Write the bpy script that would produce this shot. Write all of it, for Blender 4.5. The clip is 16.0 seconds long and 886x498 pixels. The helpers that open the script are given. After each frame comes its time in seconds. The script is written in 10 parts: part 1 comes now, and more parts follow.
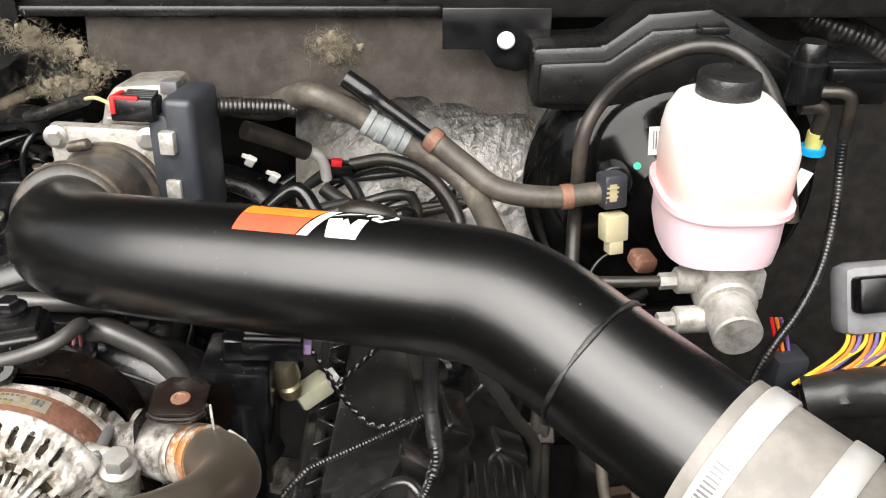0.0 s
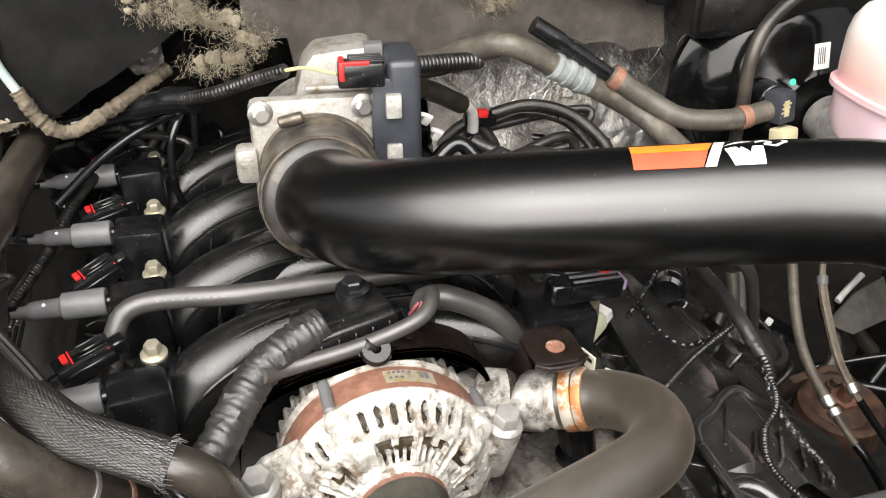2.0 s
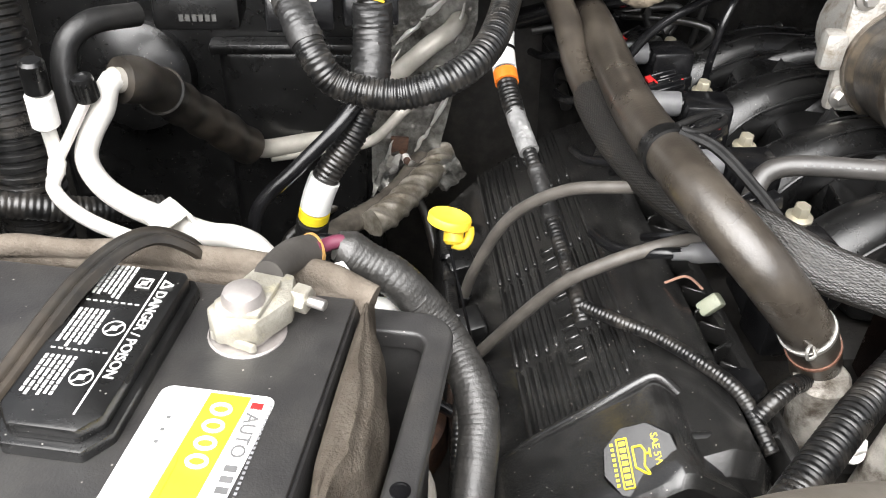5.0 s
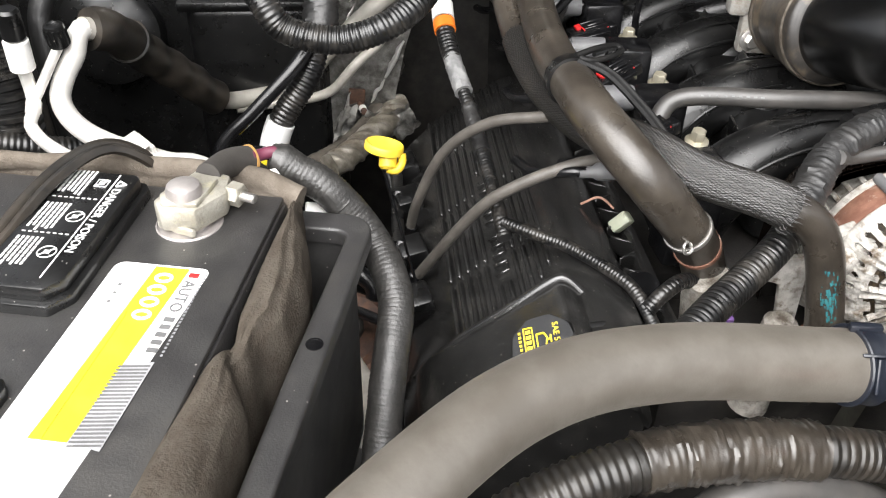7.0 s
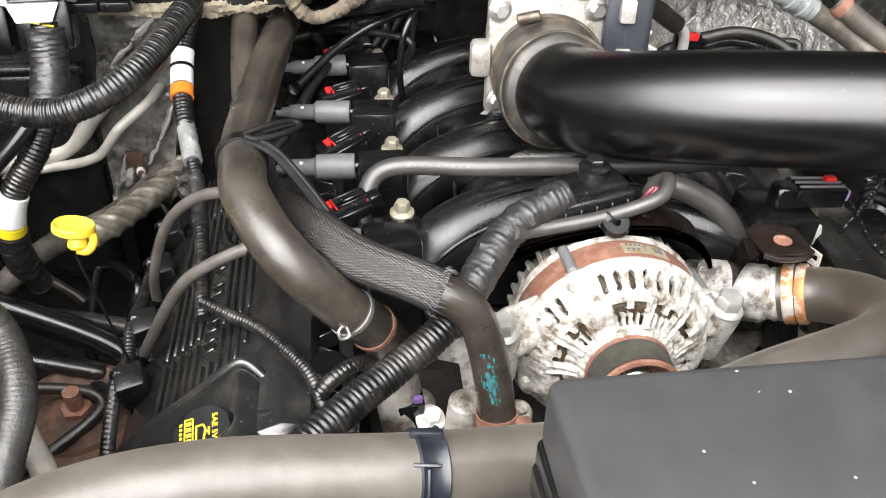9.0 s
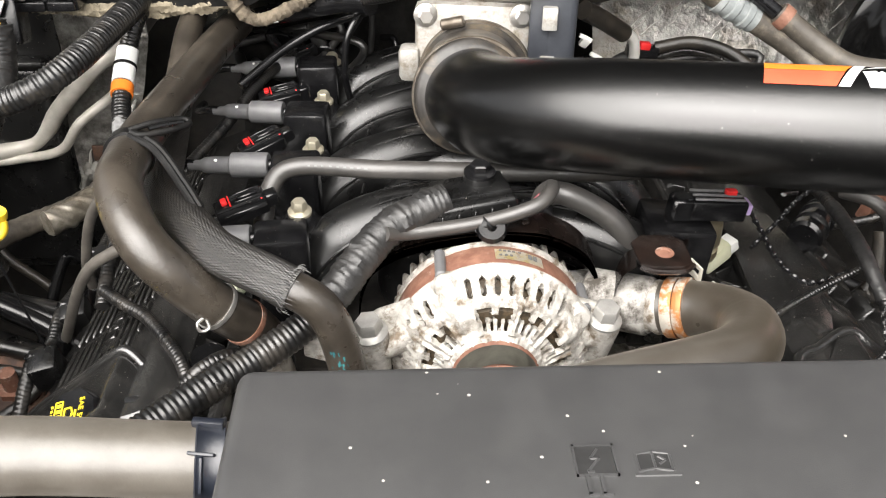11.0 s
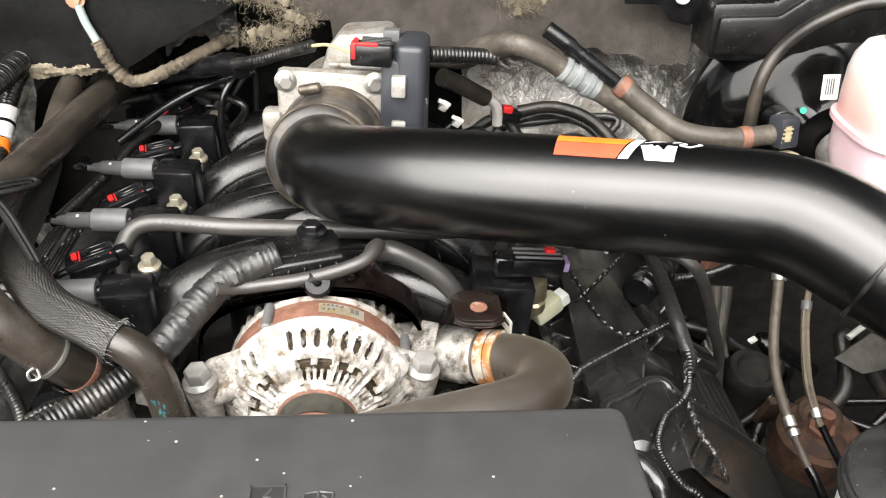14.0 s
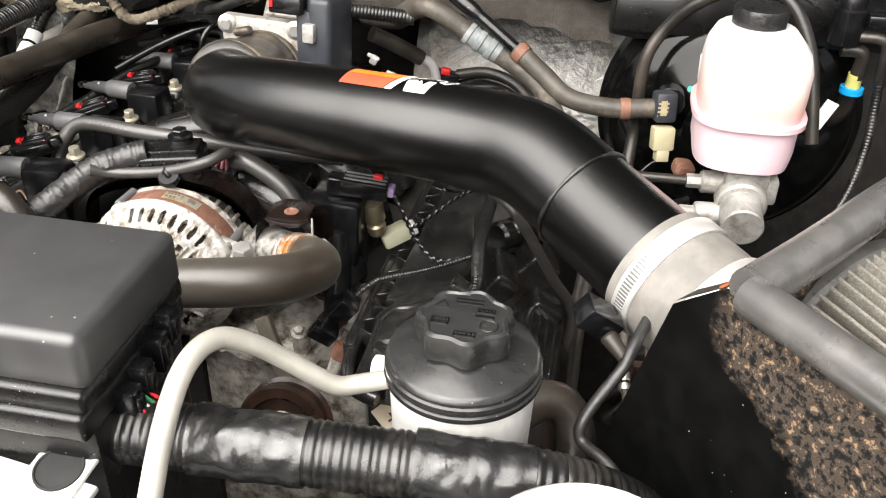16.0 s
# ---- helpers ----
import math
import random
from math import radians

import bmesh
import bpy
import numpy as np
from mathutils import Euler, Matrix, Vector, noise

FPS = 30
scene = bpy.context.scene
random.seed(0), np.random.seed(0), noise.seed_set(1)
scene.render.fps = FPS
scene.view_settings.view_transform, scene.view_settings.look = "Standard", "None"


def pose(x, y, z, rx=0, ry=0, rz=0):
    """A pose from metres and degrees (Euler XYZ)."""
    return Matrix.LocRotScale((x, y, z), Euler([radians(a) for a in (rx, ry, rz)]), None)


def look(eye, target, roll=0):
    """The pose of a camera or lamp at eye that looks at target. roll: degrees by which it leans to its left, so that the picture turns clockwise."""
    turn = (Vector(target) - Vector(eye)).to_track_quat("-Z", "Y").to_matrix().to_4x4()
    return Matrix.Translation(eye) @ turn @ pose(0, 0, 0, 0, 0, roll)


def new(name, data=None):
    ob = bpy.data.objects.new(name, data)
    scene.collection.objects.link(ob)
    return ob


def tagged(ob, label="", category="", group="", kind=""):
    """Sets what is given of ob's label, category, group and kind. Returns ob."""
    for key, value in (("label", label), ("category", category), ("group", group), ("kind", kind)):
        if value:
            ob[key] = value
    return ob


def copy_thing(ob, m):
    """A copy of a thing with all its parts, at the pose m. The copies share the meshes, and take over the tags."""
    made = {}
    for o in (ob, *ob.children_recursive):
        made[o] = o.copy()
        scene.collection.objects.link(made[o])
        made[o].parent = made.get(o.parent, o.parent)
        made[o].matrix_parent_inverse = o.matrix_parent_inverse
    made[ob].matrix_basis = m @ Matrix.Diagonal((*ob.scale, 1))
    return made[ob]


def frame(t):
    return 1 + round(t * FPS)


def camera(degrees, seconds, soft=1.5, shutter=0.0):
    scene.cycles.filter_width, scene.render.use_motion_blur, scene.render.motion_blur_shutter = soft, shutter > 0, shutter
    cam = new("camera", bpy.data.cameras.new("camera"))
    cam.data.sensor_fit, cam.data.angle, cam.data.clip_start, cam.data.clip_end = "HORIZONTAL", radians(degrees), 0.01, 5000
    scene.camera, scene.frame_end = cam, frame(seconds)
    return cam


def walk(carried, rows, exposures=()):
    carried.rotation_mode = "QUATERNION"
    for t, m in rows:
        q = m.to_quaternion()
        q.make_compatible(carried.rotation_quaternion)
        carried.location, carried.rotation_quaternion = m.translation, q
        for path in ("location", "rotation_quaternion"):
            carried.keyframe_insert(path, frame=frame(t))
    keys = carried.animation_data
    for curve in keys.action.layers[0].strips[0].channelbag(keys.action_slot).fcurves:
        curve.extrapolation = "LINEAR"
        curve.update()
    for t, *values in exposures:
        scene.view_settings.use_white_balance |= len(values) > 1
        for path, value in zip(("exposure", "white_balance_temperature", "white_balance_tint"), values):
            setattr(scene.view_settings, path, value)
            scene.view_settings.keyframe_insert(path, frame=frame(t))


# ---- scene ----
cam = camera(53.4, 16.0, soft=1.1)
# seconds, eye, turn about x, y, z
PATH = [
    (0, -0.0067, 0.0011, 1.5486, 60.002, -0.211, -0.516),
    (0.5, -0.0905, 0.0237, 1.5333, 58.610, 0.587, -2.923),
    (1, -0.1709, 0.0451, 1.5264, 58.033, 1.296, -7.043),
    (1.5, -0.2459, 0.0401, 1.5343, 57.542, 0.218, -11.200),
    (2, -0.3419, 0.0306, 1.5491, 57.094, -0.213, -15.990),
    (2.5, -0.4454, 0.0217, 1.5520, 57.234, -1.153, -18.009),
    (3, -0.5062, 0.0262, 1.5342, 57.263, -2.144, -16.405),
    (3.5, -0.5504, 0.0373, 1.5235, 56.825, -2.510, -13.797),
    (4, -0.6027, 0.0484, 1.5127, 55.964, -1.680, -9.276),
    (4.5, -0.6456, 0.0509, 1.4974, 55.069, -1.485, -5.050),
    (4.7, -0.6576, 0.0520, 1.4943, 54.683, -1.737, -3.963),
    (6.8, -0.6403, -0.0390, 1.4976, 52.742, -0.742, -2.622),
    (7, -0.6203, -0.0354, 1.5016, 53.112, -0.986, -4.192),
    (7.5, -0.5697, -0.0273, 1.5086, 54.126, -1.372, -7.201),
    (8, -0.5281, -0.0259, 1.5213, 54.867, -1.372, -8.063),
    (8.5, -0.4821, -0.0227, 1.5226, 54.888, -1.191, -7.745),
    (8.7, -0.4641, -0.0185, 1.5226, 54.872, -1.198, -7.625),
    (10.8, -0.3258, -0.0307, 1.5250, 55.042, -0.356, -1.621),
    (11, -0.3167, -0.0348, 1.5252, 55.186, -0.306, -2.037),
    (11.5, -0.2985, -0.0435, 1.5218, 55.606, -0.456, -3.735),
    (12, -0.2946, -0.0630, 1.5403, 56.857, -0.706, -4.914),
    (12.5, -0.3451, -0.0955, 1.5657, 58.628, -0.895, -5.180),
    (13, -0.3561, -0.1183, 1.5635, 59.116, -0.917, -7.258),
    (13.5, -0.3263, -0.1067, 1.5552, 58.644, -1.395, -8.089),
    (14, -0.2260, -0.0699, 1.5577, 57.982, -1.804, -3.716),
    (14.5, -0.1382, -0.0492, 1.5491, 57.302, -1.461, 2.464),
    (15, -0.0759, -0.0782, 1.5468, 57.528, -1.017, 5.993),
    (15.5, 0.0051, -0.1356, 1.5482, 57.916, -1.298, 8.522),
    (16, 0.0731, -0.1698, 1.5585, 58.105, -1.225, 11.158),
]
walk(cam, [(t, pose(x, y, z, rx, ry, rz)) for t, x, y, z, rx, ry, rz in PATH], [(t, stops, 6350 if 4 < t < 9 else 6600, 11) for t, stops in ((0.0, 1.95), (2.0, 2.06), (3.0, 2.15), (3.5, 2.19), (4.5, 2.30), (7.0, 2.09), (7.5, 2.33), (8.5, 2.32), (11.5, 2.19), (14.0, 2.19), (14.6, 2.20), (15.0, 2.15), (16.0, 2.02))])

# ---- daylight: bright overcast sky in front of the open hood ----
world = bpy.data.worlds.new("sky")
scene.world = world
world.use_nodes = True
wn = world.node_tree.nodes
wl = world.node_tree.links
sky = wn.new("ShaderNodeTexSky")
sky.sky_type = "NISHITA"
sky.sun_disc = False
sky.sun_elevation = radians(51)
sky.sun_rotation = radians(205)
sky.air_density, sky.dust_density, sky.ozone_density = 1.0, 4.0, 1.0
grey = wn.new("ShaderNodeHueSaturation")
grey.inputs["Saturation"].default_value = 0.12
wl.new(sky.outputs["Color"], grey.inputs["Color"])
wl.new(grey.outputs["Color"], wn["Background"].inputs["Color"])
wn["Background"].inputs["Strength"].default_value = 0.05
sun_data = bpy.data.lights.new("sun", "SUN")
sun_data.energy, sun_data.angle, sun_data.color = 2.35, radians(84), (1.0, 0.97, 0.92)
sun = new("sun", sun_data)
sun.matrix_world = look((-1.25, -2.5, 4.5), (0, 0.2, 1.0))


# ---- materials ----
MATS = {}


def crumples(n, l, co, scale):
    """Sharp folds of crumpled foil: facets at three sizes."""
    total = None
    for k, (s, w) in enumerate(((scale, 1.0), (scale * 2.3, 0.5), (scale * 5.0, 0.25))):
        v = n.new("ShaderNodeTexVoronoi")
        v.inputs["Scale"].default_value = s
        l.new(co.outputs["Object"], v.inputs["Vector"])
        m = n.new("ShaderNodeMath")
        m.operation = "MULTIPLY_ADD"
        m.inputs[1].default_value = w
        l.new(v.outputs["Distance"], m.inputs[0])
        if total is not None:
            l.new(total, m.inputs[2])
        total = m.outputs[0]
    return total


def mat(name, base, second=None, rough=0.5, metal=0.0, scale=60.0, mix=(0.4, 0.65), bump=0.15, fine=400.0,
        dirt=None, dirt_scale=25.0, dirt_at=(0.55, 0.75), spec=0.5, rough_var=0.12, clear=0.0, ior=1.5, specks=None, crumple=0, depth=0.0008):
    """A surface with two colours mixed at one scale, dirt at another, grain in the relief."""
    m = bpy.data.materials.new(name)
    m.use_nodes = True
    n, l = m.node_tree.nodes, m.node_tree.links
    b = n["Principled BSDF"]
    co = n.new("ShaderNodeTexCoord")

    def noisy(s, detail=5.0, rgh=0.6):
        t = n.new("ShaderNodeTexNoise")
        t.inputs["Scale"].default_value, t.inputs["Detail"].default_value, t.inputs["Roughness"].default_value = s, detail, rgh
        l.new(co.outputs["Object"], t.inputs["Vector"])
        return t.outputs["Fac"]

    def ramp(fac, lo, hi, c0=(0, 0, 0), c1=(1, 1, 1)):
        r = n.new("ShaderNodeValToRGB")
        r.color_ramp.elements[0].position, r.color_ramp.elements[1].position = lo, hi
        r.color_ramp.elements[0].color, r.color_ramp.elements[1].color = (*c0, 1), (*c1, 1)
        l.new(fac, r.inputs["Fac"])
        return r.outputs["Color"]

    second = second or tuple(min(1, c * 1.25 + 0.004) for c in base)
    col = ramp(noisy(scale), mix[0], mix[1], base, second)
    fine_out = noisy(fine, 3.0)
    if dirt:
        x = n.new("ShaderNodeMix")
        x.data_type = "RGBA"
        l.new(ramp(noisy(dirt_scale, 8.0, 0.7), *dirt_at), x.inputs["Factor"])
        l.new(col, x.inputs["A"])
        x.inputs["B"].default_value = (*dirt, 1)
        col = x.outputs["Result"]
    if specks:
        vo = n.new("ShaderNodeTexVoronoi")
        vo.inputs["Scale"].default_value = specks[0]
        l.new(co.outputs["Object"], vo.inputs["Vector"])
        near = n.new("ShaderNodeMath")
        near.operation = "LESS_THAN"
        near.inputs[1].default_value = specks[1]
        l.new(vo.outputs["Distance"], near.inputs[0])
        rare = n.new("ShaderNodeSeparateColor")
        l.new(vo.outputs["Color"], rare.inputs[0])
        keep = n.new("ShaderNodeMath")
        keep.operation = "GREATER_THAN"
        keep.inputs[1].default_value = specks[2]
        l.new(rare.outputs[0], keep.inputs[0])
        both = n.new("ShaderNodeMath")
        both.operation = "MULTIPLY"
        l.new(near.outputs[0], both.inputs[0])
        l.new(keep.outputs[0], both.inputs[1])
        y = n.new("ShaderNodeMix")
        y.data_type = "RGBA"
        l.new(both.outputs[0], y.inputs["Factor"])
        l.new(col, y.inputs["A"])
        y.inputs["B"].default_value = (*specks[3], 1)
        col = y.outputs["Result"]
    l.new(col, b.inputs["Base Color"])
    mr = n.new("ShaderNodeMapRange")
    mr.inputs["To Min"].default_value, mr.inputs["To Max"].default_value = max(0.02, rough - rough_var), min(1, rough + rough_var)
    l.new(noisy(scale * 0.7), mr.inputs["Value"])
    l.new(mr.outputs["Result"], b.inputs["Roughness"])
    b.inputs["Metallic"].default_value = metal
    b.inputs["Specular IOR Level"].default_value = spec
    b.inputs["IOR"].default_value = ior
    b.inputs["Coat Weight"].default_value = clear
    if crumple:
        fine_out = crumples(n, l, co, crumple)
    if bump:
        bp = n.new("ShaderNodeBump")
        bp.inputs["Strength"].default_value, bp.inputs["Distance"].default_value = bump, depth
        l.new(fine_out, bp.inputs["Height"])
        l.new(bp.outputs["Normal"], b.inputs["Normal"])
    MATS[name] = m
    return m


powder = mat("black powder coat", (0.002, 0.002, 0.002), (0.003, 0.003, 0.003), rough=0.26, scale=30, bump=0.12, fine=900, rough_var=0.03, spec=0.7, ior=1.54, specks=(420, 0.12, 0.955, (0.15, 0.145, 0.14)))
plastic = mat("black engine plastic", (0.004, 0.004, 0.004), (0.008, 0.008, 0.008), rough=0.29, bump=0.15, fine=700, dirt=(0.026, 0.0245, 0.022), dirt_at=(0.6, 0.85), dirt_scale=60, spec=0.6, specks=(420, 0.16, 0.93, (0.2, 0.185, 0.165)))
cover_plastic = mat("dusty black valve cover plastic", (0.012, 0.0118, 0.0114), (0.018, 0.0176, 0.017), rough=0.22, bump=0.10, fine=600, dirt=(0.050, 0.047, 0.043), dirt_at=(0.52, 0.85), dirt_scale=45, spec=1.0, specks=(420, 0.17, 0.92, (0.22, 0.205, 0.185)))
gloss = mat("glossy black plastic", (0.004, 0.004, 0.0045), rough=0.22, bump=0.08, spec=0.6, specks=(420, 0.15, 0.95, (0.16, 0.15, 0.14)))
fuse_plastic = mat("grained grey black plastic", (0.040, 0.040, 0.0408), (0.050, 0.050, 0.0505), spec=1.0, rough=0.40, bump=0.12, fine=2500, dirt=(0.053, 0.0525, 0.052), dirt_at=(0.5, 0.85), dirt_scale=90, rough_var=0.03, specks=(300, 0.17, 0.945, (0.42, 0.4, 0.37)))
rubber = mat("dusty black rubber", (0.010, 0.009, 0.008), (0.020, 0.018, 0.015), spec=0.6, rough=0.38, bump=0.12, dirt=(0.075, 0.06, 0.045), dirt_at=(0.45, 0.8), dirt_scale=14)
hose_brown = mat("brown dusty hose rubber", (0.082, 0.073, 0.061), (0.108, 0.098, 0.084), spec=0.9, rough=0.33, bump=0.10, fine=700, dirt=(0.15, 0.138, 0.12), dirt_at=(0.5, 0.85), dirt_scale=12)
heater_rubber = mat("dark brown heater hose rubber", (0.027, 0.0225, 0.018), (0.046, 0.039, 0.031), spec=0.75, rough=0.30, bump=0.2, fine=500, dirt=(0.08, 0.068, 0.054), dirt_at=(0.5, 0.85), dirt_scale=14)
hose_grey = mat("grey rubber hose", (0.035, 0.033, 0.031), (0.055, 0.051, 0.047), spec=0.9, rough=0.42, bump=0.12)
vac_rubber = mat("faded brown grey rubber", (0.070, 0.063, 0.055), (0.095, 0.087, 0.077), spec=0.5, rough=0.5, bump=0.15, dirt=(0.14, 0.125, 0.105), dirt_at=(0.55, 0.8), dirt_scale=30)
# sheen on the front stretch is painted in as lighter colour, dark towards the engine
hn, hl = hose_brown.node_tree.nodes, hose_brown.node_tree.links
hb = hn["Principled BSDF"]
hx, hsep, hmr, hmix = hn.new("ShaderNodeTexCoord"), hn.new("ShaderNodeSeparateXYZ"), hn.new("ShaderNodeMapRange"), hn.new("ShaderNodeMix")
hmix.data_type = "RGBA"
hl.new(hx.outputs["Object"], hsep.inputs[0])
hl.new(hsep.outputs["X"], hmr.inputs["Value"])
hmr.inputs["From Min"].default_value, hmr.inputs["From Max"].default_value = -0.22, -0.12
hl.new(hmr.outputs["Result"], hmix.inputs["Factor"])
hl.new(hb.inputs["Base Color"].links[0].from_socket, hmix.inputs["A"])
hmix.inputs["B"].default_value = (0.030, 0.0235, 0.016, 1)
hl.new(hmix.outputs["Result"], hb.inputs["Base Color"])
hb.inputs["Sheen Weight"].default_value, hb.inputs["Sheen Roughness"].default_value = 0.10, 0.45
hb.inputs["Sheen Tint"].default_value = (0.9, 0.8, 0.66, 1)
loom = mat("black corrugated loom", (0.005, 0.005, 0.005), spec=0.7, rough=0.30, bump=0.1, dirt=(0.05, 0.045, 0.039), dirt_at=(0.48, 0.75), dirt_scale=50)
tape = mat("black cloth tape", (0.012, 0.012, 0.012), (0.022, 0.021, 0.020), spec=0.8, rough=0.45, bump=0.6, fine=160)
braid = mat("woven black sleeve", (0.007, 0.0066, 0.006), (0.022, 0.020, 0.0175), spec=0.8, rough=0.38, bump=0.4, fine=1400, scale=500, dirt=(0.045, 0.037, 0.028), dirt_at=(0.58, 0.8), dirt_scale=12)
alu = mat("corroded white aluminium", (0.32, 0.30, 0.27), (0.58, 0.56, 0.52), rough=0.6, metal=0.25, scale=110, mix=(0.35, 0.6), bump=0.9, fine=260, dirt=(0.15, 0.115, 0.08), dirt_at=(0.50, 0.64), dirt_scale=80)
cast = mat("grey cast aluminium", (0.38, 0.37, 0.345), (0.56, 0.55, 0.52), rough=0.5, metal=0.4, bump=0.8, fine=300, dirt=(0.2, 0.17, 0.125), dirt_at=(0.5, 0.72), dirt_scale=70)
bright_alu = mat("brushed aluminium pipe", (0.70, 0.68, 0.64), (0.80, 0.78, 0.74), rough=0.42, metal=0.35, bump=0.08)
steel = mat("zinc plated steel", (0.6, 0.58, 0.54), (0.7, 0.68, 0.65), rough=0.35, metal=0.9, bump=0.15)
batt_plastic = mat("satin grey black battery plastic", (0.030, 0.029, 0.029), (0.042, 0.041, 0.040), rough=0.36, spec=0.8, bump=0.25, fine=900, dirt=(0.07, 0.066, 0.06), dirt_at=(0.5, 0.8), dirt_scale=16, specks=(350, 0.16, 0.95, (0.3, 0.28, 0.26)))
band_steel = mat("bright polished band steel", (0.78, 0.77, 0.74), (0.84, 0.83, 0.8), rough=0.36, metal=0.6, bump=0.08)
rusty = mat("red brown rust", (0.16, 0.07, 0.045), (0.24, 0.12, 0.08), rough=0.7, scale=110, bump=0.5, fine=350, dirt=(0.4, 0.33, 0.28), dirt_at=(0.58, 0.76), dirt_scale=90)
rust_dark = mat("dark rusted iron", (0.045, 0.025, 0.018), (0.12, 0.06, 0.035), rough=0.75, scale=80, bump=0.6, fine=250)
felt = mat("grey felt insulation", (0.085, 0.075, 0.066), (0.13, 0.118, 0.104), rough=0.95, bump=1.0, fine=500, scale=35, dirt=(0.2, 0.18, 0.15), dirt_at=(0.6, 0.9), dirt_scale=9, spec=0.1)
fluff = mat("yellow grey glass wool", (0.16, 0.138, 0.10), (0.29, 0.255, 0.19), rough=0.95, bump=1.0, fine=350, spec=0.1)
foil = mat("crinkled aluminium foil", (0.32, 0.31, 0.29), (0.46, 0.45, 0.43), rough=0.36, metal=0.7, bump=0.35, crumple=130, depth=0.003, dirt=(0.2, 0.16, 0.11), dirt_at=(0.5, 0.75), dirt_scale=20)
yellow = mat("yellow plastic", (0.75, 0.52, 0.03), (0.8, 0.58, 0.06), rough=0.4, bump=0.05)
red = mat("red plastic", (0.6, 0.02, 0.02), rough=0.4, bump=0.03)
white = mat("white plastic", (0.75, 0.74, 0.71), rough=0.4, bump=0.05)
paper = mat("white printed label", (0.78, 0.78, 0.76), (0.82, 0.82, 0.8), rough=0.45, bump=0.02)
label_yellow = mat("yellow label ink", (0.75, 0.58, 0.02), rough=0.45, bump=0.02)
label_grey = mat("grey label ink", (0.12, 0.12, 0.12), rough=0.45, bump=0.02)
orange = mat("orange label ink", (0.85, 0.2, 0.02), (0.9, 0.24, 0.03), rough=0.35, bump=0.02)
salmon = mat("red label ink", (0.72, 0.09, 0.045), (0.76, 0.11, 0.055), rough=0.35, bump=0.02)
grey_plastic = mat("grey plastic", (0.11, 0.11, 0.115), (0.14, 0.14, 0.14), rough=0.45, bump=0.15)
cream = mat("cream plastic connector", (0.5, 0.45, 0.28), (0.56, 0.5, 0.34), rough=0.45, bump=0.1)
navy = mat("dark blue grey plastic", (0.030, 0.033, 0.040), (0.042, 0.046, 0.054), rough=0.35, bump=0.1)
cloth = mat("brown woven insulation blanket", (0.11, 0.092, 0.074), (0.165, 0.142, 0.116), rough=0.9, bump=1.0, fine=700, spec=0.15)
booster_paint = mat("gloss black paint", (0.0025, 0.0025, 0.0025), rough=0.10, bump=0.05, rough_var=0.04, spec=0.3, dirt=(0.012, 0.011, 0.010), dirt_at=(0.6, 0.85), dirt_scale=30)
cowl_black = mat("dull black cowl plastic", (0.004, 0.004, 0.004), (0.009, 0.009, 0.009), rough=0.55, bump=0.5, fine=300, spec=0.25, dirt=(0.022, 0.02, 0.018), dirt_at=(0.5, 0.8), dirt_scale=22)
asphalt = mat("asphalt", (0.045, 0.045, 0.045), (0.06, 0.06, 0.058), rough=0.9, bump=0.6, fine=120)
body_paint = mat("white car paint", (0.6, 0.6, 0.58), rough=0.3, bump=0.0, clear=0.5)
dark_iron = mat("dark engine metal", (0.012, 0.011, 0.010), (0.03, 0.027, 0.024), rough=0.6, bump=0.4, dirt=(0.06, 0.048, 0.036), dirt_at=(0.55, 0.85))


# ---- building helpers ----
def thing(name, at, label, category, group="", kind=""):
    e = new(name)
    e.empty_display_size = 0.02
    e.location = at
    return tagged(e, label, category, group, kind)


def finish(bm, name, material, smooth=True):
    bmesh.ops.recalc_face_normals(bm, faces=bm.faces)
    me = bpy.data.meshes.new(name)
    bm.to_mesh(me)
    bm.free()
    if smooth:
        me.polygons.foreach_set("use_smooth", [True] * len(me.polygons))
        me.set_sharp_from_angle(angle=radians(38))
    me.materials.append(material)
    return me


def part(name, bm, material, parent, label=""):
    ob = new(name, finish(bm, name, material))
    ob.parent = parent
    top, shift = parent, Vector((0, 0, 0))
    if top.parent is None:
        shift = -Vector(top.location)
    ob.matrix_parent_inverse = Matrix.Translation(shift)
    if label:
        ob["label"] = label
    return ob


def solo(name, bm, material, label, category, group="", kind=""):
    return tagged(new(name, finish(bm, name, material)), label, category, group, kind)


def catmull(pts, step=0.004):
    p = [Vector(q) for q in pts]
    p = [p[0] * 2 - p[1], *p, p[-1] * 2 - p[-2]]
    out = []
    for i in range(1, len(p) - 2):
        a, b, c, d = p[i - 1:i + 3]
        k = max(2, int((c - b).length / 0.002))
        for j in range(k):
            u = j / k
            out.append(0.5 * (2 * b + (c - a) * u + (2 * a - 5 * b + 4 * c - d) * u * u + (-a + 3 * b - 3 * c + d) * u ** 3))
    out.append(p[-2])
    # even steps
    acc = [0.0]
    for a, b in zip(out, out[1:]):
        acc.append(acc[-1] + (b - a).length)
    n = max(2, int(acc[-1] / step))
    res, k = [], 0
    for i in range(n + 1):
        s = acc[-1] * i / n
        while k < len(acc) - 2 and acc[k + 1] < s:
            k += 1
        f = (s - acc[k]) / max(1e-9, acc[k + 1] - acc[k])
        res.append(out[k].lerp(out[k + 1], min(1, max(0, f))))
    return res, acc[-1]


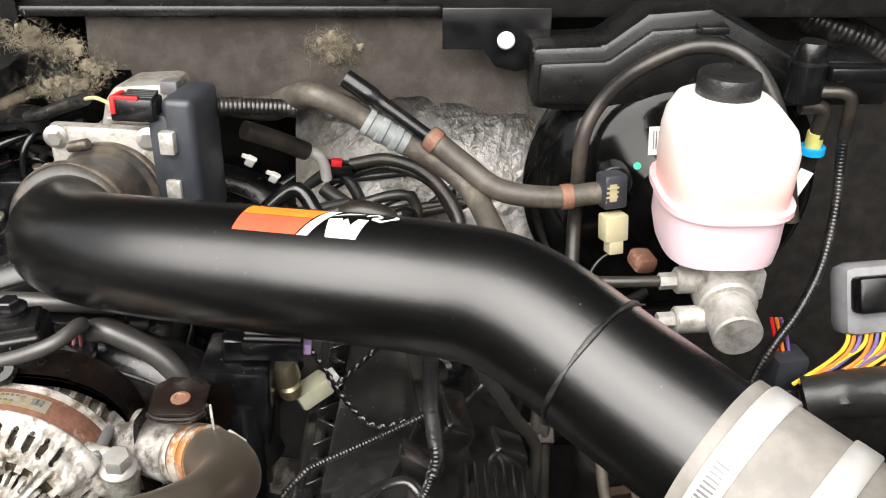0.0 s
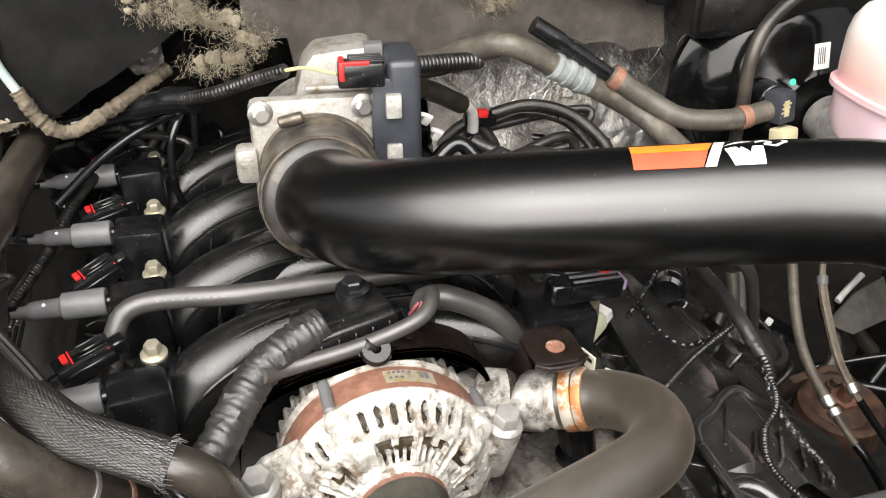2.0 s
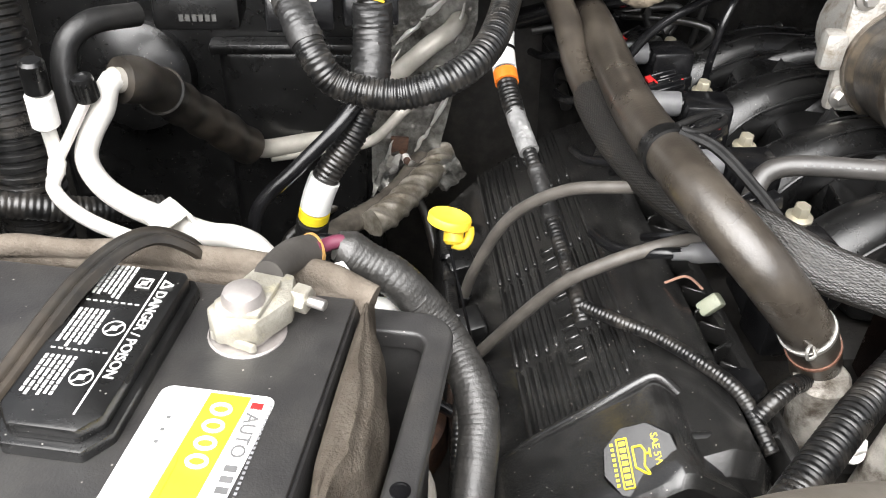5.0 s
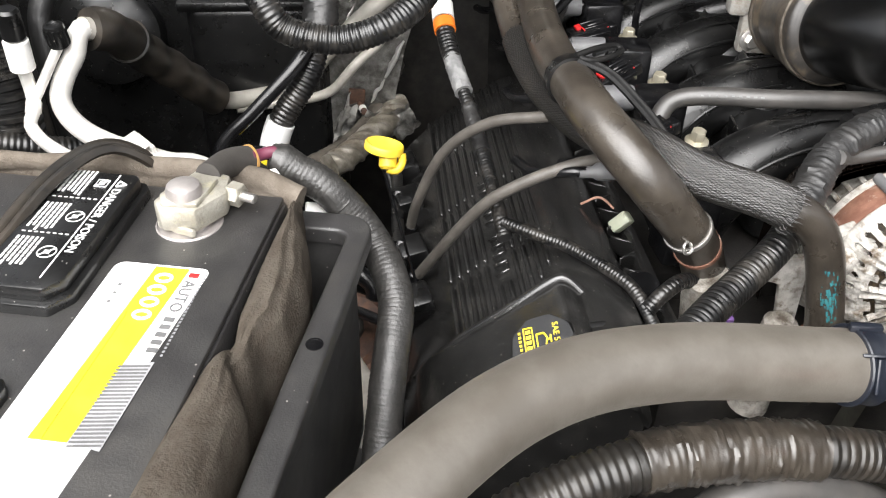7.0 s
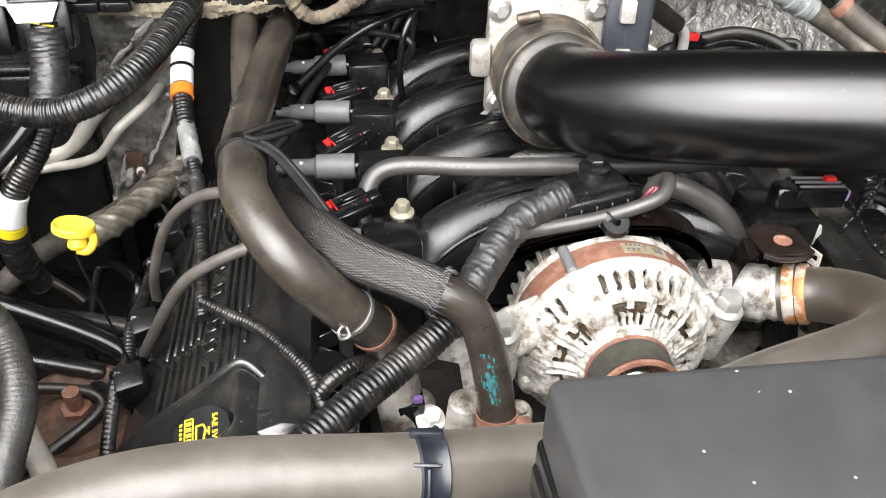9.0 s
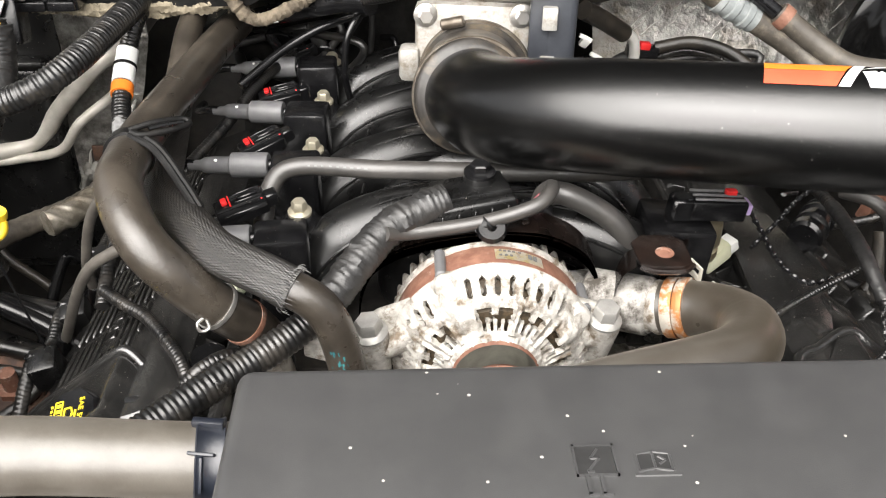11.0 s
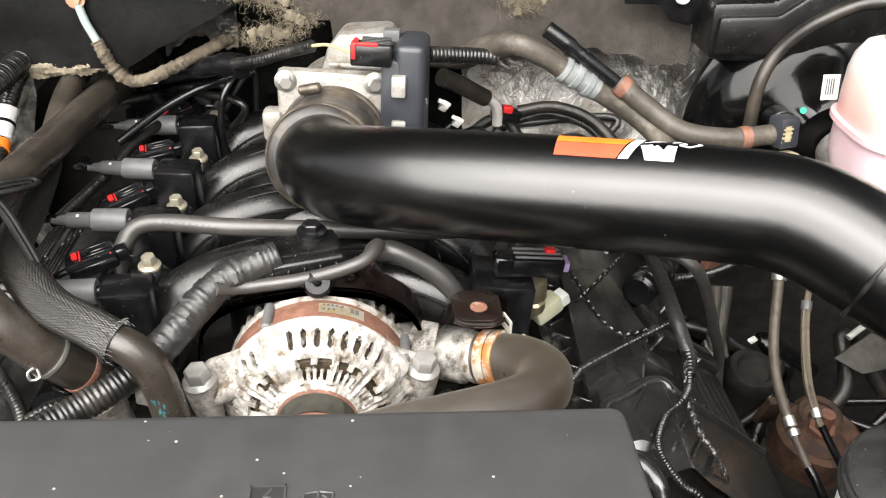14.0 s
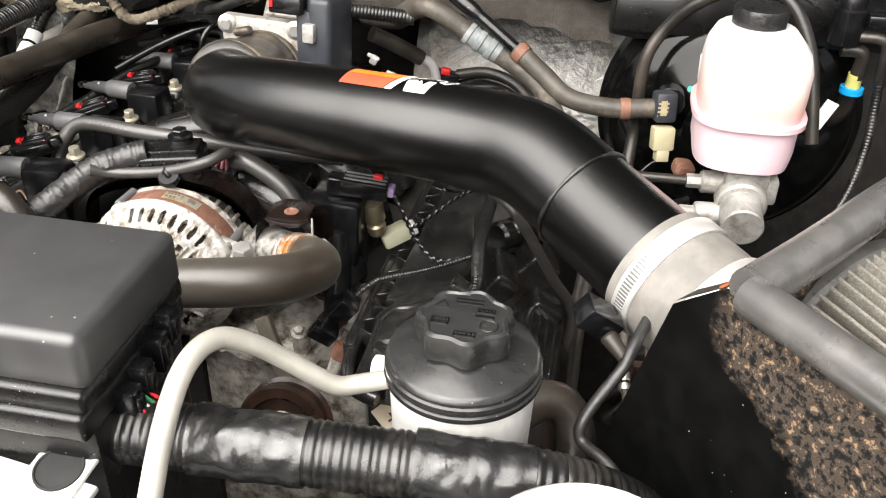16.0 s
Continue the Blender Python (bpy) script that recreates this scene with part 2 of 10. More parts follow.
def sweep(pts, radius, segs=14, step=0.005, shape=None, bm=None, caps=True, straight=False):
    """A tube along a smooth line. radius: a number or f(s metres, length). shape: f(s, angle) multiplies it."""
    line, length = (catmull(pts, step)) if not straight else ([Vector(q) for q in pts], sum((Vector(b) - Vector(a)).length for a, b in zip(pts, pts[1:])))
    bm = bm or bmesh.new()
    t0 = (line[1] - line[0]).normalized()
    up = Vector((0, 0, 1)) if abs(t0.z) < 0.9 else Vector((0, 1, 0))
    nrm = (up - t0 * up.dot(t0)).normalized()
    rings, s = [], 0.0
    for i, p in enumerate(line):
        t = (line[min(i + 1, len(line) - 1)] - line[max(i - 1, 0)]).normalized()
        nrm = (nrm - t * nrm.dot(t)).normalized()
        bi = t.cross(nrm)
        if i:
            s += (p - line[i - 1]).length
        r = radius(s, length) if callable(radius) else radius
        ring = []
        for j in range(segs):
            a = 2 * math.pi * j / segs
            k = r * (shape(s, a) if shape else 1)
            ring.append(bm.verts.new(p + (nrm * math.cos(a) + bi * math.sin(a)) * k))
        rings.append(ring)
    for a, b in zip(rings, rings[1:]):
        for j in range(segs):
            bm.faces.new((a[j], a[(j + 1) % segs], b[(j + 1) % segs], b[j]))
    if caps:
        bm.faces.new(rings[0][::-1])
        bm.faces.new(rings[-1])
    return bm


def corrugated(r, pitch=0.0036, depth=0.07):
    def f(s, length):
        u = (s / pitch) % 1.0
        return r * (1 - depth * (1 if 0.3 < u < 0.75 else 0))
    return f


def axes(d, up=(0, 0, 1)):
    z = Vector(d).normalized()
    u = Vector(up)
    if abs(z.dot(u.normalized())) > 0.97:
        u = Vector((0, 1, 0))
    x = u.cross(z).normalized()
    y = z.cross(x)
    return Matrix((x, y, z)).transposed().to_4x4()


def lathe(profile, at, d=(0, 0, 1), segs=24, bm=None, squash=None):
    """profile: rows of radius, height along d."""
    bm = bm or bmesh.new()
    m = Matrix.Translation(at) @ axes(d)
    rings = []
    for r, h in profile:
        if r < 1e-6:
            rings.append([bm.verts.new(m @ Vector((0, 0, h)))])
        else:
            rings.append([bm.verts.new(m @ Vector((r * math.cos(2 * math.pi * j / segs) * (squash or 1), r * math.sin(2 * math.pi * j / segs), h))) for j in range(segs)])
    for a, b in zip(rings, rings[1:]):
        for j in range(segs):
            k = (j + 1) % segs
            if len(a) == 1 and len(b) == 1:
                continue
            if len(a) == 1:
                bm.faces.new((a[0], b[j], b[k]))
            elif len(b) == 1:
                bm.faces.new((a[j], a[k], b[0]))
            else:
                bm.faces.new((a[j], a[k], b[k], b[j]))
    return bm


def rod(a, b, r, segs=12, bm=None, r2=None, soft=0.0):
    a, b = Vector(a), Vector(b)
    h = (b - a).length
    r2 = r if r2 is None else r2
    if soft:
        prof = [(0, 0), (r - soft, 0), (r, soft), (r2, h - soft), (r2 - soft, h), (0, h)]
    else:
        prof = [(0, 0), (r, 0), (r2, h), (0, h)]
    return lathe(prof, a, b - a, segs, bm)


def block(size, m, soft=0.002, segs=2, bm=None, taper=(1, 1)):
    """A box with rounded edges. m: a pose; taper narrows its top."""
    own = bmesh.new()
    bmesh.ops.create_cube(own, size=1)
    for v in own.verts:
        k = taper if v.co.z > 0 else (1, 1)
        v.co = Vector((v.co.x * size[0] * k[0], v.co.y * size[1] * k[1], v.co.z * size[2]))
    if soft:
        bmesh.ops.bevel(own, geom=own.edges[:], offset=soft, segments=segs, affect="EDGES", profile=0.5)
    own.transform(m)
    if bm is None:
        return own
    me = bpy.data.meshes.new("scrap")
    own.to_mesh(me)
    own.free()
    bm.from_mesh(me)
    bpy.data.meshes.remove(me)
    return bm


def box(x0, x1, y0, y1, z0, z1, soft=0.002, bm=None, segs=2, taper=(1, 1)):
    return block((x1 - x0, y1 - y0, z1 - z0), pose((x0 + x1) / 2, (y0 + y1) / 2, (z0 + z1) / 2), soft, segs, bm, taper)


def prism(outline, h, m, soft=0.0, bm=None):
    """An outline in x, y raised by h, at the pose m."""
    own = bmesh.new()
    low = [own.verts.new((x, y, 0)) for x, y in outline]
    f = own.faces.new(low)
    ret = bmesh.ops.extrude_face_region(own, geom=[f])
    bmesh.ops.translate(own, verts=[g for g in ret["geom"] if isinstance(g, bmesh.types.BMVert)], vec=(0, 0, h))
    bmesh.ops.recalc_face_normals(own, faces=own.faces)
    if soft:
        bmesh.ops.bevel(own, geom=[e for e in own.edges], offset=soft, segments=2, affect="EDGES", profile=0.5)
    own.transform(m)
    if bm is None:
        return own
    me = bpy.data.meshes.new("scrap")
    own.to_mesh(me)
    own.free()
    bm.from_mesh(me)
    bpy.data.meshes.remove(me)
    return bm


def hexbolt(at, d=(0, 0, 1), r=0.006, h=0.006, washer=True, bm=None):
    bm = bm or bmesh.new()
    if washer:
        lathe([(0, -0.002), (r * 1.55, -0.002), (r * 1.55, 0.0), (r * 1.1, 0.0012), (0, 0.0012)], at, d, 18, bm)
    lathe([(0, 0), (r, 0), (r, h * 0.85), (r * 0.85, h), (0, h)], at, d, 6, bm)
    return bm


# ---- setting: ground, body of the truck ----
bm = bmesh.new()
bmesh.ops.create_grid(bm, x_segments=4, y_segments=4, size=400)
solo("ground", bm, asphalt, "grey asphalt ground under the truck", "ground", kind="structure")
bm = block((1.55, 1.15, 0.03), pose(-0.2, 0.60, 1.93, -60, 0, 0), 0.01)
solo("hood", bm, plastic, "dark raised hood over the engine bay", "hood", kind="structure")
solo("wall_firewall", box(-1.1, 0.75, 0.92, 0.95, 0.5, 1.36, 0.004), dark_iron, "dark firewall behind the engine", "wall", kind="structure")
cw = thing("cowl", (-0.2, 0.84, 1.342), "black plastic cowl with clips above the firewall", "trim", kind="structure")
part("front_edge", box(-1.1, 0.75, 0.752, 0.93, 1.342, 1.40, 0.006), cowl_black, cw)
part("shelf", box(-1.1, 0.75, 0.90, 1.4, 1.3805, 1.42, 0.008), cowl_black, cw)
part("lip", box(-0.5, 0.0, 0.742, 0.756, 1.346, 1.356, 0.003), plastic, cw)
for x in (-0.13, -0.05, -0.28):
    part("push_clip", lathe([(0.0, 0.004), (0.003, 0.004), (0.004, 0.0025), (0.0065, 0.0025), (0.0065, 0)], (x, 0.752, 1.365), (0, -1, 0), 14), plastic, cw)
for side, x0, x1 in (("wall_fender_left", -1.12, -1.08), ("wall_fender_right", 0.62, 0.66)):
    bm = box(x0, x1, -0.4, 0.93, 0.4, 1.36, 0.006)
    box(x0 - 0.05, x1 + 0.05, -0.4, 1.4, 1.36, 1.39, 0.01, bm)
    solo(side, bm, dark_iron, "dark inner fender of the engine bay", "wall", kind="structure")
solo("wall_front", box(-1.08, 0.62, -0.35, -0.25, 0.4, 1.2, 0.01), dark_iron, "dark radiator support at the front", "wall", kind="structure")
solo("floor", box(-1.08, 0.62, -0.3, 0.92, 0.55, 0.58, 0.004), dark_iron, "dark undertray below the engine", "floor", kind="structure")


# ---- insulation along the firewall ----
def sheet(x0, x1, y, z_low, z_high, lean=0.0, seed=1, rag=0.01, nx=60, nz=10, wob=0.004, thick=0.006, freq=18):
    """A hanging sheet with an uneven lower edge and a wavy face."""
    bm = bmesh.new()
    rows = []
    for k in range(nz + 1):
        row = []
        for i in range(nx + 1):
            x = x0 + (x1 - x0) * i / nx
            low = z_low(x) if callable(z_low) else z_low
            low += rag * noise.noise(Vector((x * 30, seed, 0))) + 0.5 * rag * noise.noise(Vector((x * 90, seed, 3)))
            high = z_high(x) if callable(z_high) else z_high
            z = low + (high - low) * k / nz
            w = wob * noise.noise(Vector((x * freq, z * freq, seed))) + wob * 0.4 * noise.noise(Vector((x * freq * 3, z * freq * 3, seed)))
            row.append(bm.verts.new((x, y + lean * (z - 1.3) + w, z)))
        rows.append(row)
    for a, b in zip(rows, rows[1:]):
        for i in range(nx):
            bm.faces.new((a[i], a[i + 1], b[i + 1], b[i]))
    bmesh.ops.solidify(bm, geom=bm.faces[:], thickness=thick)
    return bm


def tuft(bm, at, spread, count, seed, down=0.4):
    """Loose fibres of glass wool."""
    rnd = random.Random(seed)
    for i in range(count):
        p = Vector(at) + Vector((rnd.gauss(0, spread[0]), rnd.gauss(0, spread[1]), rnd.gauss(0, spread[2])))
        d = Vector((rnd.uniform(-1, 1), rnd.uniform(-1, 0.3), rnd.uniform(-1, 1) - down)).normalized()
        e = Vector((rnd.uniform(-1, 1), rnd.uniform(-1, 1), rnd.uniform(-1, 1))) * 0.004
        L = rnd.uniform(0.003, 0.009)
        sweep([p, p + d * L * 0.5 + e, p + d * L], rnd.uniform(0.00008, 0.00018), 3, straight=True, bm=bm, caps=False)


def clump(bm, at, size, seed, n=5):
    """Matted lumps of wool."""
    rnd = random.Random(seed)
    for i in range(n):
        c = Vector(at) + Vector((rnd.gauss(0, size[0]), rnd.gauss(0, size[1]), rnd.gauss(0, size[2])))
        own = bmesh.new()
        bmesh.ops.create_icosphere(own, subdivisions=3, radius=rnd.uniform(0.0025, 0.0055))
        for v in own.verts:
            v.co = v.co * (1 + 0.6 * noise.noise(v.co * 260 + Vector((seed, i, 0))))
        own.transform(Matrix.Translation(c))
        me = bpy.data.meshes.new("scrap")
        own.to_mesh(me)
        own.free()
        bm.from_mesh(me)
        bpy.data.meshes.remove(me)


fb = thing("felt_blanket", (-0.12, 0.745, 1.28), "grey felt insulation blanket with torn edge under the cowl", "insulation")
part("blanket", sheet(-0.305, 0.075, 0.745, lambda x: 1.276 + (0.022 if x < -0.27 else 0) + 0.012 * max(0, min(1, (x + 0.02) / 0.06)) * -1, 1.346, 0.25, 1, rag=0.006, nx=110, nz=20), felt, fb)
bm = bmesh.new()
for x, z, c in ((-0.30, 1.302, 40), (-0.32, 1.320, 44), (-0.345, 1.330, 70), (-0.37, 1.335, 50), (-0.318, 1.290, 36), (-0.34, 1.285, 30), (-0.095, 1.326, 40), (-0.088, 1.318, 30)):
    tuft(bm, (x, 0.738, z), (0.010, 0.003, 0.006), c * 7, int(x * -1000))
    clump(bm, (x, 0.743, z), (0.009, 0.002, 0.003), int(x * -1000), 12 if c > 45 else 5)
tagged(part("torn_wool", bm, fluff, fb), "torn yellow grey glass wool", kind="stuff")
f1 = sheet(-0.14, 0.165, 0.835, 1.10, 1.29, 0.55, 5, nz=90, nx=140, wob=0.0028, freq=40)
# lighter foil for the folds: their highlights are painted on as thin strips
foil_highlight = mat("foil crease highlight", (0.7, 0.69, 0.66), (0.8, 0.79, 0.76), rough=0.3, metal=0.7, bump=0.2)


def crease(parent, a, b, w, seed, material):
    """A raised fold in foil between two points."""
    a, b = Vector(a), Vector(b)
    rnd = random.Random(seed)
    pts = [a.lerp(b, k / 6) + Vector((rnd.uniform(-1, 1), 0, rnd.uniform(-1, 1))) * 0.0012 for k in range(7)]
    part("crease", sweep(pts, lambda s, L: w * (0.25 + 0.75 * math.sin(math.pi * min(1, max(0.02, s / L))) * (0.6 + 0.4 * noise.noise(Vector((s * 160, seed, 0))))), 6, 0.002), material, parent)


fo = thing("foil_insulation", (0.01, 0.83, 1.2), "crinkled silver foil insulation on the firewall", "insulation")
part("foil_sheet", f1, foil, fo)
rnd = random.Random(4)
for i in range(34):
    x, z = rnd.uniform(-0.11, 0.15), rnd.uniform(1.19, 1.275)
    L = rnd.uniform(0.008, 0.03)
    y0, y1 = 0.829 + 0.55 * (z - 1.3), 0.829 + 0.55 * (z + L * 0.75 - 1.3)
    crease(fo, (x, y0, z), (x + L, y1, z + L * 0.75), rnd.uniform(0.0005, 0.0011), i, foil_highlight)
fd = thing("foil_insulation", (-0.6, 0.80, 1.15), "dirty silver foil insulation with torn edges", "insulation")
part("foil_sheet", sheet(-0.668, -0.572, 0.800, lambda x: 1.04 + 4.2 * max(0, x + 0.612), 1.262, 0.05, 8, nz=50, nx=34, wob=0.0035, rag=0.03, freq=14), mat("dirty dark foil", (0.28, 0.27, 0.25), (0.5, 0.49, 0.46), rough=0.36, metal=0.45, bump=0.4, crumple=48, depth=0.006, dirt=(0.055, 0.05, 0.042), dirt_at=(0.44, 0.66), dirt_scale=34), fd)
for i, (xa, za, xb, zb, w) in enumerate(((-0.600, 1.226, -0.622, 1.205, 0.0024), (-0.622, 1.203, -0.645, 1.184, 0.0018), (-0.594, 1.142, -0.612, 1.105, 0.0022), (-0.612, 1.103, -0.628, 1.078, 0.0016), (-0.640, 1.18, -0.655, 1.15, 0.0012), (-0.585, 1.22, -0.592, 1.185, 0.0014), (-0.655, 1.06, -0.648, 1.09, 0.0012))):
    crease(fd, (xa, 0.792 + 0.05 * (za - 1.3), za), (xb, 0.792 + 0.05 * (zb - 1.3), zb), w * 2.0, i, foil_highlight)
for i, (x, z, w, h, turn) in enumerate(((-0.622, 1.052, 0.036, 0.040, 25), (-0.596, 1.058, 0.030, 0.046, -30), (-0.655, 1.056, 0.018, 0.050, 10))):
    own = bmesh.new()
    bmesh.ops.create_grid(own, x_segments=14, y_segments=14, size=0.5)
    for v in own.verts:
        u = v.co * 5 + Vector((i * 7, 0, 0))
        ragged = 1 + 0.3 * noise.noise(u * 0.8)
        v.co = Vector((v.co.x * w * ragged, 0.008 * noise.noise(u * 0.6) + 0.0018 * noise.noise(u * 2.0), v.co.y * h * ragged))
    bmesh.ops.solidify(own, geom=own.faces[:], thickness=0.0006)
    own.transform(pose(x, 0.775, z, 20, turn, 12 * i))
    part("torn_flap", own, MATS["dirty dark foil"], fd, "curled torn flap of foil")
dull_pad = mat("dull black insulation", (0.008, 0.008, 0.0075), (0.020, 0.019, 0.018), rough=0.8, bump=1.0, fine=220, spec=0.2, dirt=(0.04, 0.037, 0.033), dirt_at=(0.6, 0.85), dirt_scale=20)
rp0 = thing("firewall_pad", (-0.33, 0.895, 1.15), "dull black insulation pad on the firewall behind the engine", "insulation")
part("pad", sheet(-0.50, -0.16, 0.895, 1.05, 1.30, 0.25, 11, nz=60, nx=80, wob=0.006, freq=36), dull_pad, rp0)
part("foil_scrap", sheet(-0.452, -0.375, 0.872, 1.238, 1.278, 0.25, 21, nz=24, nx=40, wob=0.005, freq=60, rag=0.02, thick=0.001), foil, rp0, "torn scrap of silver foil")

bpl = thing("bolt_plate", (-0.642, 0.79, 1.075), "small rusty plate with a bolt through torn foil", "bracket")
part("plate", block((0.017, 0.003, 0.030), pose(-0.642, 0.790, 1.075, 8, 4, 0), 0.001), rust_dark, bpl)
part("stud", rod((-0.639, 0.790, 1.073), (-0.634, 0.772, 1.071), 0.0035, 10, soft=0.001), rust_dark, bpl)
part("tip", rod((-0.6365, 0.781, 1.072), (-0.6350, 0.776, 1.0715), 0.0042, 8), white, bpl, "pale washer")

# black cowl panel with wool along its edge, ground strap in front
cp = thing("side_cowl", (-0.49, 0.76, 1.27), "black plastic cowl side panel with wool along its lower edge", "panel")
bm = sheet(-0.66, -0.355, 0.735, lambda x: 1.258 + (0.010 if x < -0.60 else 0) + 0.055 * max(0, (x + 0.46) / 0.10), 1.40, 0.10, 14, rag=0.003, nx=50, nz=16, wob=0.006, thick=0.012, freq=9)
part("panel", bm, cowl_black, cp)
bm = bmesh.new()
for i in range(22):
    x = -0.64 + i * 0.0085
    clump(bm, (x, 0.742, 1.257 - 0.0004 * (i % 3)), (0.004, 0.004, 0.0025), 60 + i, 3)
    tuft(bm, (x, 0.738, 1.256), (0.004, 0.003, 0.003), 14, 90 + i, 0.2)
part("wool_strip", sweep([(-0.655, 0.733, 1.2600), (-0.62, 0.732, 1.2575), (-0.58, 0.732, 1.2535), (-0.53, 0.732, 1.2550), (-0.50, 0.732, 1.2570), (-0.478, 0.736, 1.262)], lambda s, L: 0.0068 + 0.002 * noise.noise(Vector((s * 38, 3, 0))), 18, 0.0012, shape=lambda s, a: 1 + 0.35 * noise.noise(Vector((s * 55, math.cos(a) * 2, math.sin(a) * 2))) + 0.30 * noise.noise(Vector((s * 420, math.cos(a) * 5, math.sin(a) * 5)))), fluff, cp, "matted yellow grey wool")
tagged(part("wool_edge", bm, fluff, cp), "yellow grey wool edge", kind="stuff")
strap_pts = [(-0.492, 0.728, 1.318), (-0.488, 0.726, 1.303), (-0.480, 0.724, 1.285), (-0.470, 0.722, 1.262), (-0.455, 0.722, 1.248), (-0.435, 0.728, 1.250), (-0.40, 0.75, 1.262), (-0.37, 0.78, 1.27)]
gs = thing("ground_strap", (-0.47, 0.722, 1.26), "corroded braided ground strap with copper eyelet", "ground strap")
part("braid", sweep(strap_pts[2:], lambda s, L: 0.0058 + 0.0015 * noise.noise(Vector((s * 300, 0, 2))), 12, 0.0015, shape=lambda s, a: 1 + 0.25 * noise.noise(Vector((s * 400, math.cos(a) * 2, math.sin(a) * 2)))), mat("corroded braid", (0.075, 0.060, 0.042), (0.17, 0.14, 0.10), rough=0.9, bump=1.0, fine=500), gs)
part("lug", sweep(strap_pts[:3], 0.0038, 10, 0.002), mat("blue green corroded lug", (0.3, 0.38, 0.36), (0.4, 0.45, 0.42), rough=0.7), gs, "verdigris lug")
bm = lathe([(0.003, 0), (0.0085, 0), (0.0085, 0.002), (0.003, 0.002)], (-0.493, 0.728, 1.322), (0, -1, 0.1), 24)
lathe([(0, 0), (0.005, 0), (0.005, 0.0045), (0, 0.0045)], (-0.493, 0.728, 1.322), (0, -1, 0.1), 6, bm)
part("eyelet", bm, mat("copper eyelet", (0.45, 0.24, 0.14), (0.55, 0.35, 0.24), rough=0.5, metal=0.6), gs, "copper coloured eyelet with bolt")

# moulded cowl cover over the brake booster
cc = thing("cowl_cover", (0.19, 0.71, 1.29), "black moulded plastic cowl cover over the brake booster", "panel")
out = [(0.074, 1.284), (0.072, 1.336), (0.128, 1.338), (0.162, 1.364), (0.212, 1.368), (0.286, 1.328), (0.36, 1.325), (0.37, 1.287), (0.10, 1.281)]
XZ = Matrix(((1, 0, 0, 0), (0, 0, -1, 0), (0, 1, 0, 0), (0, 0, 0, 1)))
part("cover", prism(out, 0.055, Matrix.Translation((0, 0.745, 0)) @ XZ, 0.006), plastic, cc)
inner = [(0.078, 1.290), (0.078, 1.325), (0.132, 1.327), (0.165, 1.352), (0.210, 1.355), (0.28, 1.316), (0.28, 1.29)]
part("raised_panel", prism(inner, 0.010, Matrix.Translation((0, 0.694, 0)) @ XZ, 0.004), plastic, cc)
bm = box(0.20, 0.222, 0.672, 0.69, 1.352, 1.358, 0.0012)
box(0.202, 0.220, 0.670, 0.688, 1.343, 1.347, 0.001, bm)
part("hose_clip", bm, plastic, cc)
br = thing("cowl_bracket", (0.05, 0.72, 1.32), "black stamped cowl bracket with a pale washer", "bracket")
part("plate", prism([(0.0, 1.325), (0.0, 1.36), (0.09, 1.36), (0.09, 1.312), (0.062, 1.306), (0.045, 1.31), (0.034, 1.325)], 0.004, Matrix.Translation((0, 0.725, 0)) @ XZ, 0.001), gloss, br)
part("washer", lathe([(0, 0.003), (0.006, 0.003), (0.0075, 0.001), (0.0075, 0), (0, 0)], (0.053, 0.7205, 1.333), (0, -1, 0.2), 24), white, br, "pale round washer")
HN = [(0.29, 0.80, 1.356), (0.308, 0.80, 1.346), (0.339, 0.80, 1.330), (0.374, 0.80, 1.316), (0.403, 0.80, 1.303), (0.43, 0.80, 1.28)]
hh = thing("hood_seal_hose", HN[2], "thick black ribbed hose beside the cowl cover", "hose")
part("hose_body", sweep(HN, corrugated(0.015, 0.006, 0.04), 22, 0.0014), loom, hh)


# ---- hoses, looms and pipes ----
def frames_along(pts, step=0.001):
    line, length = catmull(pts, step)
    t0 = (line[1] - line[0]).normalized()
    nrm = (Vector((0, 0, 1)) - t0 * t0.z).normalized()
    out, s = [], 0.0
    for i, p in enumerate(line):
        t = (line[min(i + 1, len(line) - 1)] - line[max(i - 1, 0)]).normalized()
        nrm = (nrm - t * nrm.dot(t)).normalized()
        if i:
            s += (p - line[i - 1]).length
        out.append((s, p, t, nrm.copy(), t.cross(nrm)))
    return out


def stretch(pts, s0, s1):
    """The part of a smooth line between two lengths."""
    return [p for s, p, t, n, b in frames_along(pts) if s0 <= s <= s1]


def sleeve(pts, s0, s1, r, segs=24, bm=None, shape=None):
    return sweep(stretch(pts, s0, s1), r, segs, straight=True, bm=bm, shape=shape)


def at_length(fr, s):
    return min(fr, key=lambda f: abs(f[0] - s))


def decal(fr, quad, r, bm=None, nu=14, nv=8):
    """A thin patch on a tube. quad: four corners of (length, degrees)."""
    bm = bm or bmesh.new()
    rows = []
    for i in range(nu + 1):
        row = []
        for j in range(nv + 1):
            u, v = i / nu, j / nv
            s = (1 - u) * (1 - v) * quad[0][0] + u * (1 - v) * quad[1][0] + u * v * quad[2][0] + (1 - u) * v * quad[3][0]
            a = radians((1 - u) * (1 - v) * quad[0][1] + u * (1 - v) * quad[1][1] + u * v * quad[2][1] + (1 - u) * v * quad[3][1])
            k, p, t, n, b = at_length(fr, s)
            row.append(bm.verts.new(p + t * (s - k) + (n * math.cos(a) + b * math.sin(a)) * r))
        rows.append(row)
    for a, b in zip(rows, rows[1:]):
        for j in range(nv):
            bm.faces.new((a[j], a[j + 1], b[j + 1], b[j]))
    return bm


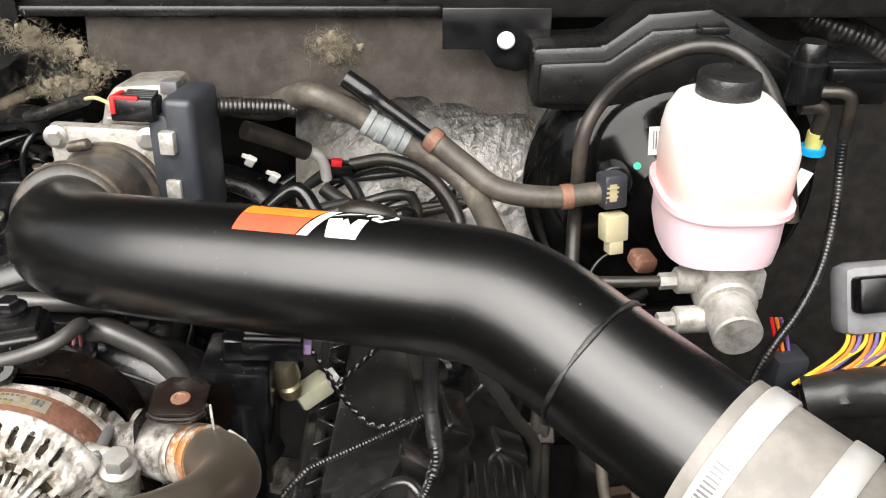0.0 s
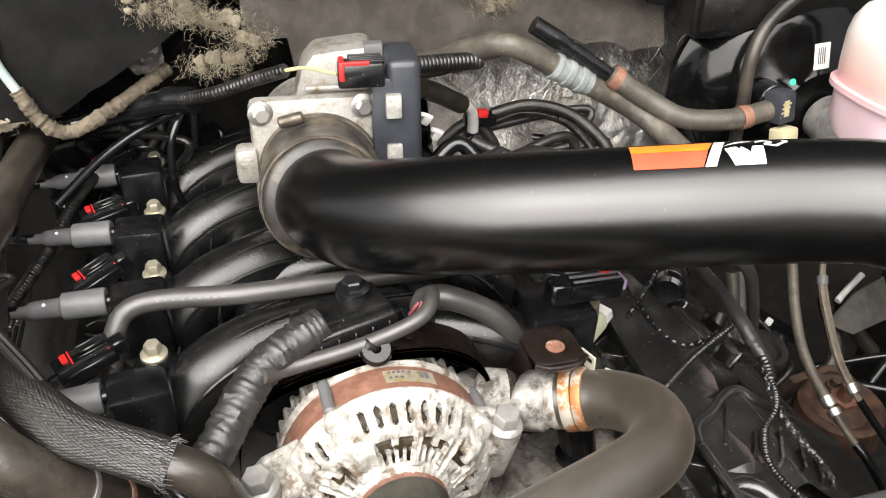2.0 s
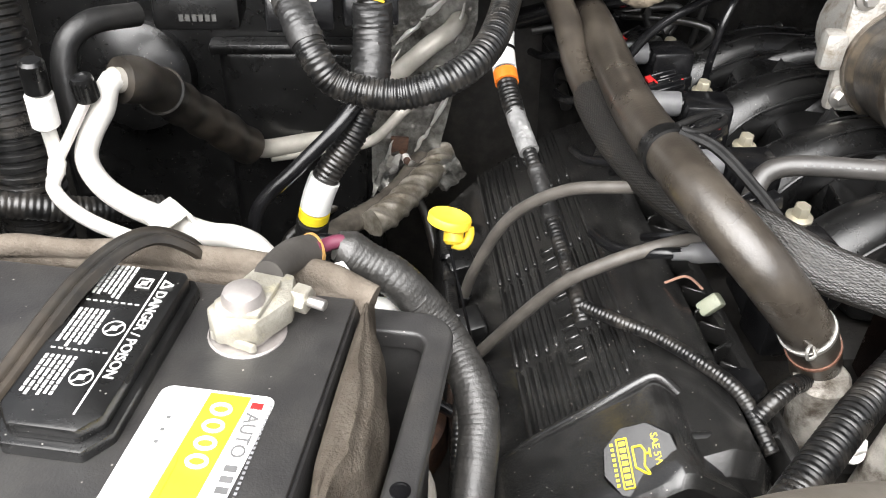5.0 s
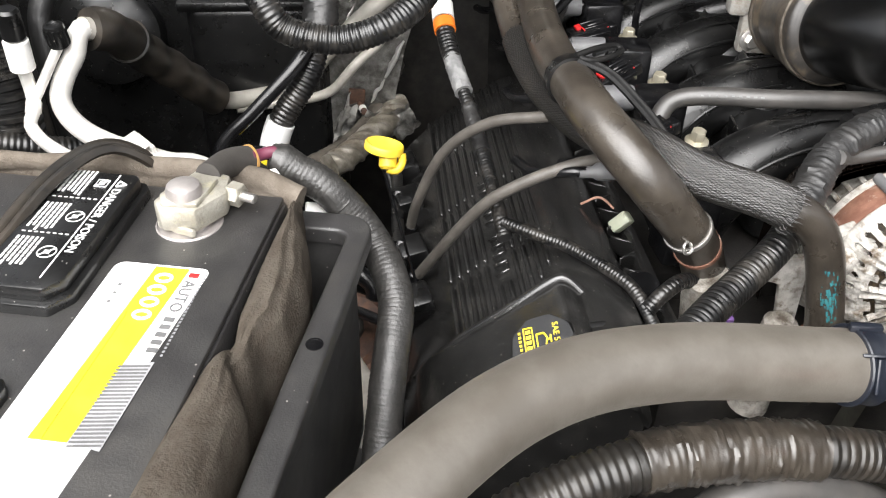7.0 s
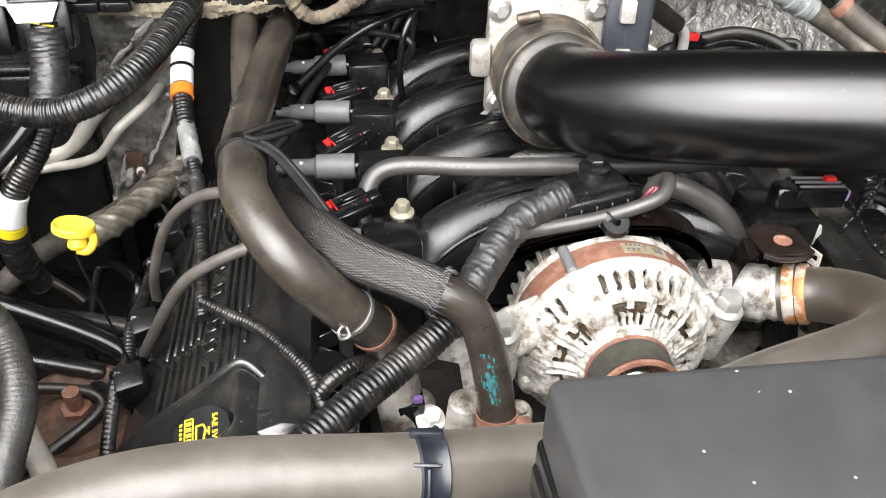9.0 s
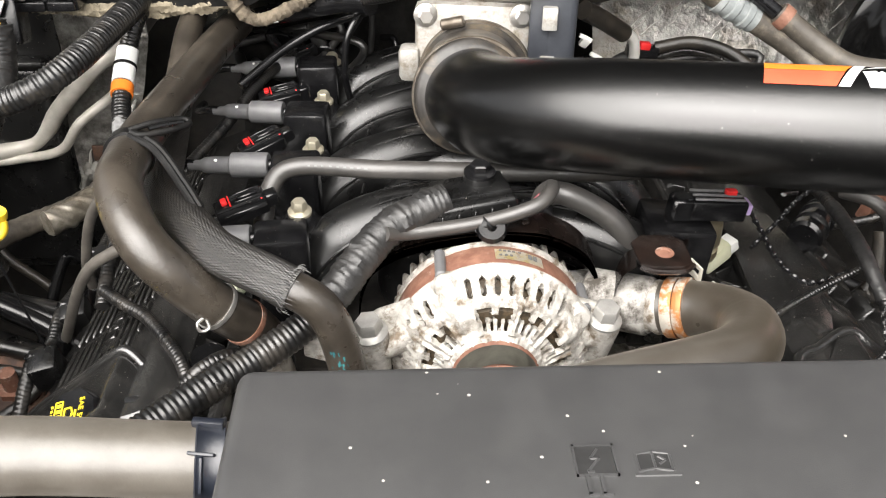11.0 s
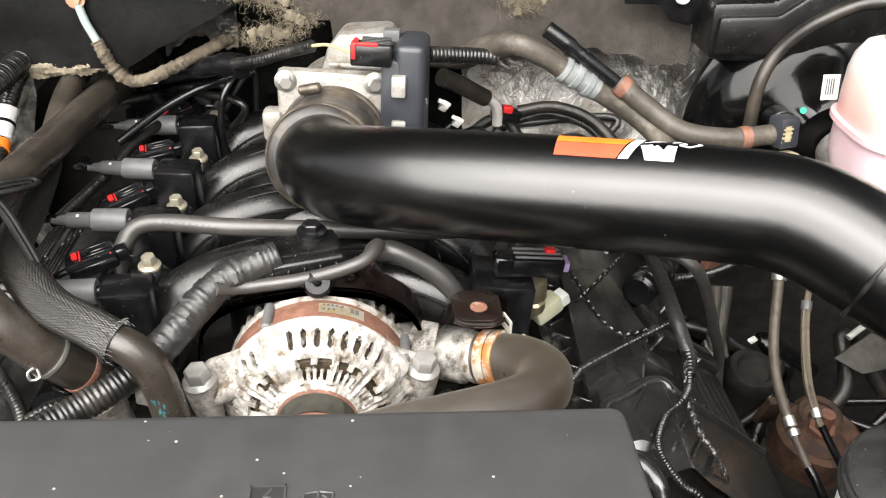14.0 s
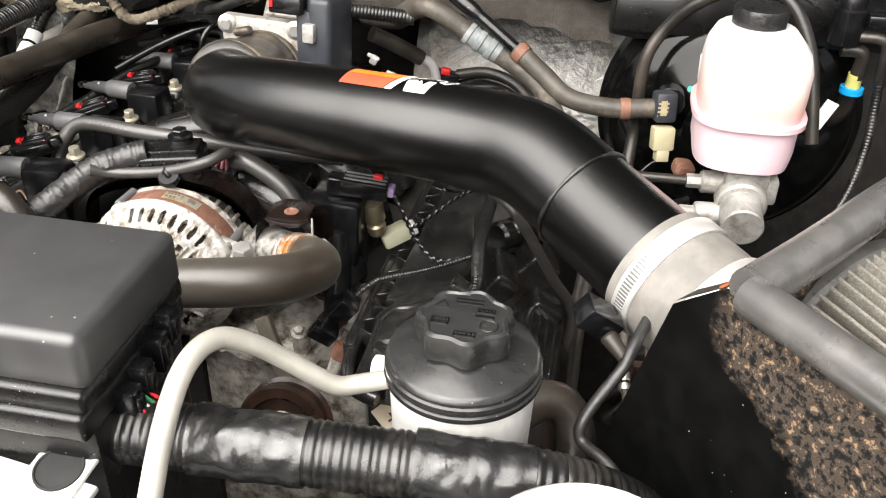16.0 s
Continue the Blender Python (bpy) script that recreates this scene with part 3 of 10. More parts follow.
def band_clamp(parent, fr, s, r, w=0.012, a_screw=100, slots=0.0):
    """A steel worm drive clamp round a hose."""
    k, p, t, n, b = at_length(fr, s)
    band = part("clamp_band", lathe([(r - 0.002, -w / 2), (r + 0.0005, -w / 2), (r + 0.0012, -w / 2 + 0.001), (r + 0.0012, w / 2 - 0.001), (r + 0.0005, w / 2), (r - 0.002, w / 2)], p, t, 64), band_steel, parent, "shiny steel band clamp")
    a = radians(a_screw)
    q = p + (n * math.cos(a) + b * math.sin(a)) * (r + 0.004)
    tang = (-n * math.sin(a) + b * math.cos(a))
    part("clamp_screw", rod(q - tang * 0.010, q + tang * 0.010, 0.0045, 10, soft=0.001), steel, band)
    if slots:
        for i in range(30):
            g = (i - 10) * 2 * math.pi / 110 + slots
            d = n * math.cos(g) + b * math.sin(g)
            m = Matrix((t.cross(d), t, d)).transposed().to_4x4()
            part("clamp_slot", block((0.0011, w * 0.5, 0.0006), Matrix.Translation(p + d * (r + 0.0014)) @ m, 0), label_grey, band)


TUBE = [(-0.270, 0.606, 1.232), (-0.273, 0.579, 1.240), (-0.255, 0.521, 1.255), (-0.194, 0.469, 1.275), (-0.094, 0.431, 1.286), (-0.011, 0.404, 1.292), (0.035, 0.381, 1.293), (0.087, 0.335, 1.276), (0.151, 0.273, 1.257), (0.19, 0.235, 1.246)]
FR = frames_along(TUBE)
intake = thing("intake_tube", (-0.094, 0.431, 1.25), "matt black powder coated metal air intake tube with a colourful sticker", "intake tube")
part("pipe", sweep(TUBE, 0.0367, 64, 0.003), powder, intake)
bm = bmesh.new()
k, p, t, n, b = at_length(FR, 0.471)
t = (t + Vector((0.03, 0.0, -0.03))).normalized()
ring_pts = [p + (axes(t) @ Vector((math.cos(2 * math.pi * i / 90) * 0.0372, math.sin(2 * math.pi * i / 90) * 0.0372, 0))) for i in range(91)]
sweep(ring_pts, lambda s, L: 0.0013 + 0.0004 * math.sin(s * 2600) + 0.0003 * noise.noise(Vector((s * 140, 2, 0))), 8, straight=True, bm=bm)
part("weld_bead", bm, mat("worn black weld", (0.006, 0.006, 0.006), (0.10, 0.097, 0.093), rough=0.4, bump=0.5, scale=30, mix=(0.45, 0.7)), intake, "rough black weld seam")
# throttle end coupling of soft rubber
coup = sweep([(-0.262, 0.652, 1.226), (-0.267, 0.625, 1.230), (-0.271, 0.600, 1.235), (-0.2725, 0.580, 1.240), (-0.2712, 0.566, 1.2435)],
             lambda s, L: (0.0455 if s < 0.022 else 0.0422 + 0.0033 * max(0, 1 - (s - 0.022) / 0.006)) if s < L - 0.014 else (0.0436 if s < L - 0.006 else 0.0436 - 0.0062 * ((s - L + 0.006) / 0.006) ** 1.5), 64, 0.001)
part("rubber_coupling", coup, mat("worn grey brown rubber", (0.022, 0.020, 0.018), (0.04, 0.036, 0.032), rough=0.4, spec=0.6, bump=0.2, dirt=(0.13, 0.10, 0.065), dirt_at=(0.46, 0.72), dirt_scale=40), intake, "worn brown black rubber coupling")
dusty_band = mat("dusty brown band steel", (0.085, 0.070, 0.054), (0.19, 0.168, 0.14), rough=0.42, metal=0.6, scale=70, bump=0.2, dirt=(0.08, 0.06, 0.042), dirt_at=(0.5, 0.7), dirt_scale=40)
for at, d, r in (((-0.2645, 0.640, 1.228), (-0.185, -0.98, 0.14), 0.0462), ((-0.2722, 0.577, 1.2405), (-0.02, -0.97, 0.24), 0.0441)):
    part("clamp_band", lathe([(r - 0.002, -0.0055), (r, -0.0055), (r + 0.0008, -0.0045), (r + 0.0008, 0.0045), (r, 0.0055), (r - 0.002, 0.0055)], at, d, 64), dusty_band, intake, "dusty steel clamp band")
part("clamp_screw", rod((-0.293, 0.640, 1.272), (-0.275, 0.637, 1.2765), 0.0045, 10, soft=0.001), dusty_band, intake)
# filter end coupling of grey silicone with two clamps
part("silicone_coupling", sleeve(TUBE, 0.540, 0.625, 0.0405, 56), mat("grey silicone rubber", (0.17, 0.16, 0.145), (0.23, 0.215, 0.195), rough=0.6, bump=0.1, dirt=(0.3, 0.26, 0.2), dirt_at=(0.55, 0.8), dirt_scale=18), intake, "dusty grey silicone coupling")
band_clamp(intake, FR, 0.553, 0.0412, 0.013, 250, 1.75)
band_clamp(intake, FR, 0.592, 0.0412, 0.013, 255, 1.95)
# sticker: orange and red bars, white slanted shapes
part("sticker_orange", decal(FR, [(0.266, 4), (0.314, 3), (0.309, 21), (0.266, 21)], 0.03695), orange, intake, "orange sticker bar")
part("sticker_red", decal(FR, [(0.266, 21.5), (0.309, 21.5), (0.304, 43), (0.266, 43)], 0.03695), salmon, intake, "red sticker bar")
bm = decal(FR, [(0.315, 3), (0.321, 3), (0.311, 43), (0.305, 43)], 0.037)
decal(FR, [(0.3165, 17), (0.322, 12), (0.336, 5), (0.327, 5)], 0.037, bm, 8, 6)
decal(FR, [(0.318, 20), (0.325, 17), (0.331, 43), (0.321, 43)], 0.037, bm, 8, 6)
decal(FR, [(0.334, 17), (0.340, 17), (0.338, 43), (0.3285, 43)], 0.037, bm, 8, 6)
decal(FR, [(0.325, 24), (0.328, 17), (0.3375, 43), (0.332, 43)], 0.037, bm, 8, 6)
part("sticker_white", bm, paper, intake, "white slanted sticker shapes")
bm = bmesh.new()
ln = [(0.337, 8), (0.342, 4), (0.346, 10), (0.341, 14), (0.347, 18), (0.352, 12), (0.355, 9), (0.352, 6)]
for (s0, a0), (s1, a1) in zip(ln, ln[1:]):
    decal(FR, [(s0, a0 - 2), (s1, a1 - 2), (s1, a1 + 2), (s0, a0 + 2)], 0.037, bm, 4, 3)
part("sticker_squiggle", bm, paper, intake)

RAD = [(-0.168, 0.412, 1.166), (-0.133, 0.388, 1.181), (-0.122, 0.355, 1.194), (-0.146, 0.316, 1.206), (-0.228, 0.285, 1.211), (-0.315, 0.253, 1.211), (-0.407, 0.237, 1.224), (-0.501, 0.226, 1.241), (-0.564, 0.205, 1.246), (-0.623, 0.156, 1.244), (-0.696, 0.078, 1.237)]
RF = frames_along(RAD)
rad = thing("radiator_hose", (-0.4, 0.255, 1.186), "thick dusty brown rubber upper radiator hose", "hose")
part("hose_body", sweep(stretch(RAD, 0.014, RF[-1][0])[::2], lambda s, L: 0.0178 - 0.0011 * min(1, max(0, (s - 0.14) / 0.12)), 36, 0.0025, shape=lambda s, a: 1 + 0.002 * math.sin(s * 900 + 3 * math.sin(a))), hose_brown, rad)
sc = min(RF, key=lambda f: abs(f[1].x + 0.4085) + (9 if f[1].y > 0.3 else 0))
bm = lathe([(0.0165, -0.0064), (0.0182, -0.0064), (0.0188, -0.0058), (0.0181, -0.0048), (0.0181, 0.0048), (0.0188, 0.0058), (0.0182, 0.0064), (0.0165, 0.0064)], sc[1], sc[2], 40)
block((0.0120, 0.0016, 0.003), Matrix.Translation(sc[1] + Vector((0, -0.0105, 0.0150))) @ pose(0, 0, 0, 35, 0, -8), 0.0006, bm=bm)
block((0.0016, 0.016, 0.002), Matrix.Translation(sc[1] + Vector((0, -0.0165, 0.0085))) @ pose(0, 0, 0, 62, 0, -8), 0.0006, bm=bm)
block((0.0145, 0.004, 0.004), Matrix.Translation(sc[1] + Vector((0.001, 0.004, 0.0185))) @ pose(0, 0, 0, 0, 0, -8), 0.001, bm=bm)
part("retaining_clip", bm, mat("blue grey nylon", (0.010, 0.012, 0.018), (0.015, 0.018, 0.026), rough=0.34, spec=0.7), rad, "dark blue grey plastic retaining clip")
band_rust = mat("pale steel with orange rust", (0.50, 0.46, 0.39), (0.62, 0.58, 0.52), rough=0.5, metal=0.3, bump=0.4, dirt=(0.42, 0.17, 0.055), dirt_at=(0.44, 0.54), dirt_scale=55)
for s0, w in ((0.0215, 0.0036), (0.0295, 0.0030)):
    k, p, t, n, b = at_length(RF, s0)
    part("clamp_ring", lathe([(0.0178, -w), (0.0194, -w), (0.0198, -w + 0.0006), (0.0198, w - 0.0006), (0.0194, w), (0.0178, w)], p, t, 40), band_rust, rad, "pale spring clamp with orange rust")
k, p, t, n, b = at_length(RF, 0.025)
TAB = Matrix.Translation(p + Vector((0.008, 0.008, 0.0235))) @ pose(0, 0, 0, 0, 0, -72)
bm = bmesh.new()
for sx, sz, w, h in ((-0.0052, 0, 0.0026, 0.011), (0.0052, 0, 0.0026, 0.011), (0, 0.0040, 0.008, 0.003), (0, -0.0035, 0.008, 0.004)):
    block((w, 0.0015, h), TAB @ pose(sx, 0, sz), 0.0003, 1, bm)
part("clamp_tab", bm, mat("dirty cream metal", (0.42, 0.40, 0.34), (0.55, 0.53, 0.47), rough=0.5, metal=0.2), rad, "cream metal clamp tab with a slot")
part("clamp_prong", block((0.013, 0.004, 0.0025), Matrix.Translation(p + Vector((0.023, 0.0, 0.015))) @ pose(0, 0, 0, 0, 20, -25), 0.0007), MATS["dirty cream metal"], rad, "cream metal clamp prong")
# yellow print on the hose: small bars
bm = bmesh.new()
random.seed(3)
for i in range(16):
    s = 0.545 + i * 0.0062
    if i in (5, 9):
        continue
    decal(RF, [(s, 36), (s + 0.0042, 36), (s + 0.0042, 48), (s, 48)], 0.01695, bm, 2, 3)
part("print", bm, mat("faded yellow print", (0.3, 0.25, 0.12), rough=0.6), rad, "faded yellow printed marks")


def hose(name, pts, r, material, label, category="hose", segs=14, step=0.005, shape=None):
    """A hose of one kind, and the lengths along it for what is fitted on it."""
    top = thing(name, pts[len(pts) // 2], label, category)
    part("hose_body" if category == "hose" else "pipe_body" if category == "pipe" else "sheath", sweep(pts, r, segs, step, shape), material, top)
    return top


def ring(parent, pts, s, r, w, material, name="clamp_ring", label="", wob=0.0):
    fr = frames_along(pts)
    k, p, t, n, b = at_length(fr, s)
    return part(name, lathe([(r * 0.92, -w / 2), (r, -w / 2), (r * 1.02, 0), (r, w / 2), (r * 0.92, w / 2)], p, t, 26), material, parent, label)


def wraps(parent, pts, s0, s1, r, material=None, name="tape_wrap", label="wrinkled black tape", seed=0):
    def f(s, a):
        v = Vector((s * 60, math.cos(a) * 1.3, math.sin(a) * 1.3 + seed))
        w = Vector((s * 300 + 2.5 * math.cos(a + seed), math.cos(a) * 2.2, math.sin(a) * 2.2 + seed))
        return 1 + 0.05 * noise.noise(v) + 0.20 * abs(noise.noise(w)) - 0.04
    return part(name, sweep(stretch(pts, s0, s1), r, 22, straight=True, shape=f), material or tape, parent, label)


def length_near(pts, at):
    return min(frames_along(pts), key=lambda f: (f[1] - Vector(at)).length)[0]


HEATER = [(-0.470, 0.86, 1.215), (-0.480, 0.79, 1.222), (-0.487, 0.70, 1.232), (-0.496, 0.58, 1.240), (-0.499, 0.51, 1.247), (-0.497, 0.461, 1.253), (-0.492, 0.422, 1.253), (-0.471, 0.387, 1.236), (-0.441, 0.383, 1.201), (-0.421, 0.396, 1.170), (-0.412, 0.402, 1.150)]
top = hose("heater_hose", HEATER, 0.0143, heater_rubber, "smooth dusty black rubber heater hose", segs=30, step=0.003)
LH = length_near(HEATER, (-0.434, 0.386, 1.190))
ring(top, HEATER, LH - 0.004, 0.0152, 0.003, steel, label="pale wire clamp")
ring(top, HEATER, LH + 0.022, 0.0150, 0.004, rusty, label="rusty clamp")
k, p, t, n, b = at_length(frames_along(HEATER), LH - 0.004)
part("clamp_ear", sweep([p + Vector((-0.004, -0.014, 0.003)), p + Vector((-0.008, -0.018, 0.002)), p + Vector((-0.007, -0.0195, -0.003)), p + Vector((-0.002, -0.017, -0.003)), p + Vector((-0.004, -0.014, 0.003))], 0.0010, 8, 0.001), steel, top, "pale wire clamp ear")
k, p, t, n, b = at_length(frames_along(HEATER), length_near(HEATER, (-0.5, 0.47, 1.247)))
bm = lathe([(0.0144, -0.005), (0.0162, -0.005), (0.0162, 0.005), (0.0144, 0.005)], p, t, 28)
part("hose_bracket", bm, plastic, top, "black plastic hose bracket")
flat = lambda s, a: 0.35 + 0.65 * abs(math.sin(a))
part("bracket_arm", sweep([p + Vector((0.004, -0.002, 0.015)), p + Vector((0.022, -0.014, 0.010)), p + Vector((0.040, -0.034, -0.004)), p + Vector((0.050, -0.046, -0.014))], 0.0042, 12, 0.003, shape=flat), cowl_black, top)
part("bracket_loop", sweep([p + Vector(q) for q in ((0.002, 0.000, 0.0165), (0.016, 0.008, 0.0175), (0.031, 0.020, 0.014), (0.036, 0.018, 0.012), (0.028, 0.006, 0.0135), (0.012, -0.005, 0.0155), (0.004, -0.003, 0.0165))], 0.0021, 10, 0.002), cowl_black, top)
part("bracket_bar", sweep([p + Vector((0.014, 0.002, 0.0165)), p + Vector((0.024, 0.010, 0.0155)), p + Vector((0.032, 0.017, 0.0135))], 0.0016, 8, 0.003), plastic, top)

BRAID = [(-0.520, 0.86, 1.235), (-0.515, 0.79, 1.240), (-0.512, 0.714, 1.238), (-0.509, 0.641, 1.218), (-0.498, 0.545, 1.210), (-0.484, 0.474, 1.218), (-0.458, 0.426, 1.229), (-0.432, 0.394, 1.227), (-0.393, 0.368, 1.223), (-0.367, 0.360, 1.205), (-0.355, 0.350, 1.158), (-0.353, 0.342, 1.12)]
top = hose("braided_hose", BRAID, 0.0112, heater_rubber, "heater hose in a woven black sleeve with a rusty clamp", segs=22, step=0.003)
s0, s1 = length_near(BRAID, (-0.506, 0.62, 1.214)), length_near(BRAID, (-0.386, 0.365, 1.220))
part("woven_sleeve", sweep(stretch(BRAID, s0, s1), lambda s, L: 0.0128 + 0.0006 * math.sin(s * 40), 264, straight=True, shape=lambda s, a: 1 + 0.026 * abs(math.cos(9 * a)) + 0.022 * max(math.cos(44 * a + s * 1350), math.cos(44 * a - s * 1350))), braid, top, "woven black fabric sleeve, frayed at its end")
bm = bmesh.new()
random.seed(8)
k, p, t, n, b = at_length(frames_along(BRAID), s1)
for i in range(34):
    a = random.uniform(0, 6.28)
    d = n * math.cos(a) + b * math.sin(a)
    q = p + d * 0.0125 - t * 0.004
    q2 = q + t * random.uniform(0.003, 0.009) + d * random.uniform(0.000, 0.004)
    sweep([q, q.lerp(q2, 0.5) + d * 0.001, q2], 0.00020, 4, straight=True, bm=bm)
tagged(part("frayed_threads", bm, tape, top), "loose black threads", kind="stuff")
sB = length_near(BRAID, (-0.354, 0.346, 1.138))
ring(top, BRAID, sB, 0.0128, 0.009, rusty, label="rusty orange hose clamp")
k, p, t, n, b = at_length(frames_along(BRAID), sB)
part("clamp_screw", block((0.012, 0.008, 0.007), Matrix.Translation(p + Vector((0.014, -0.006, 0.0))) @ pose(0, 0, 0, 10, 20, 20), 0.0015), rusty, top)
bm = bmesh.new()
BFR = frames_along(BRAID)
k, p, t, n, b = at_length(BFR, sB - 0.03)
face = Vector((-0.1, -0.75, 0.65))
A0 = math.degrees(math.atan2(b.dot(face), n.dot(face))) - 8
rnd = random.Random(12)
for i in range(90):
    u, v = rnd.gauss(-0.034, 0.0075), A0 + 15 + rnd.gauss(0, 12)
    du, dv = rnd.uniform(0.0008, 0.0032), rnd.uniform(2, 7)
    decal(BFR, [(sB + u, v), (sB + u + du, v + rnd.uniform(-2, 2)), (sB + u + du, v + dv), (sB + u, v + dv)], 0.01135 + 0.00001 * (i % 9), bm, 2, 2)
part("print", bm, mat("teal paint print", (0.02, 0.12, 0.14), (0.03, 0.16, 0.17), rough=0.6), top, "teal printed marks")

LOOM1 = [(-0.296, 0.447, 1.228), (-0.312, 0.440, 1.225), (-0.338, 0.425, 1.216), (-0.377, 0.379, 1.190), (-0.41, 0.352, 1.18), (-0.436, 0.329, 1.178), (-0.480, 0.288, 1.172)]
top = hose("wire_loom", LOOM1, corrugated(0.0100), loom, "thick black corrugated wire loom wrapped in tape at its end", "wire loom", step=0.001, segs=20)
wraps(top, LOOM1, 0.000, 0.104, 0.0112)
VENT = [(-0.425, 0.498, 1.170), (-0.421, 0.512, 1.196), (-0.402, 0.521, 1.212), (-0.335, 0.510, 1.215), (-0.261, 0.514, 1.210), (-0.198, 0.516, 1.207), (-0.15, 0.53, 1.20)]
top = hose("vent_hose", VENT, 0.0068, hose_grey, "thin grey rubber breather hose across the engine", segs=20)
ring(top, VENT, 0.006, 0.0080, 0.010, rubber, "end_cuff", "black rubber cuff")
for k in range(9):
    _, p, t, n, b = at_length(frames_along(VENT), 0.070 + 0.0052 * k)
    part("print_bar", block((0.0026, 0.0012, 0.0004), Matrix.Translation(p + Vector((0, -0.0058, 0.0034))) @ pose(0, 0, 0, 60, 0, -6), 0), label_grey, top)
top = hose("alternator_cable", [(-0.335, 0.418, 1.222), (-0.318, 0.428, 1.216), (-0.274, 0.431, 1.221), (-0.239, 0.433, 1.232), (-0.227, 0.452, 1.234), (-0.232, 0.462, 1.224), (-0.236, 0.462, 1.210)], 0.0048, hose_grey, "grey sleeved alternator cable", "cable", segs=16)
part("cable_clip", rod((-0.276, 0.431, 1.214), (-0.268, 0.431, 1.222), 0.0068, 14, soft=0.001), plastic, top, "black plastic cable clip")

VAP = [(-0.19, 0.76, 1.262), (-0.15, 0.73, 1.27), (-0.129, 0.705, 1.287), (-0.105, 0.677, 1.302), (-0.080, 0.674, 1.292), (-0.059, 0.673, 1.279), (0.014, 0.660, 1.236), (0.044, 0.60, 1.210)]
dusty_hose = mat("dusty brown hose", (0.050, 0.043, 0.035), (0.085, 0.075, 0.062), spec=0.5, rough=0.5, scale=40, bump=0.3, dirt=(0.15, 0.13, 0.10), dirt_at=(0.5, 0.7), dirt_scale=45)
top = hose("vapor_hose", VAP, lambda s, L: 0.0112 if s < 0.125 else 0.0095, dusty_hose, "grey rubber vapour hose with a pale plastic coupling", segs=20)
sv = length_near(VAP, (-0.045, 0.671, 1.270))
part("coupling", sleeve(VAP, sv - 0.022, sv + 0.018, lambda s, L: 0.0105 + (0.0012 if (s % 0.013) < 0.006 else 0), 20), mat("pale grey green plastic", (0.17, 0.185, 0.185), (0.27, 0.285, 0.28), rough=0.4), top, "pale grey plastic coupling")
BVH = [(-0.012, 0.668, 1.270), (0.018, 0.655, 1.250), (0.045, 0.638, 1.236), (0.085, 0.628, 1.234), (0.125, 0.632, 1.236)]
top = hose("brake_vacuum_hose", BVH, 0.0092, dusty_hose, "brake vacuum hose with rusty clamps", segs=20)
ring(top, BVH, 0.006, 0.0105, 0.009, rusty, label="rusty clamp")
ring(top, BVH, 0.128, 0.0102, 0.009, rusty, label="rusty clamp")
part("plastic_pipe", sweep([(-0.078, 0.682, 1.314), (-0.050, 0.675, 1.296), (-0.010, 0.667, 1.268)], lambda s, L: 0.0078 if s < 0.03 else 0.0062, 16), gloss, top, "glossy black plastic pipe end")
hose("vacuum_line", [(0.108, 0.63, 1.17), (0.110, 0.648, 1.20), (0.11, 0.648, 1.234), (0.112, 0.652, 1.277), (0.126, 0.657, 1.305), (0.15, 0.649, 1.333), (0.188, 0.64, 1.353), (0.22, 0.620, 1.350), (0.245, 0.6, 1.31), (0.258, 0.575, 1.24)], 0.006, rubber, "thin black vacuum line over the brake booster", segs=16)

LOOP = [(-0.553, 0.738, 1.262), (-0.560, 0.70, 1.260), (-0.582, 0.628, 1.249), (-0.612, 0.602, 1.235), (-0.649, 0.600, 1.225), (-0.687, 0.605, 1.231), (-0.703, 0.612, 1.248), (-0.716, 0.638, 1.268), (-0.722, 0.668, 1.274)]
top = hose("loop_loom", LOOP, corrugated(0.0112), loom, "looped black corrugated wire loom", "wire loom", step=0.001, segs=20)
wraps(top, LOOP, 0.27, 0.30, 0.012, seed=4)
BAND = [(-0.550, 0.74, 1.258), (-0.556, 0.718, 1.250), (-0.563, 0.697, 1.226), (-0.561, 0.650, 1.200), (-0.548, 0.585, 1.172), (-0.541, 0.53, 1.156), (-0.537, 0.480, 1.148), (-0.535, 0.455, 1.140)]
sb = length_near(BAND, (-0.562, 0.690, 1.221))


def band_radius(s, length):
    return corrugated(0.0080)(s, length) * (1 - 0.34 * min(1, max(0, (s - sb - 0.055) / 0.04)))


top = hose("banded_loom", BAND, band_radius, loom, "black corrugated loom with white and orange bands", "wire loom", step=0.001, segs=18)
part("white_band", sleeve(BAND, sb - 0.014, sb + 0.022, 0.0093, 20), paper, top, "white paper band")
part("tie_band", sleeve(BAND, sb + 0.002, sb + 0.006, 0.0099, 20), gloss, top)
part("orange_band", sleeve(BAND, sb + 0.0225, sb + 0.034, 0.0093, 20), orange, top, "orange band")
wraps(top, BAND, sb + 0.062, sb + 0.10, 0.0074, mat("silver grey tape", (0.2, 0.2, 0.2), (0.34, 0.34, 0.335), rough=0.35, metal=0.3, bump=0.4, fine=200), label="wrinkled silver tape", seed=2)
wraps(top, BAND, sb + 0.115, sb + 0.165, 0.0063, seed=6)
hose("injector_loom", [(-0.535, 0.463, 1.148), (-0.515, 0.444, 1.150), (-0.496, 0.428, 1.151), (-0.472, 0.395, 1.153), (-0.461, 0.377, 1.149), (-0.452, 0.352, 1.135)], corrugated(0.0043, 0.0026), loom, "thin glossy black corrugated loom", "wire loom", step=0.00075)
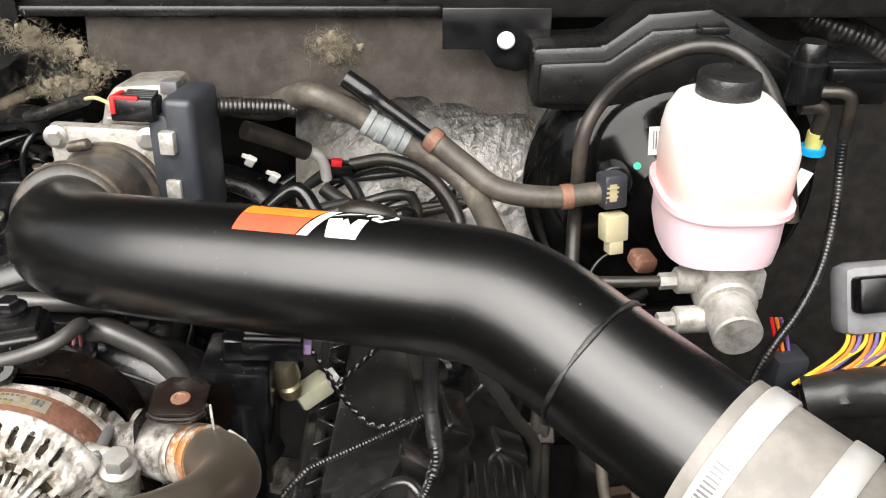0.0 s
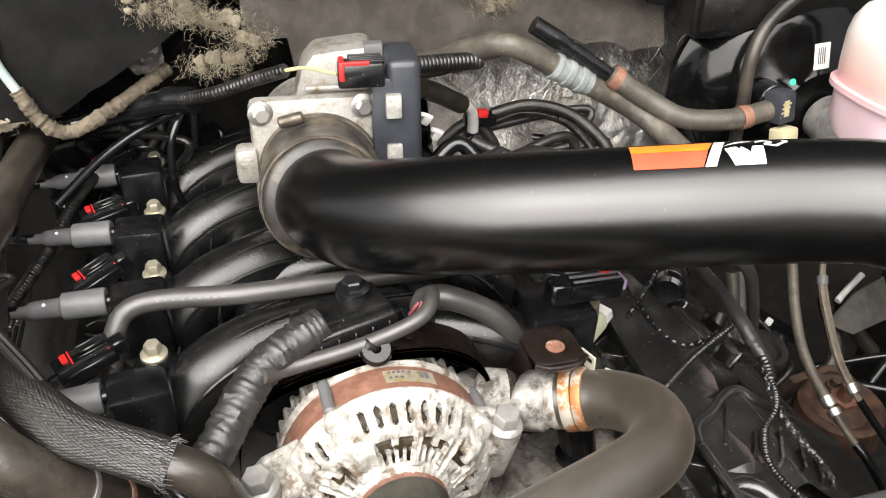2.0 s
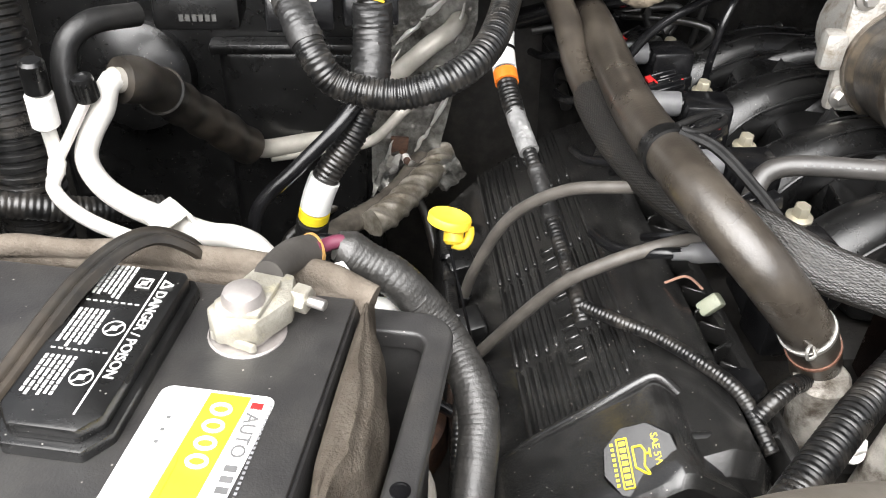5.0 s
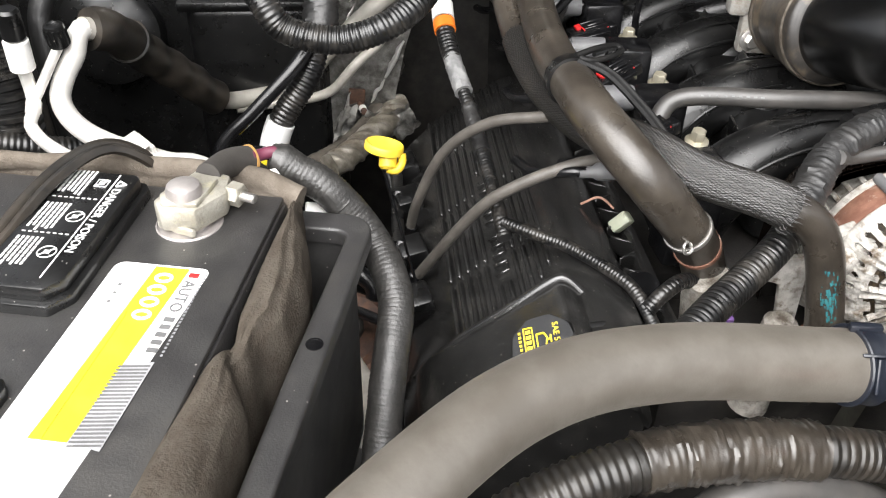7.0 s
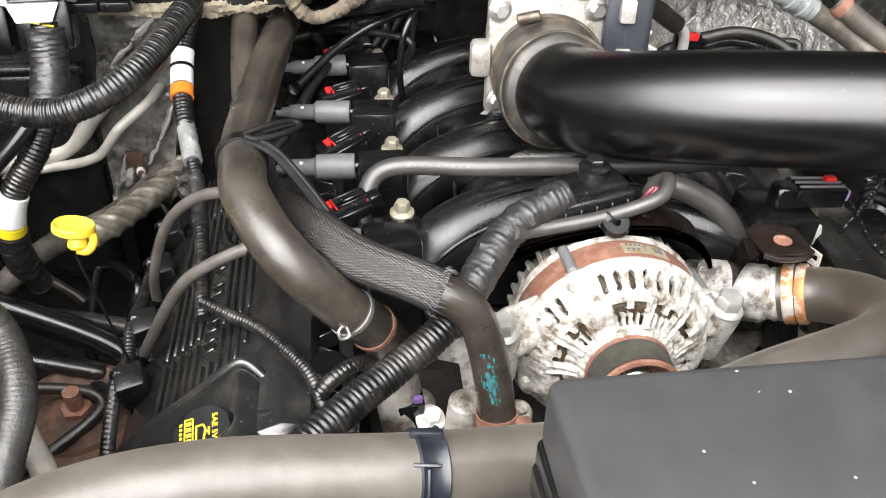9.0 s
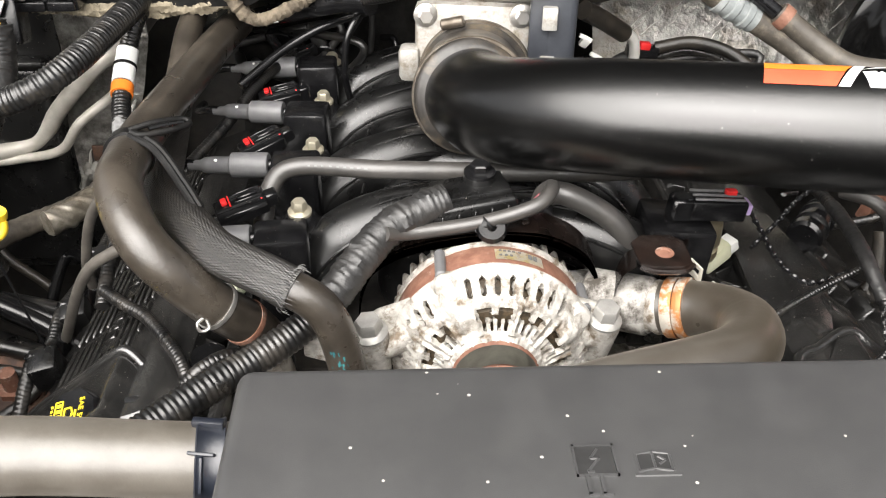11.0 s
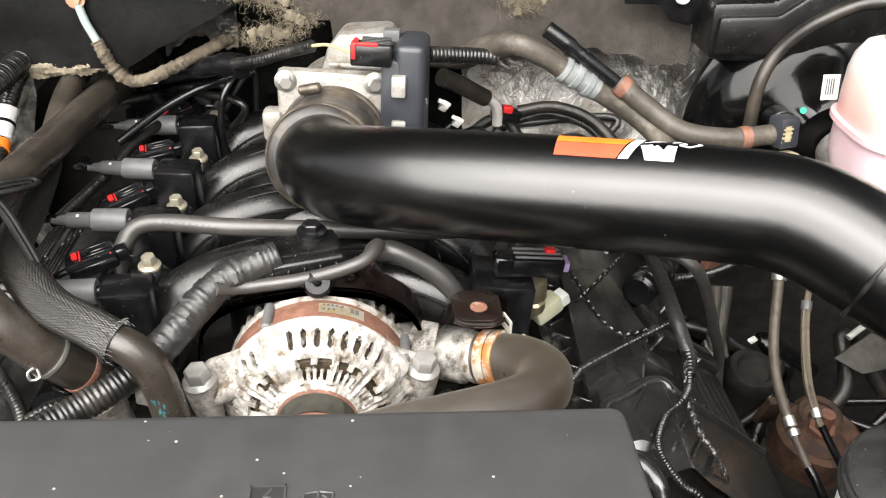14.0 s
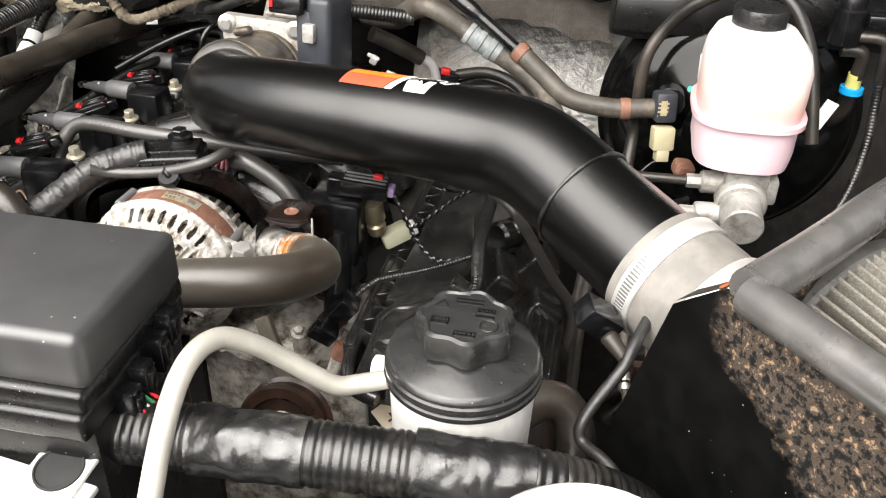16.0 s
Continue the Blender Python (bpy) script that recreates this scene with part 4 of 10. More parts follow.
hose("injector_loom", [(-0.458, 0.366, 1.148), (-0.447, 0.372, 1.156), (-0.430, 0.384, 1.155), (-0.40, 0.405, 1.13)], corrugated(0.0052, 0.003), loom, "short black branch of the wire loom", "wire loom", step=0.00075)
for pts in ([(-0.596, 0.585, 1.055), (-0.590, 0.571, 1.095), (-0.570, 0.557, 1.150), (-0.539, 0.533, 1.188), (-0.500, 0.51, 1.205)], [(-0.596, 0.509, 1.062), (-0.555, 0.478, 1.145), (-0.526, 0.467, 1.176), (-0.48, 0.465, 1.195), (-0.45, 0.47, 1.19)]):
    top = hose("vacuum_hose", pts, 0.0042, vac_rubber, "thin grey brown rubber vacuum hose", segs=16)
    part("end_fitting", rod(Vector(pts[0]) + Vector((-0.004, 0.002, -0.012)), Vector(pts[0]) + Vector((0.002, -0.002, 0.008)), 0.0054, 12, soft=0.001), gloss, top)
BATC = [(-0.707, 0.35, 1.262), (-0.7, 0.37, 1.257), (-0.691, 0.383, 1.251), (-0.68, 0.388, 1.25), (-0.665, 0.386, 1.241), (-0.649, 0.382, 1.231), (-0.628, 0.375, 1.205), (-0.614, 0.342, 1.186), (-0.620, 0.300, 1.156), (-0.627, 0.26, 1.10), (-0.62, 0.22, 1.03), (-0.60, 0.2, 0.90)]
RING_AT = length_near(BATC, BATC[2])
SHEATH_AT = length_near(BATC, BATC[3])
BATC_TAPE = mat("ridged grey black tape", (0.022, 0.021, 0.0195), (0.042, 0.040, 0.037), spec=0.8, rough=0.42, bump=0.4, fine=600, scale=200)
CL = frames_along(BATC)[-1][0]
top = thing("battery_cable", BATC[3], "thick black taped battery cable with a grey boot", "cable")
part("sheath", sweep(stretch(BATC, SHEATH_AT, CL), lambda s, L: 0.0100 - 0.003 * max(0, 1 - s / 0.006), 26, straight=True, shape=lambda s, a: 1 + 0.020 * math.sin(s * 2300 + 1.5 * math.sin(a) + 6 * noise.noise(Vector((s * 40, 0, 0)))) + 0.05 * noise.noise(Vector((s * 90, math.cos(a), math.sin(a))))), BATC_TAPE, top, "ridged tape wrap")
part("boot", sweep(stretch(BATC, 0.0, RING_AT), lambda s, L: 0.0068 + 0.0012 * min(1, s / 0.03), 22, straight=True), mat("grey rubber boot", (0.045, 0.041, 0.037), rough=0.6, bump=0.2), top, "grey rubber boot")
part("boot_ring", sleeve(BATC, RING_AT - 0.001, RING_AT + 0.002, 0.0086, 22), mat("ochre rubber ring", (0.34, 0.19, 0.055), rough=0.6), top, "ochre ring")
part("pink_wire", sweep([q + Vector((0.004, -0.001, 0.003)) for q in stretch(BATC, RING_AT - 0.004, SHEATH_AT + 0.006)], 0.0034, 12, straight=True), mat("pink purple wire", (0.11, 0.024, 0.045), rough=0.4), top, "pink purple wire")
part("black_wire", sweep([q + Vector((-0.004, 0.003, 0.001)) for q in stretch(BATC, RING_AT - 0.004, SHEATH_AT + 0.006)], 0.0034, 12, straight=True), gloss, top, "black wire")
WHL = [(-0.664, 0.688, 1.262), (-0.664, 0.680, 1.235), (-0.667, 0.660, 1.205), (-0.678, 0.642, 1.175), (-0.701, 0.630, 1.142), (-0.712, 0.630, 1.108), (-0.716, 0.640, 1.070), (-0.712, 0.655, 1.03)]
top = hose("white_banded_loom", WHL, corrugated(0.0108), loom, "black corrugated loom with a white and yellow label", "wire loom", step=0.001, segs=18)
wraps(top, WHL, 0.004, 0.066, 0.0148, seed=9)
sw = length_near(WHL, (-0.7065, 0.629, 1.125))
part("white_band", sleeve(WHL, sw - 0.017, sw + 0.012, 0.0122, 24), paper, top, "white paper label")
part("yellow_band", sleeve(WHL, sw + 0.0123, sw + 0.022, 0.0122, 24), label_yellow, top, "yellow label edge")
wraps(top, WHL, sw + 0.0225, sw + 0.075, 0.0128, seed=12)
THN = [(-0.672, 0.640, 1.205), (-0.690, 0.630, 1.185), (-0.722, 0.620, 1.155), (-0.752, 0.612, 1.125), (-0.757, 0.606, 1.085), (-0.752, 0.60, 1.04)]
hose("branch_cable", THN, 0.0058, gloss, "thin black branch cable", "cable")
hose("taped_harness", [(-0.74, 0.64, 1.04), (-0.713, 0.655, 1.058), (-0.693, 0.683, 1.058), (-0.654, 0.73, 1.055), (-0.625, 0.785, 1.06), (-0.60, 0.85, 1.09)], 0.0105, mat("dirty grey brown tape", (0.05, 0.043, 0.035), (0.12, 0.105, 0.085), rough=0.6, bump=0.7, fine=120), "dirty grey taped wire harness with a twisted silver sleeve", "wire loom", segs=20, shape=lambda s, a: 1 + 0.05 * math.sin(s * 520 + 2 * a))
TWP = [(-0.668, 0.683, 1.062), (-0.653, 0.70, 1.061), (-0.630, 0.74, 1.060), (-0.612, 0.77, 1.062), (-0.598, 0.80, 1.066)]
part("twisted_sleeve", sweep(TWP, 0.0122, 36, 0.001, shape=lambda s, a: 1 + 0.16 * max(0, math.cos(3 * a - s * 330)) - 0.04), mat("tan silver braid", (0.18, 0.16, 0.125), (0.40, 0.37, 0.32), rough=0.42, metal=0.5, bump=0.6, fine=600, dirt=(0.10, 0.07, 0.04), dirt_at=(0.5, 0.7), dirt_scale=40), bpy.data.objects["taped_harness"], "twisted tan silver sleeve")
top = hose("ac_pipe", [(-0.827, 0.6, 1.236), (-0.834, 0.586, 1.241), (-0.839, 0.58, 1.226), (-0.847, 0.573, 1.213), (-0.852, 0.566, 1.199), (-0.847, 0.557, 1.189), (-0.833, 0.543, 1.183), (-0.811, 0.525, 1.182), (-0.787, 0.51, 1.182), (-0.765, 0.497, 1.182), (-0.746, 0.487, 1.186), (-0.730, 0.472, 1.186), (-0.717, 0.455, 1.170), (-0.70, 0.44, 1.08)], 0.0076, bright_alu, "bright aluminium air conditioning pipe with service port", "pipe", segs=22)
part("port_neck", sweep([(-0.866, 0.556, 1.202), (-0.859, 0.562, 1.214), (-0.852, 0.568, 1.226), (-0.846, 0.574, 1.236)], 0.0036, 16, 0.003), bright_alu, top)
cap = part("port_cap", lathe([(0, 0), (0.0068, 0), (0.0072, 0.001), (0.0072, 0.014), (0.0066, 0.0165), (0.0046, 0.0168), (0.004, 0.0155), (0, 0.0155)], (-0.845, 0.572, 1.236), (-0.05, -0.1, 1), 26), plastic, top, "black service port cap")
for i in range(13):
    g = 2 * math.pi * i / 13
    part("cap_rib", rod((-0.8450 + 0.0073 * math.cos(g), 0.5720 + 0.0073 * math.sin(g), 1.2375), (-0.8457 + 0.0073 * math.cos(g), 0.5705 + 0.0073 * math.sin(g), 1.2495), 0.0007, 6), plastic, cap)
bm = block((0.003, 0.024, 0.024), pose(-0.778, 0.5085, 1.184, 0, -18, 38), 0.001)
block((0.003, 0.024, 0.024), pose(-0.793, 0.4965, 1.180, 0, -18, 38), 0.001, bm=bm)
block((0.020, 0.024, 0.002), pose(-0.7895, 0.5025, 1.1930, 0, -18, 38), 0.001, bm=bm)
part("pipe_clamp", bm, bright_alu, top, "folded aluminium pipe clamp")
top = hose("ac_pipe", [(-0.87, 0.56, 1.225), (-0.869, 0.56, 1.207), (-0.866, 0.55, 1.198), (-0.87, 0.545, 1.188), (-0.862, 0.536, 1.181), (-0.85, 0.529, 1.175), (-0.834, 0.52, 1.172), (-0.805, 0.500, 1.174), (-0.780, 0.484, 1.172)], 0.0048, bright_alu, "thin bright aluminium air conditioning pipe", "pipe", segs=16)
part("pipe_joint", rod((-0.868, 0.549, 1.193), (-0.867, 0.556, 1.202), 0.0056, 16, soft=0.0015), bright_alu, top)
part("port_sleeve", rod((-0.87, 0.56, 1.224), (-0.869, 0.558, 1.247), 0.0088, 20, soft=0.001), white, top, "white plastic port sleeve")
part("port_cap", rod((-0.869, 0.558, 1.247), (-0.868, 0.556, 1.27), 0.0078, 16, soft=0.002), plastic, top, "black port cap")
ACX = [(-0.833, 0.59, 1.241), (-0.819, 0.612, 1.229), (-0.811, 0.660, 1.190), (-0.792, 0.710, 1.142), (-0.774, 0.745, 1.104), (-0.750, 0.765, 1.093), (-0.70, 0.78, 1.100), (-0.665, 0.775, 1.14), (-0.62, 0.770, 1.185), (-0.592, 0.79, 1.20), (-0.575, 0.85, 1.215)]
top = hose("ac_pipe", ACX, 0.0085, mat("dull tan aluminium", (0.38, 0.36, 0.315), (0.48, 0.455, 0.41), rough=0.5, metal=0.25, bump=0.1), "aluminium air conditioning pipe with black foam sleeve", "pipe", segs=20)
part("foam_sleeve", sleeve(ACX, 0.006, 0.215, lambda s, L: (0.0155 if s < 0.05 else 0.0170 if s < 0.066 else 0.0160) + 0.0008 * math.sin(s * 160), 22), rubber, top, "black foam sleeve")
hose("ac_pipe", [(-0.76, 0.76, 1.085), (-0.72, 0.77, 1.085), (-0.67, 0.76, 1.10), (-0.64, 0.75, 1.135), (-0.612, 0.775, 1.152), (-0.60, 0.83, 1.158)], 0.0048, MATS["dull tan aluminium"], "thin aluminium air conditioning pipe", "pipe", segs=14)
RL = [(-0.008, 0.60, 1.17), (-0.009, 0.511, 1.182), (-0.009, 0.469, 1.182), (-0.009, 0.442, 1.178), (-0.007, 0.425, 1.170), (-0.005, 0.409, 1.162), (-0.008, 0.398, 1.157)]
top = hose("frayed_loom", RL, corrugated(0.0046, 0.0030), loom, "black wire loom with frayed tape", "wire loom", step=0.0009)
wraps(top, RL, 0.095, 0.190, 0.0052, seed=20)
twist_white = mat("black and white twisted wire", (0.01, 0.01, 0.01), (0.24, 0.235, 0.22), scale=700, mix=(0.55, 0.62), rough=0.35, bump=0.1)
hose("twisted_branch", [(-0.007, 0.408, 1.162), (-0.012, 0.389, 1.155), (-0.014, 0.371, 1.150), (-0.012, 0.347, 1.146), (-0.000, 0.335, 1.130), (0.008, 0.33, 1.11)], lambda s, L: 0.0023 - 0.008 * min(s, 0.12), twist_white, "thin twisted black and white wires", "wire", step=0.0009, segs=10, shape=lambda s, a: 1 + 0.35 * math.cos(2 * a - s * 900))
hose("corrugated_branch", [(-0.007, 0.405, 1.160), (-0.012, 0.386, 1.157), (-0.021, 0.373, 1.156), (-0.034, 0.363, 1.152), (-0.045, 0.342, 1.150), (-0.046, 0.324, 1.150), (-0.040, 0.303, 1.150), (-0.030, 0.297, 1.145), (-0.02, 0.29, 1.12)], corrugated(0.0025, 0.0024, 0.22), loom, "thin black corrugated branch loom", "wire loom", step=0.00065, segs=12)
tan_line = mat("dirty tan plastic line", (0.075, 0.062, 0.048), (0.14, 0.12, 0.093), rough=0.5, scale=120, bump=0.4, dirt=(0.07, 0.055, 0.04), dirt_at=(0.5, 0.7), dirt_scale=60)
BL = [(0.136, 0.585, 1.150), (0.133, 0.567, 1.122), (0.125, 0.535, 1.083), (0.123, 0.505, 1.055), (0.128, 0.462, 1.030), (0.133, 0.440, 1.018)]
top = hose("brake_line", BL, lambda s, L: 0.0046 if 0.03 < s < 0.162 else 0.0032, tan_line, "dirty tan sleeved brake line with chrome end", "pipe", segs=18, step=0.002)
for k, w in ((0.161, 0.009), (0.171, 0.006)):
    ring(top, BL, k, 0.0056, w, steel, "ferrule", "chrome ferrule")
part("lower_hose", sweep([BL[-1], (0.138, 0.428, 1.010), (0.150, 0.40, 0.98), (0.16, 0.37, 0.94)], 0.004, 12, 0.004), gloss, top, "black lower hose")
ring(top, BL, 0.030, 0.0066, 0.006, steel, "ferrule", "grey ferrule")
BL2 = [(0.162, 0.565, 1.135), (0.154, 0.547, 1.107), (0.148, 0.520, 1.082), (0.146, 0.495, 1.060), (0.148, 0.471, 1.044), (0.150, 0.466, 1.040)]
top = hose("brake_line", BL2, lambda s, L: 0.0037 if 0.036 < s < 0.128 else 0.0026, mat("beige ribbed line", (0.13, 0.105, 0.075), (0.22, 0.185, 0.14), rough=0.45, dirt=(0.06, 0.045, 0.03), dirt_at=(0.45, 0.65), dirt_scale=60), "beige ribbed brake line with metal ends", "pipe", segs=24, step=0.002, shape=lambda s, a: 1 + 0.08 * math.cos(8 * a))
part("lower_hose", sweep([BL2[-1], (0.160, 0.448, 1.022), (0.18, 0.42, 0.99), (0.2, 0.40, 0.95)], 0.0034, 12, 0.004), gloss, top, "black lower hose")
ring(top, BL2, 0.033, 0.0048, 0.008, grey_plastic, "ferrule", "grey ferrule")
ring(top, BL2, 0.130, 0.0046, 0.008, steel, "ferrule", "metal ferrule")
hose("branch_loom", [(-0.106, 0.378, 1.135), (-0.100, 0.388, 1.150), (-0.088, 0.402, 1.157), (-0.079, 0.411, 1.157), (-0.045, 0.434, 1.157), (-0.010, 0.446, 1.168)], corrugated(0.0025, 0.0024, 0.22), loom, "thin black twisted wire loom", "wire loom", step=0.0007, segs=12)
FL = [(-0.36, 0.10, 1.238), (-0.28, 0.105, 1.245), (-0.202, 0.113, 1.25), (-0.114, 0.116, 1.252), (-0.031, 0.122, 1.25), (0.04, 0.13, 1.245), (0.079, 0.136, 1.238), (0.115, 0.147, 1.215), (0.14, 0.16, 1.17)]
top = hose("front_loom", FL, corrugated(0.0165, 0.0044, 0.04), loom, "thick black corrugated loom along the radiator, taped in places", "wire loom", step=0.0012, segs=26)
film_tape = mat("glossy black plastic tape", (0.010, 0.010, 0.010), (0.018, 0.0175, 0.017), spec=0.9, rough=0.27, bump=0.5, fine=140, dirt=(0.06, 0.055, 0.048), dirt_at=(0.55, 0.8), dirt_scale=60)


def slack_tape(s, a):
    v = Vector((s * 45 + 0.8 * math.cos(a), math.cos(a) * 1.2, math.sin(a) * 1.2))
    w = Vector((s * 110 + 1.6 * math.sin(a), math.cos(a) * 1.8, math.sin(a) * 1.8 + 7))
    return 1 + 0.06 * noise.noise(v) + 0.11 * abs(noise.noise(w)) - 0.03


for s0, s1 in ((0.262, 0.318), (0.368, 0.425)):
    part("tape_wrap", sweep(stretch(FL, s0, s1), 0.0176, 40, straight=True, shape=slack_tape), film_tape, top, "slack glossy black tape")
hose("cooler_pipe", [(-0.085, 0.02, 1.235), (-0.092, 0.055, 1.262), (-0.098, 0.092, 1.285), (-0.0985, 0.120, 1.297), (-0.092, 0.140, 1.297), (-0.08, 0.152, 1.286), (-0.069, 0.16, 1.273), (-0.054, 0.166, 1.259), (-0.044, 0.17, 1.251), (-0.034, 0.176, 1.249), (-0.016, 0.183, 1.251)], 0.0053, mat("satin pale aluminium", (0.62, 0.59, 0.52), (0.7, 0.67, 0.6), rough=0.45, metal=0.55, bump=0.08), "satin aluminium cooler pipe", "pipe", segs=24, step=0.003)


# ---- things in the engine bay ----
def text_mesh(body, size, m, depth=0.0003, align="LEFT"):
    cu = bpy.data.curves.new("lettering", "FONT")
    cu.body, cu.size, cu.extrude, cu.align_x = body, size, depth, align
    cu.resolution_u = 3
    ob = bpy.data.objects.new("lettering", cu)
    scene.collection.objects.link(ob)
    bpy.context.view_layer.update()
    me = bpy.data.meshes.new_from_object(ob.evaluated_get(bpy.context.evaluated_depsgraph_get()))
    bpy.data.objects.remove(ob)
    bpy.data.curves.remove(cu)
    bm = bmesh.new()
    bm.from_mesh(me)
    bpy.data.meshes.remove(me)
    bm.transform(m)
    return bm


def add(bm, other):
    me = bpy.data.meshes.new("scrap")
    other.to_mesh(me)
    other.free()
    bm.from_mesh(me)
    bpy.data.meshes.remove(me)
    return bm


# fuse box
fuse = thing("fuse_box", (-0.25, 0.13, 1.19), "grey black plastic fuse box with embossed lid symbols", "fuse box")
part("lid", box(-0.376, -0.131, 0.090, 0.185, 1.296, 1.3265, 0.0055, segs=4), fuse_plastic, fuse)
# step and skirt in darker plastic: the shade of the lid's sides put into colour
part("lid_step", box(-0.377, -0.1318, 0.086, 0.1845, 1.286, 1.2985, 0.003, segs=3), plastic, fuse)
part("lid_skirt", box(-0.378, -0.1325, 0.083, 0.184, 1.272, 1.2875, 0.003, segs=3), plastic, fuse)
part("base", box(-0.372, -0.134, 0.092, 0.182, 1.19, 1.274, 0.006), plastic, fuse)
zt = 1.3266
ink = mat("dark moulded outline", (0.018, 0.018, 0.018), rough=0.5)

for x0, x1, y0, y1 in ((-0.271, -0.2585, 0.1458, 0.1464), (-0.271, -0.2585, 0.1345, 0.1351), (-0.271, -0.2704, 0.1345, 0.1464), (-0.2591, -0.2585, 0.1345, 0.1464), (-0.2685, -0.2675, 0.1278, 0.1345), (-0.2645, -0.2635, 0.1278, 0.1345), (-0.2685, -0.2655, 0.1278, 0.1284), (-0.2645, -0.2615, 0.1278, 0.1284)):
    part("symbol_bar", box(x0, x1, y0, y1, zt - 0.0005, zt + 0.0007, 0), fuse_plastic, fuse, "embossed symbol line")
zig = [(-0.2635, 0.1448), (-0.2660, 0.1412), (-0.2635, 0.1412), (-0.2675, 0.1362), (-0.2655, 0.1362)]
bm = bmesh.new()
for a, b in zip(zig, zig[1:]):
    rod((*a, zt), (*b, zt), 0.0005, 6, bm)
part("symbol_bolt", bm, fuse_plastic, fuse, "embossed lightning bolt")
part("symbol_field", box(-0.2703, -0.2592, 0.1352, 0.1457, zt - 0.0004, zt + 0.00012, 0), ink, fuse)
bm = bmesh.new()
book = [(-0.2525, 0.1425), (-0.2475, 0.1435), (-0.2425, 0.1425), (-0.2425, 0.1360), (-0.2475, 0.1370), (-0.2525, 0.1360), (-0.2525, 0.1425)]
for a, b in zip(book, book[1:]):
    rod((*a, zt), (*b, zt), 0.0005, 6, bm)
for a, b in (((-0.2475, 0.1435), (-0.2475, 0.1370)), ((-0.2540, 0.1345), (-0.2405, 0.1345)), ((-0.2460, 0.1415), (-0.2440, 0.1400)), ((-0.2440, 0.1400), (-0.2460, 0.1385))):
    rod((*a, zt), (*b, zt), 0.0005, 6, bm)
part("book_symbol", bm, fuse_plastic, fuse, "embossed book symbol")
part("symbol_field", box(-0.2523, -0.2427, 0.1364, 0.1424, zt - 0.0004, zt + 0.00012, 0), ink, fuse)
part("latch", box(-0.229, -0.180, 0.080, 0.096, 1.284, 1.306, 0.003), fuse_plastic, fuse)
for y, z in ((0.157, 1.286), (0.145, 1.279), (0.128, 1.275), (0.115, 1.270)):
    bm = box(-0.135, -0.124, y - 0.005, y + 0.005, z - 0.010, z + 0.010, 0.001)
    box(-0.128, -0.122, y - 0.003, y + 0.003, z - 0.006, z + 0.006, 0.0008, bm)
    part("side_clip", bm, gloss, fuse)
part("side_clip", box(-0.388, -0.372, 0.118, 0.135, 1.262, 1.285, 0.002), gloss, fuse)
for i, c in enumerate((red, white, mat("green wire", (0.05, 0.25, 0.1), rough=0.4), red)):
    part("wire", sweep([(-0.136, 0.116 + 0.003 * i, 1.270 + 0.002 * i), (-0.128, 0.113 + 0.004 * i, 1.274 - 0.001 * i), (-0.121, 0.114 + 0.004 * i, 1.266)], 0.0010, 8, 0.002), c, fuse)

# battery: turned a little in its tray
BM = Matrix.Translation((-0.668, 0.353, 0.0)) @ pose(0, 0, 0, 0, 0, -11.5)


def bbox(x0, x1, y0, y1, z0, z1, soft=0.002, bm=None, taper=(1, 1)):
    return block((x1 - x0, y1 - y0, z1 - z0), BM @ pose((x0 + x1) / 2, (y0 + y1) / 2, (z0 + z1) / 2), soft, 2, bm, taper)


batt = thing("battery", (-0.77, 0.24, 1.05), "black car battery with a white and yellow label", "battery")
part("case", bbox(-0.190, 0, -0.29, 0, 1.05, 1.2445, 0.004), batt_plastic, batt)
part("lid_ledge", bbox(-0.188, -0.002, -0.288, -0.002, 1.2435, 1.2475, 0.0015), batt_plastic, batt)
vent_black = mat("glossy black vent cap plastic", (0.008, 0.008, 0.008), (0.014, 0.014, 0.014), rough=0.28, spec=0.6, bump=0.15, specks=(420, 0.16, 0.95, (0.25, 0.24, 0.22)))
CAP = [(-0.1115, -0.008), (-0.0725, -0.008), (-0.0690, -0.013), (-0.0690, -0.098), (-0.0765, -0.109), (-0.1065, -0.109), (-0.1150, -0.098), (-0.1150, -0.013)]
TOP = [(-0.1100, -0.0115), (-0.0745, -0.0115), (-0.0720, -0.015), (-0.0720, -0.0965), (-0.0785, -0.1055), (-0.1045, -0.1055), (-0.1120, -0.0965), (-0.1120, -0.015)]
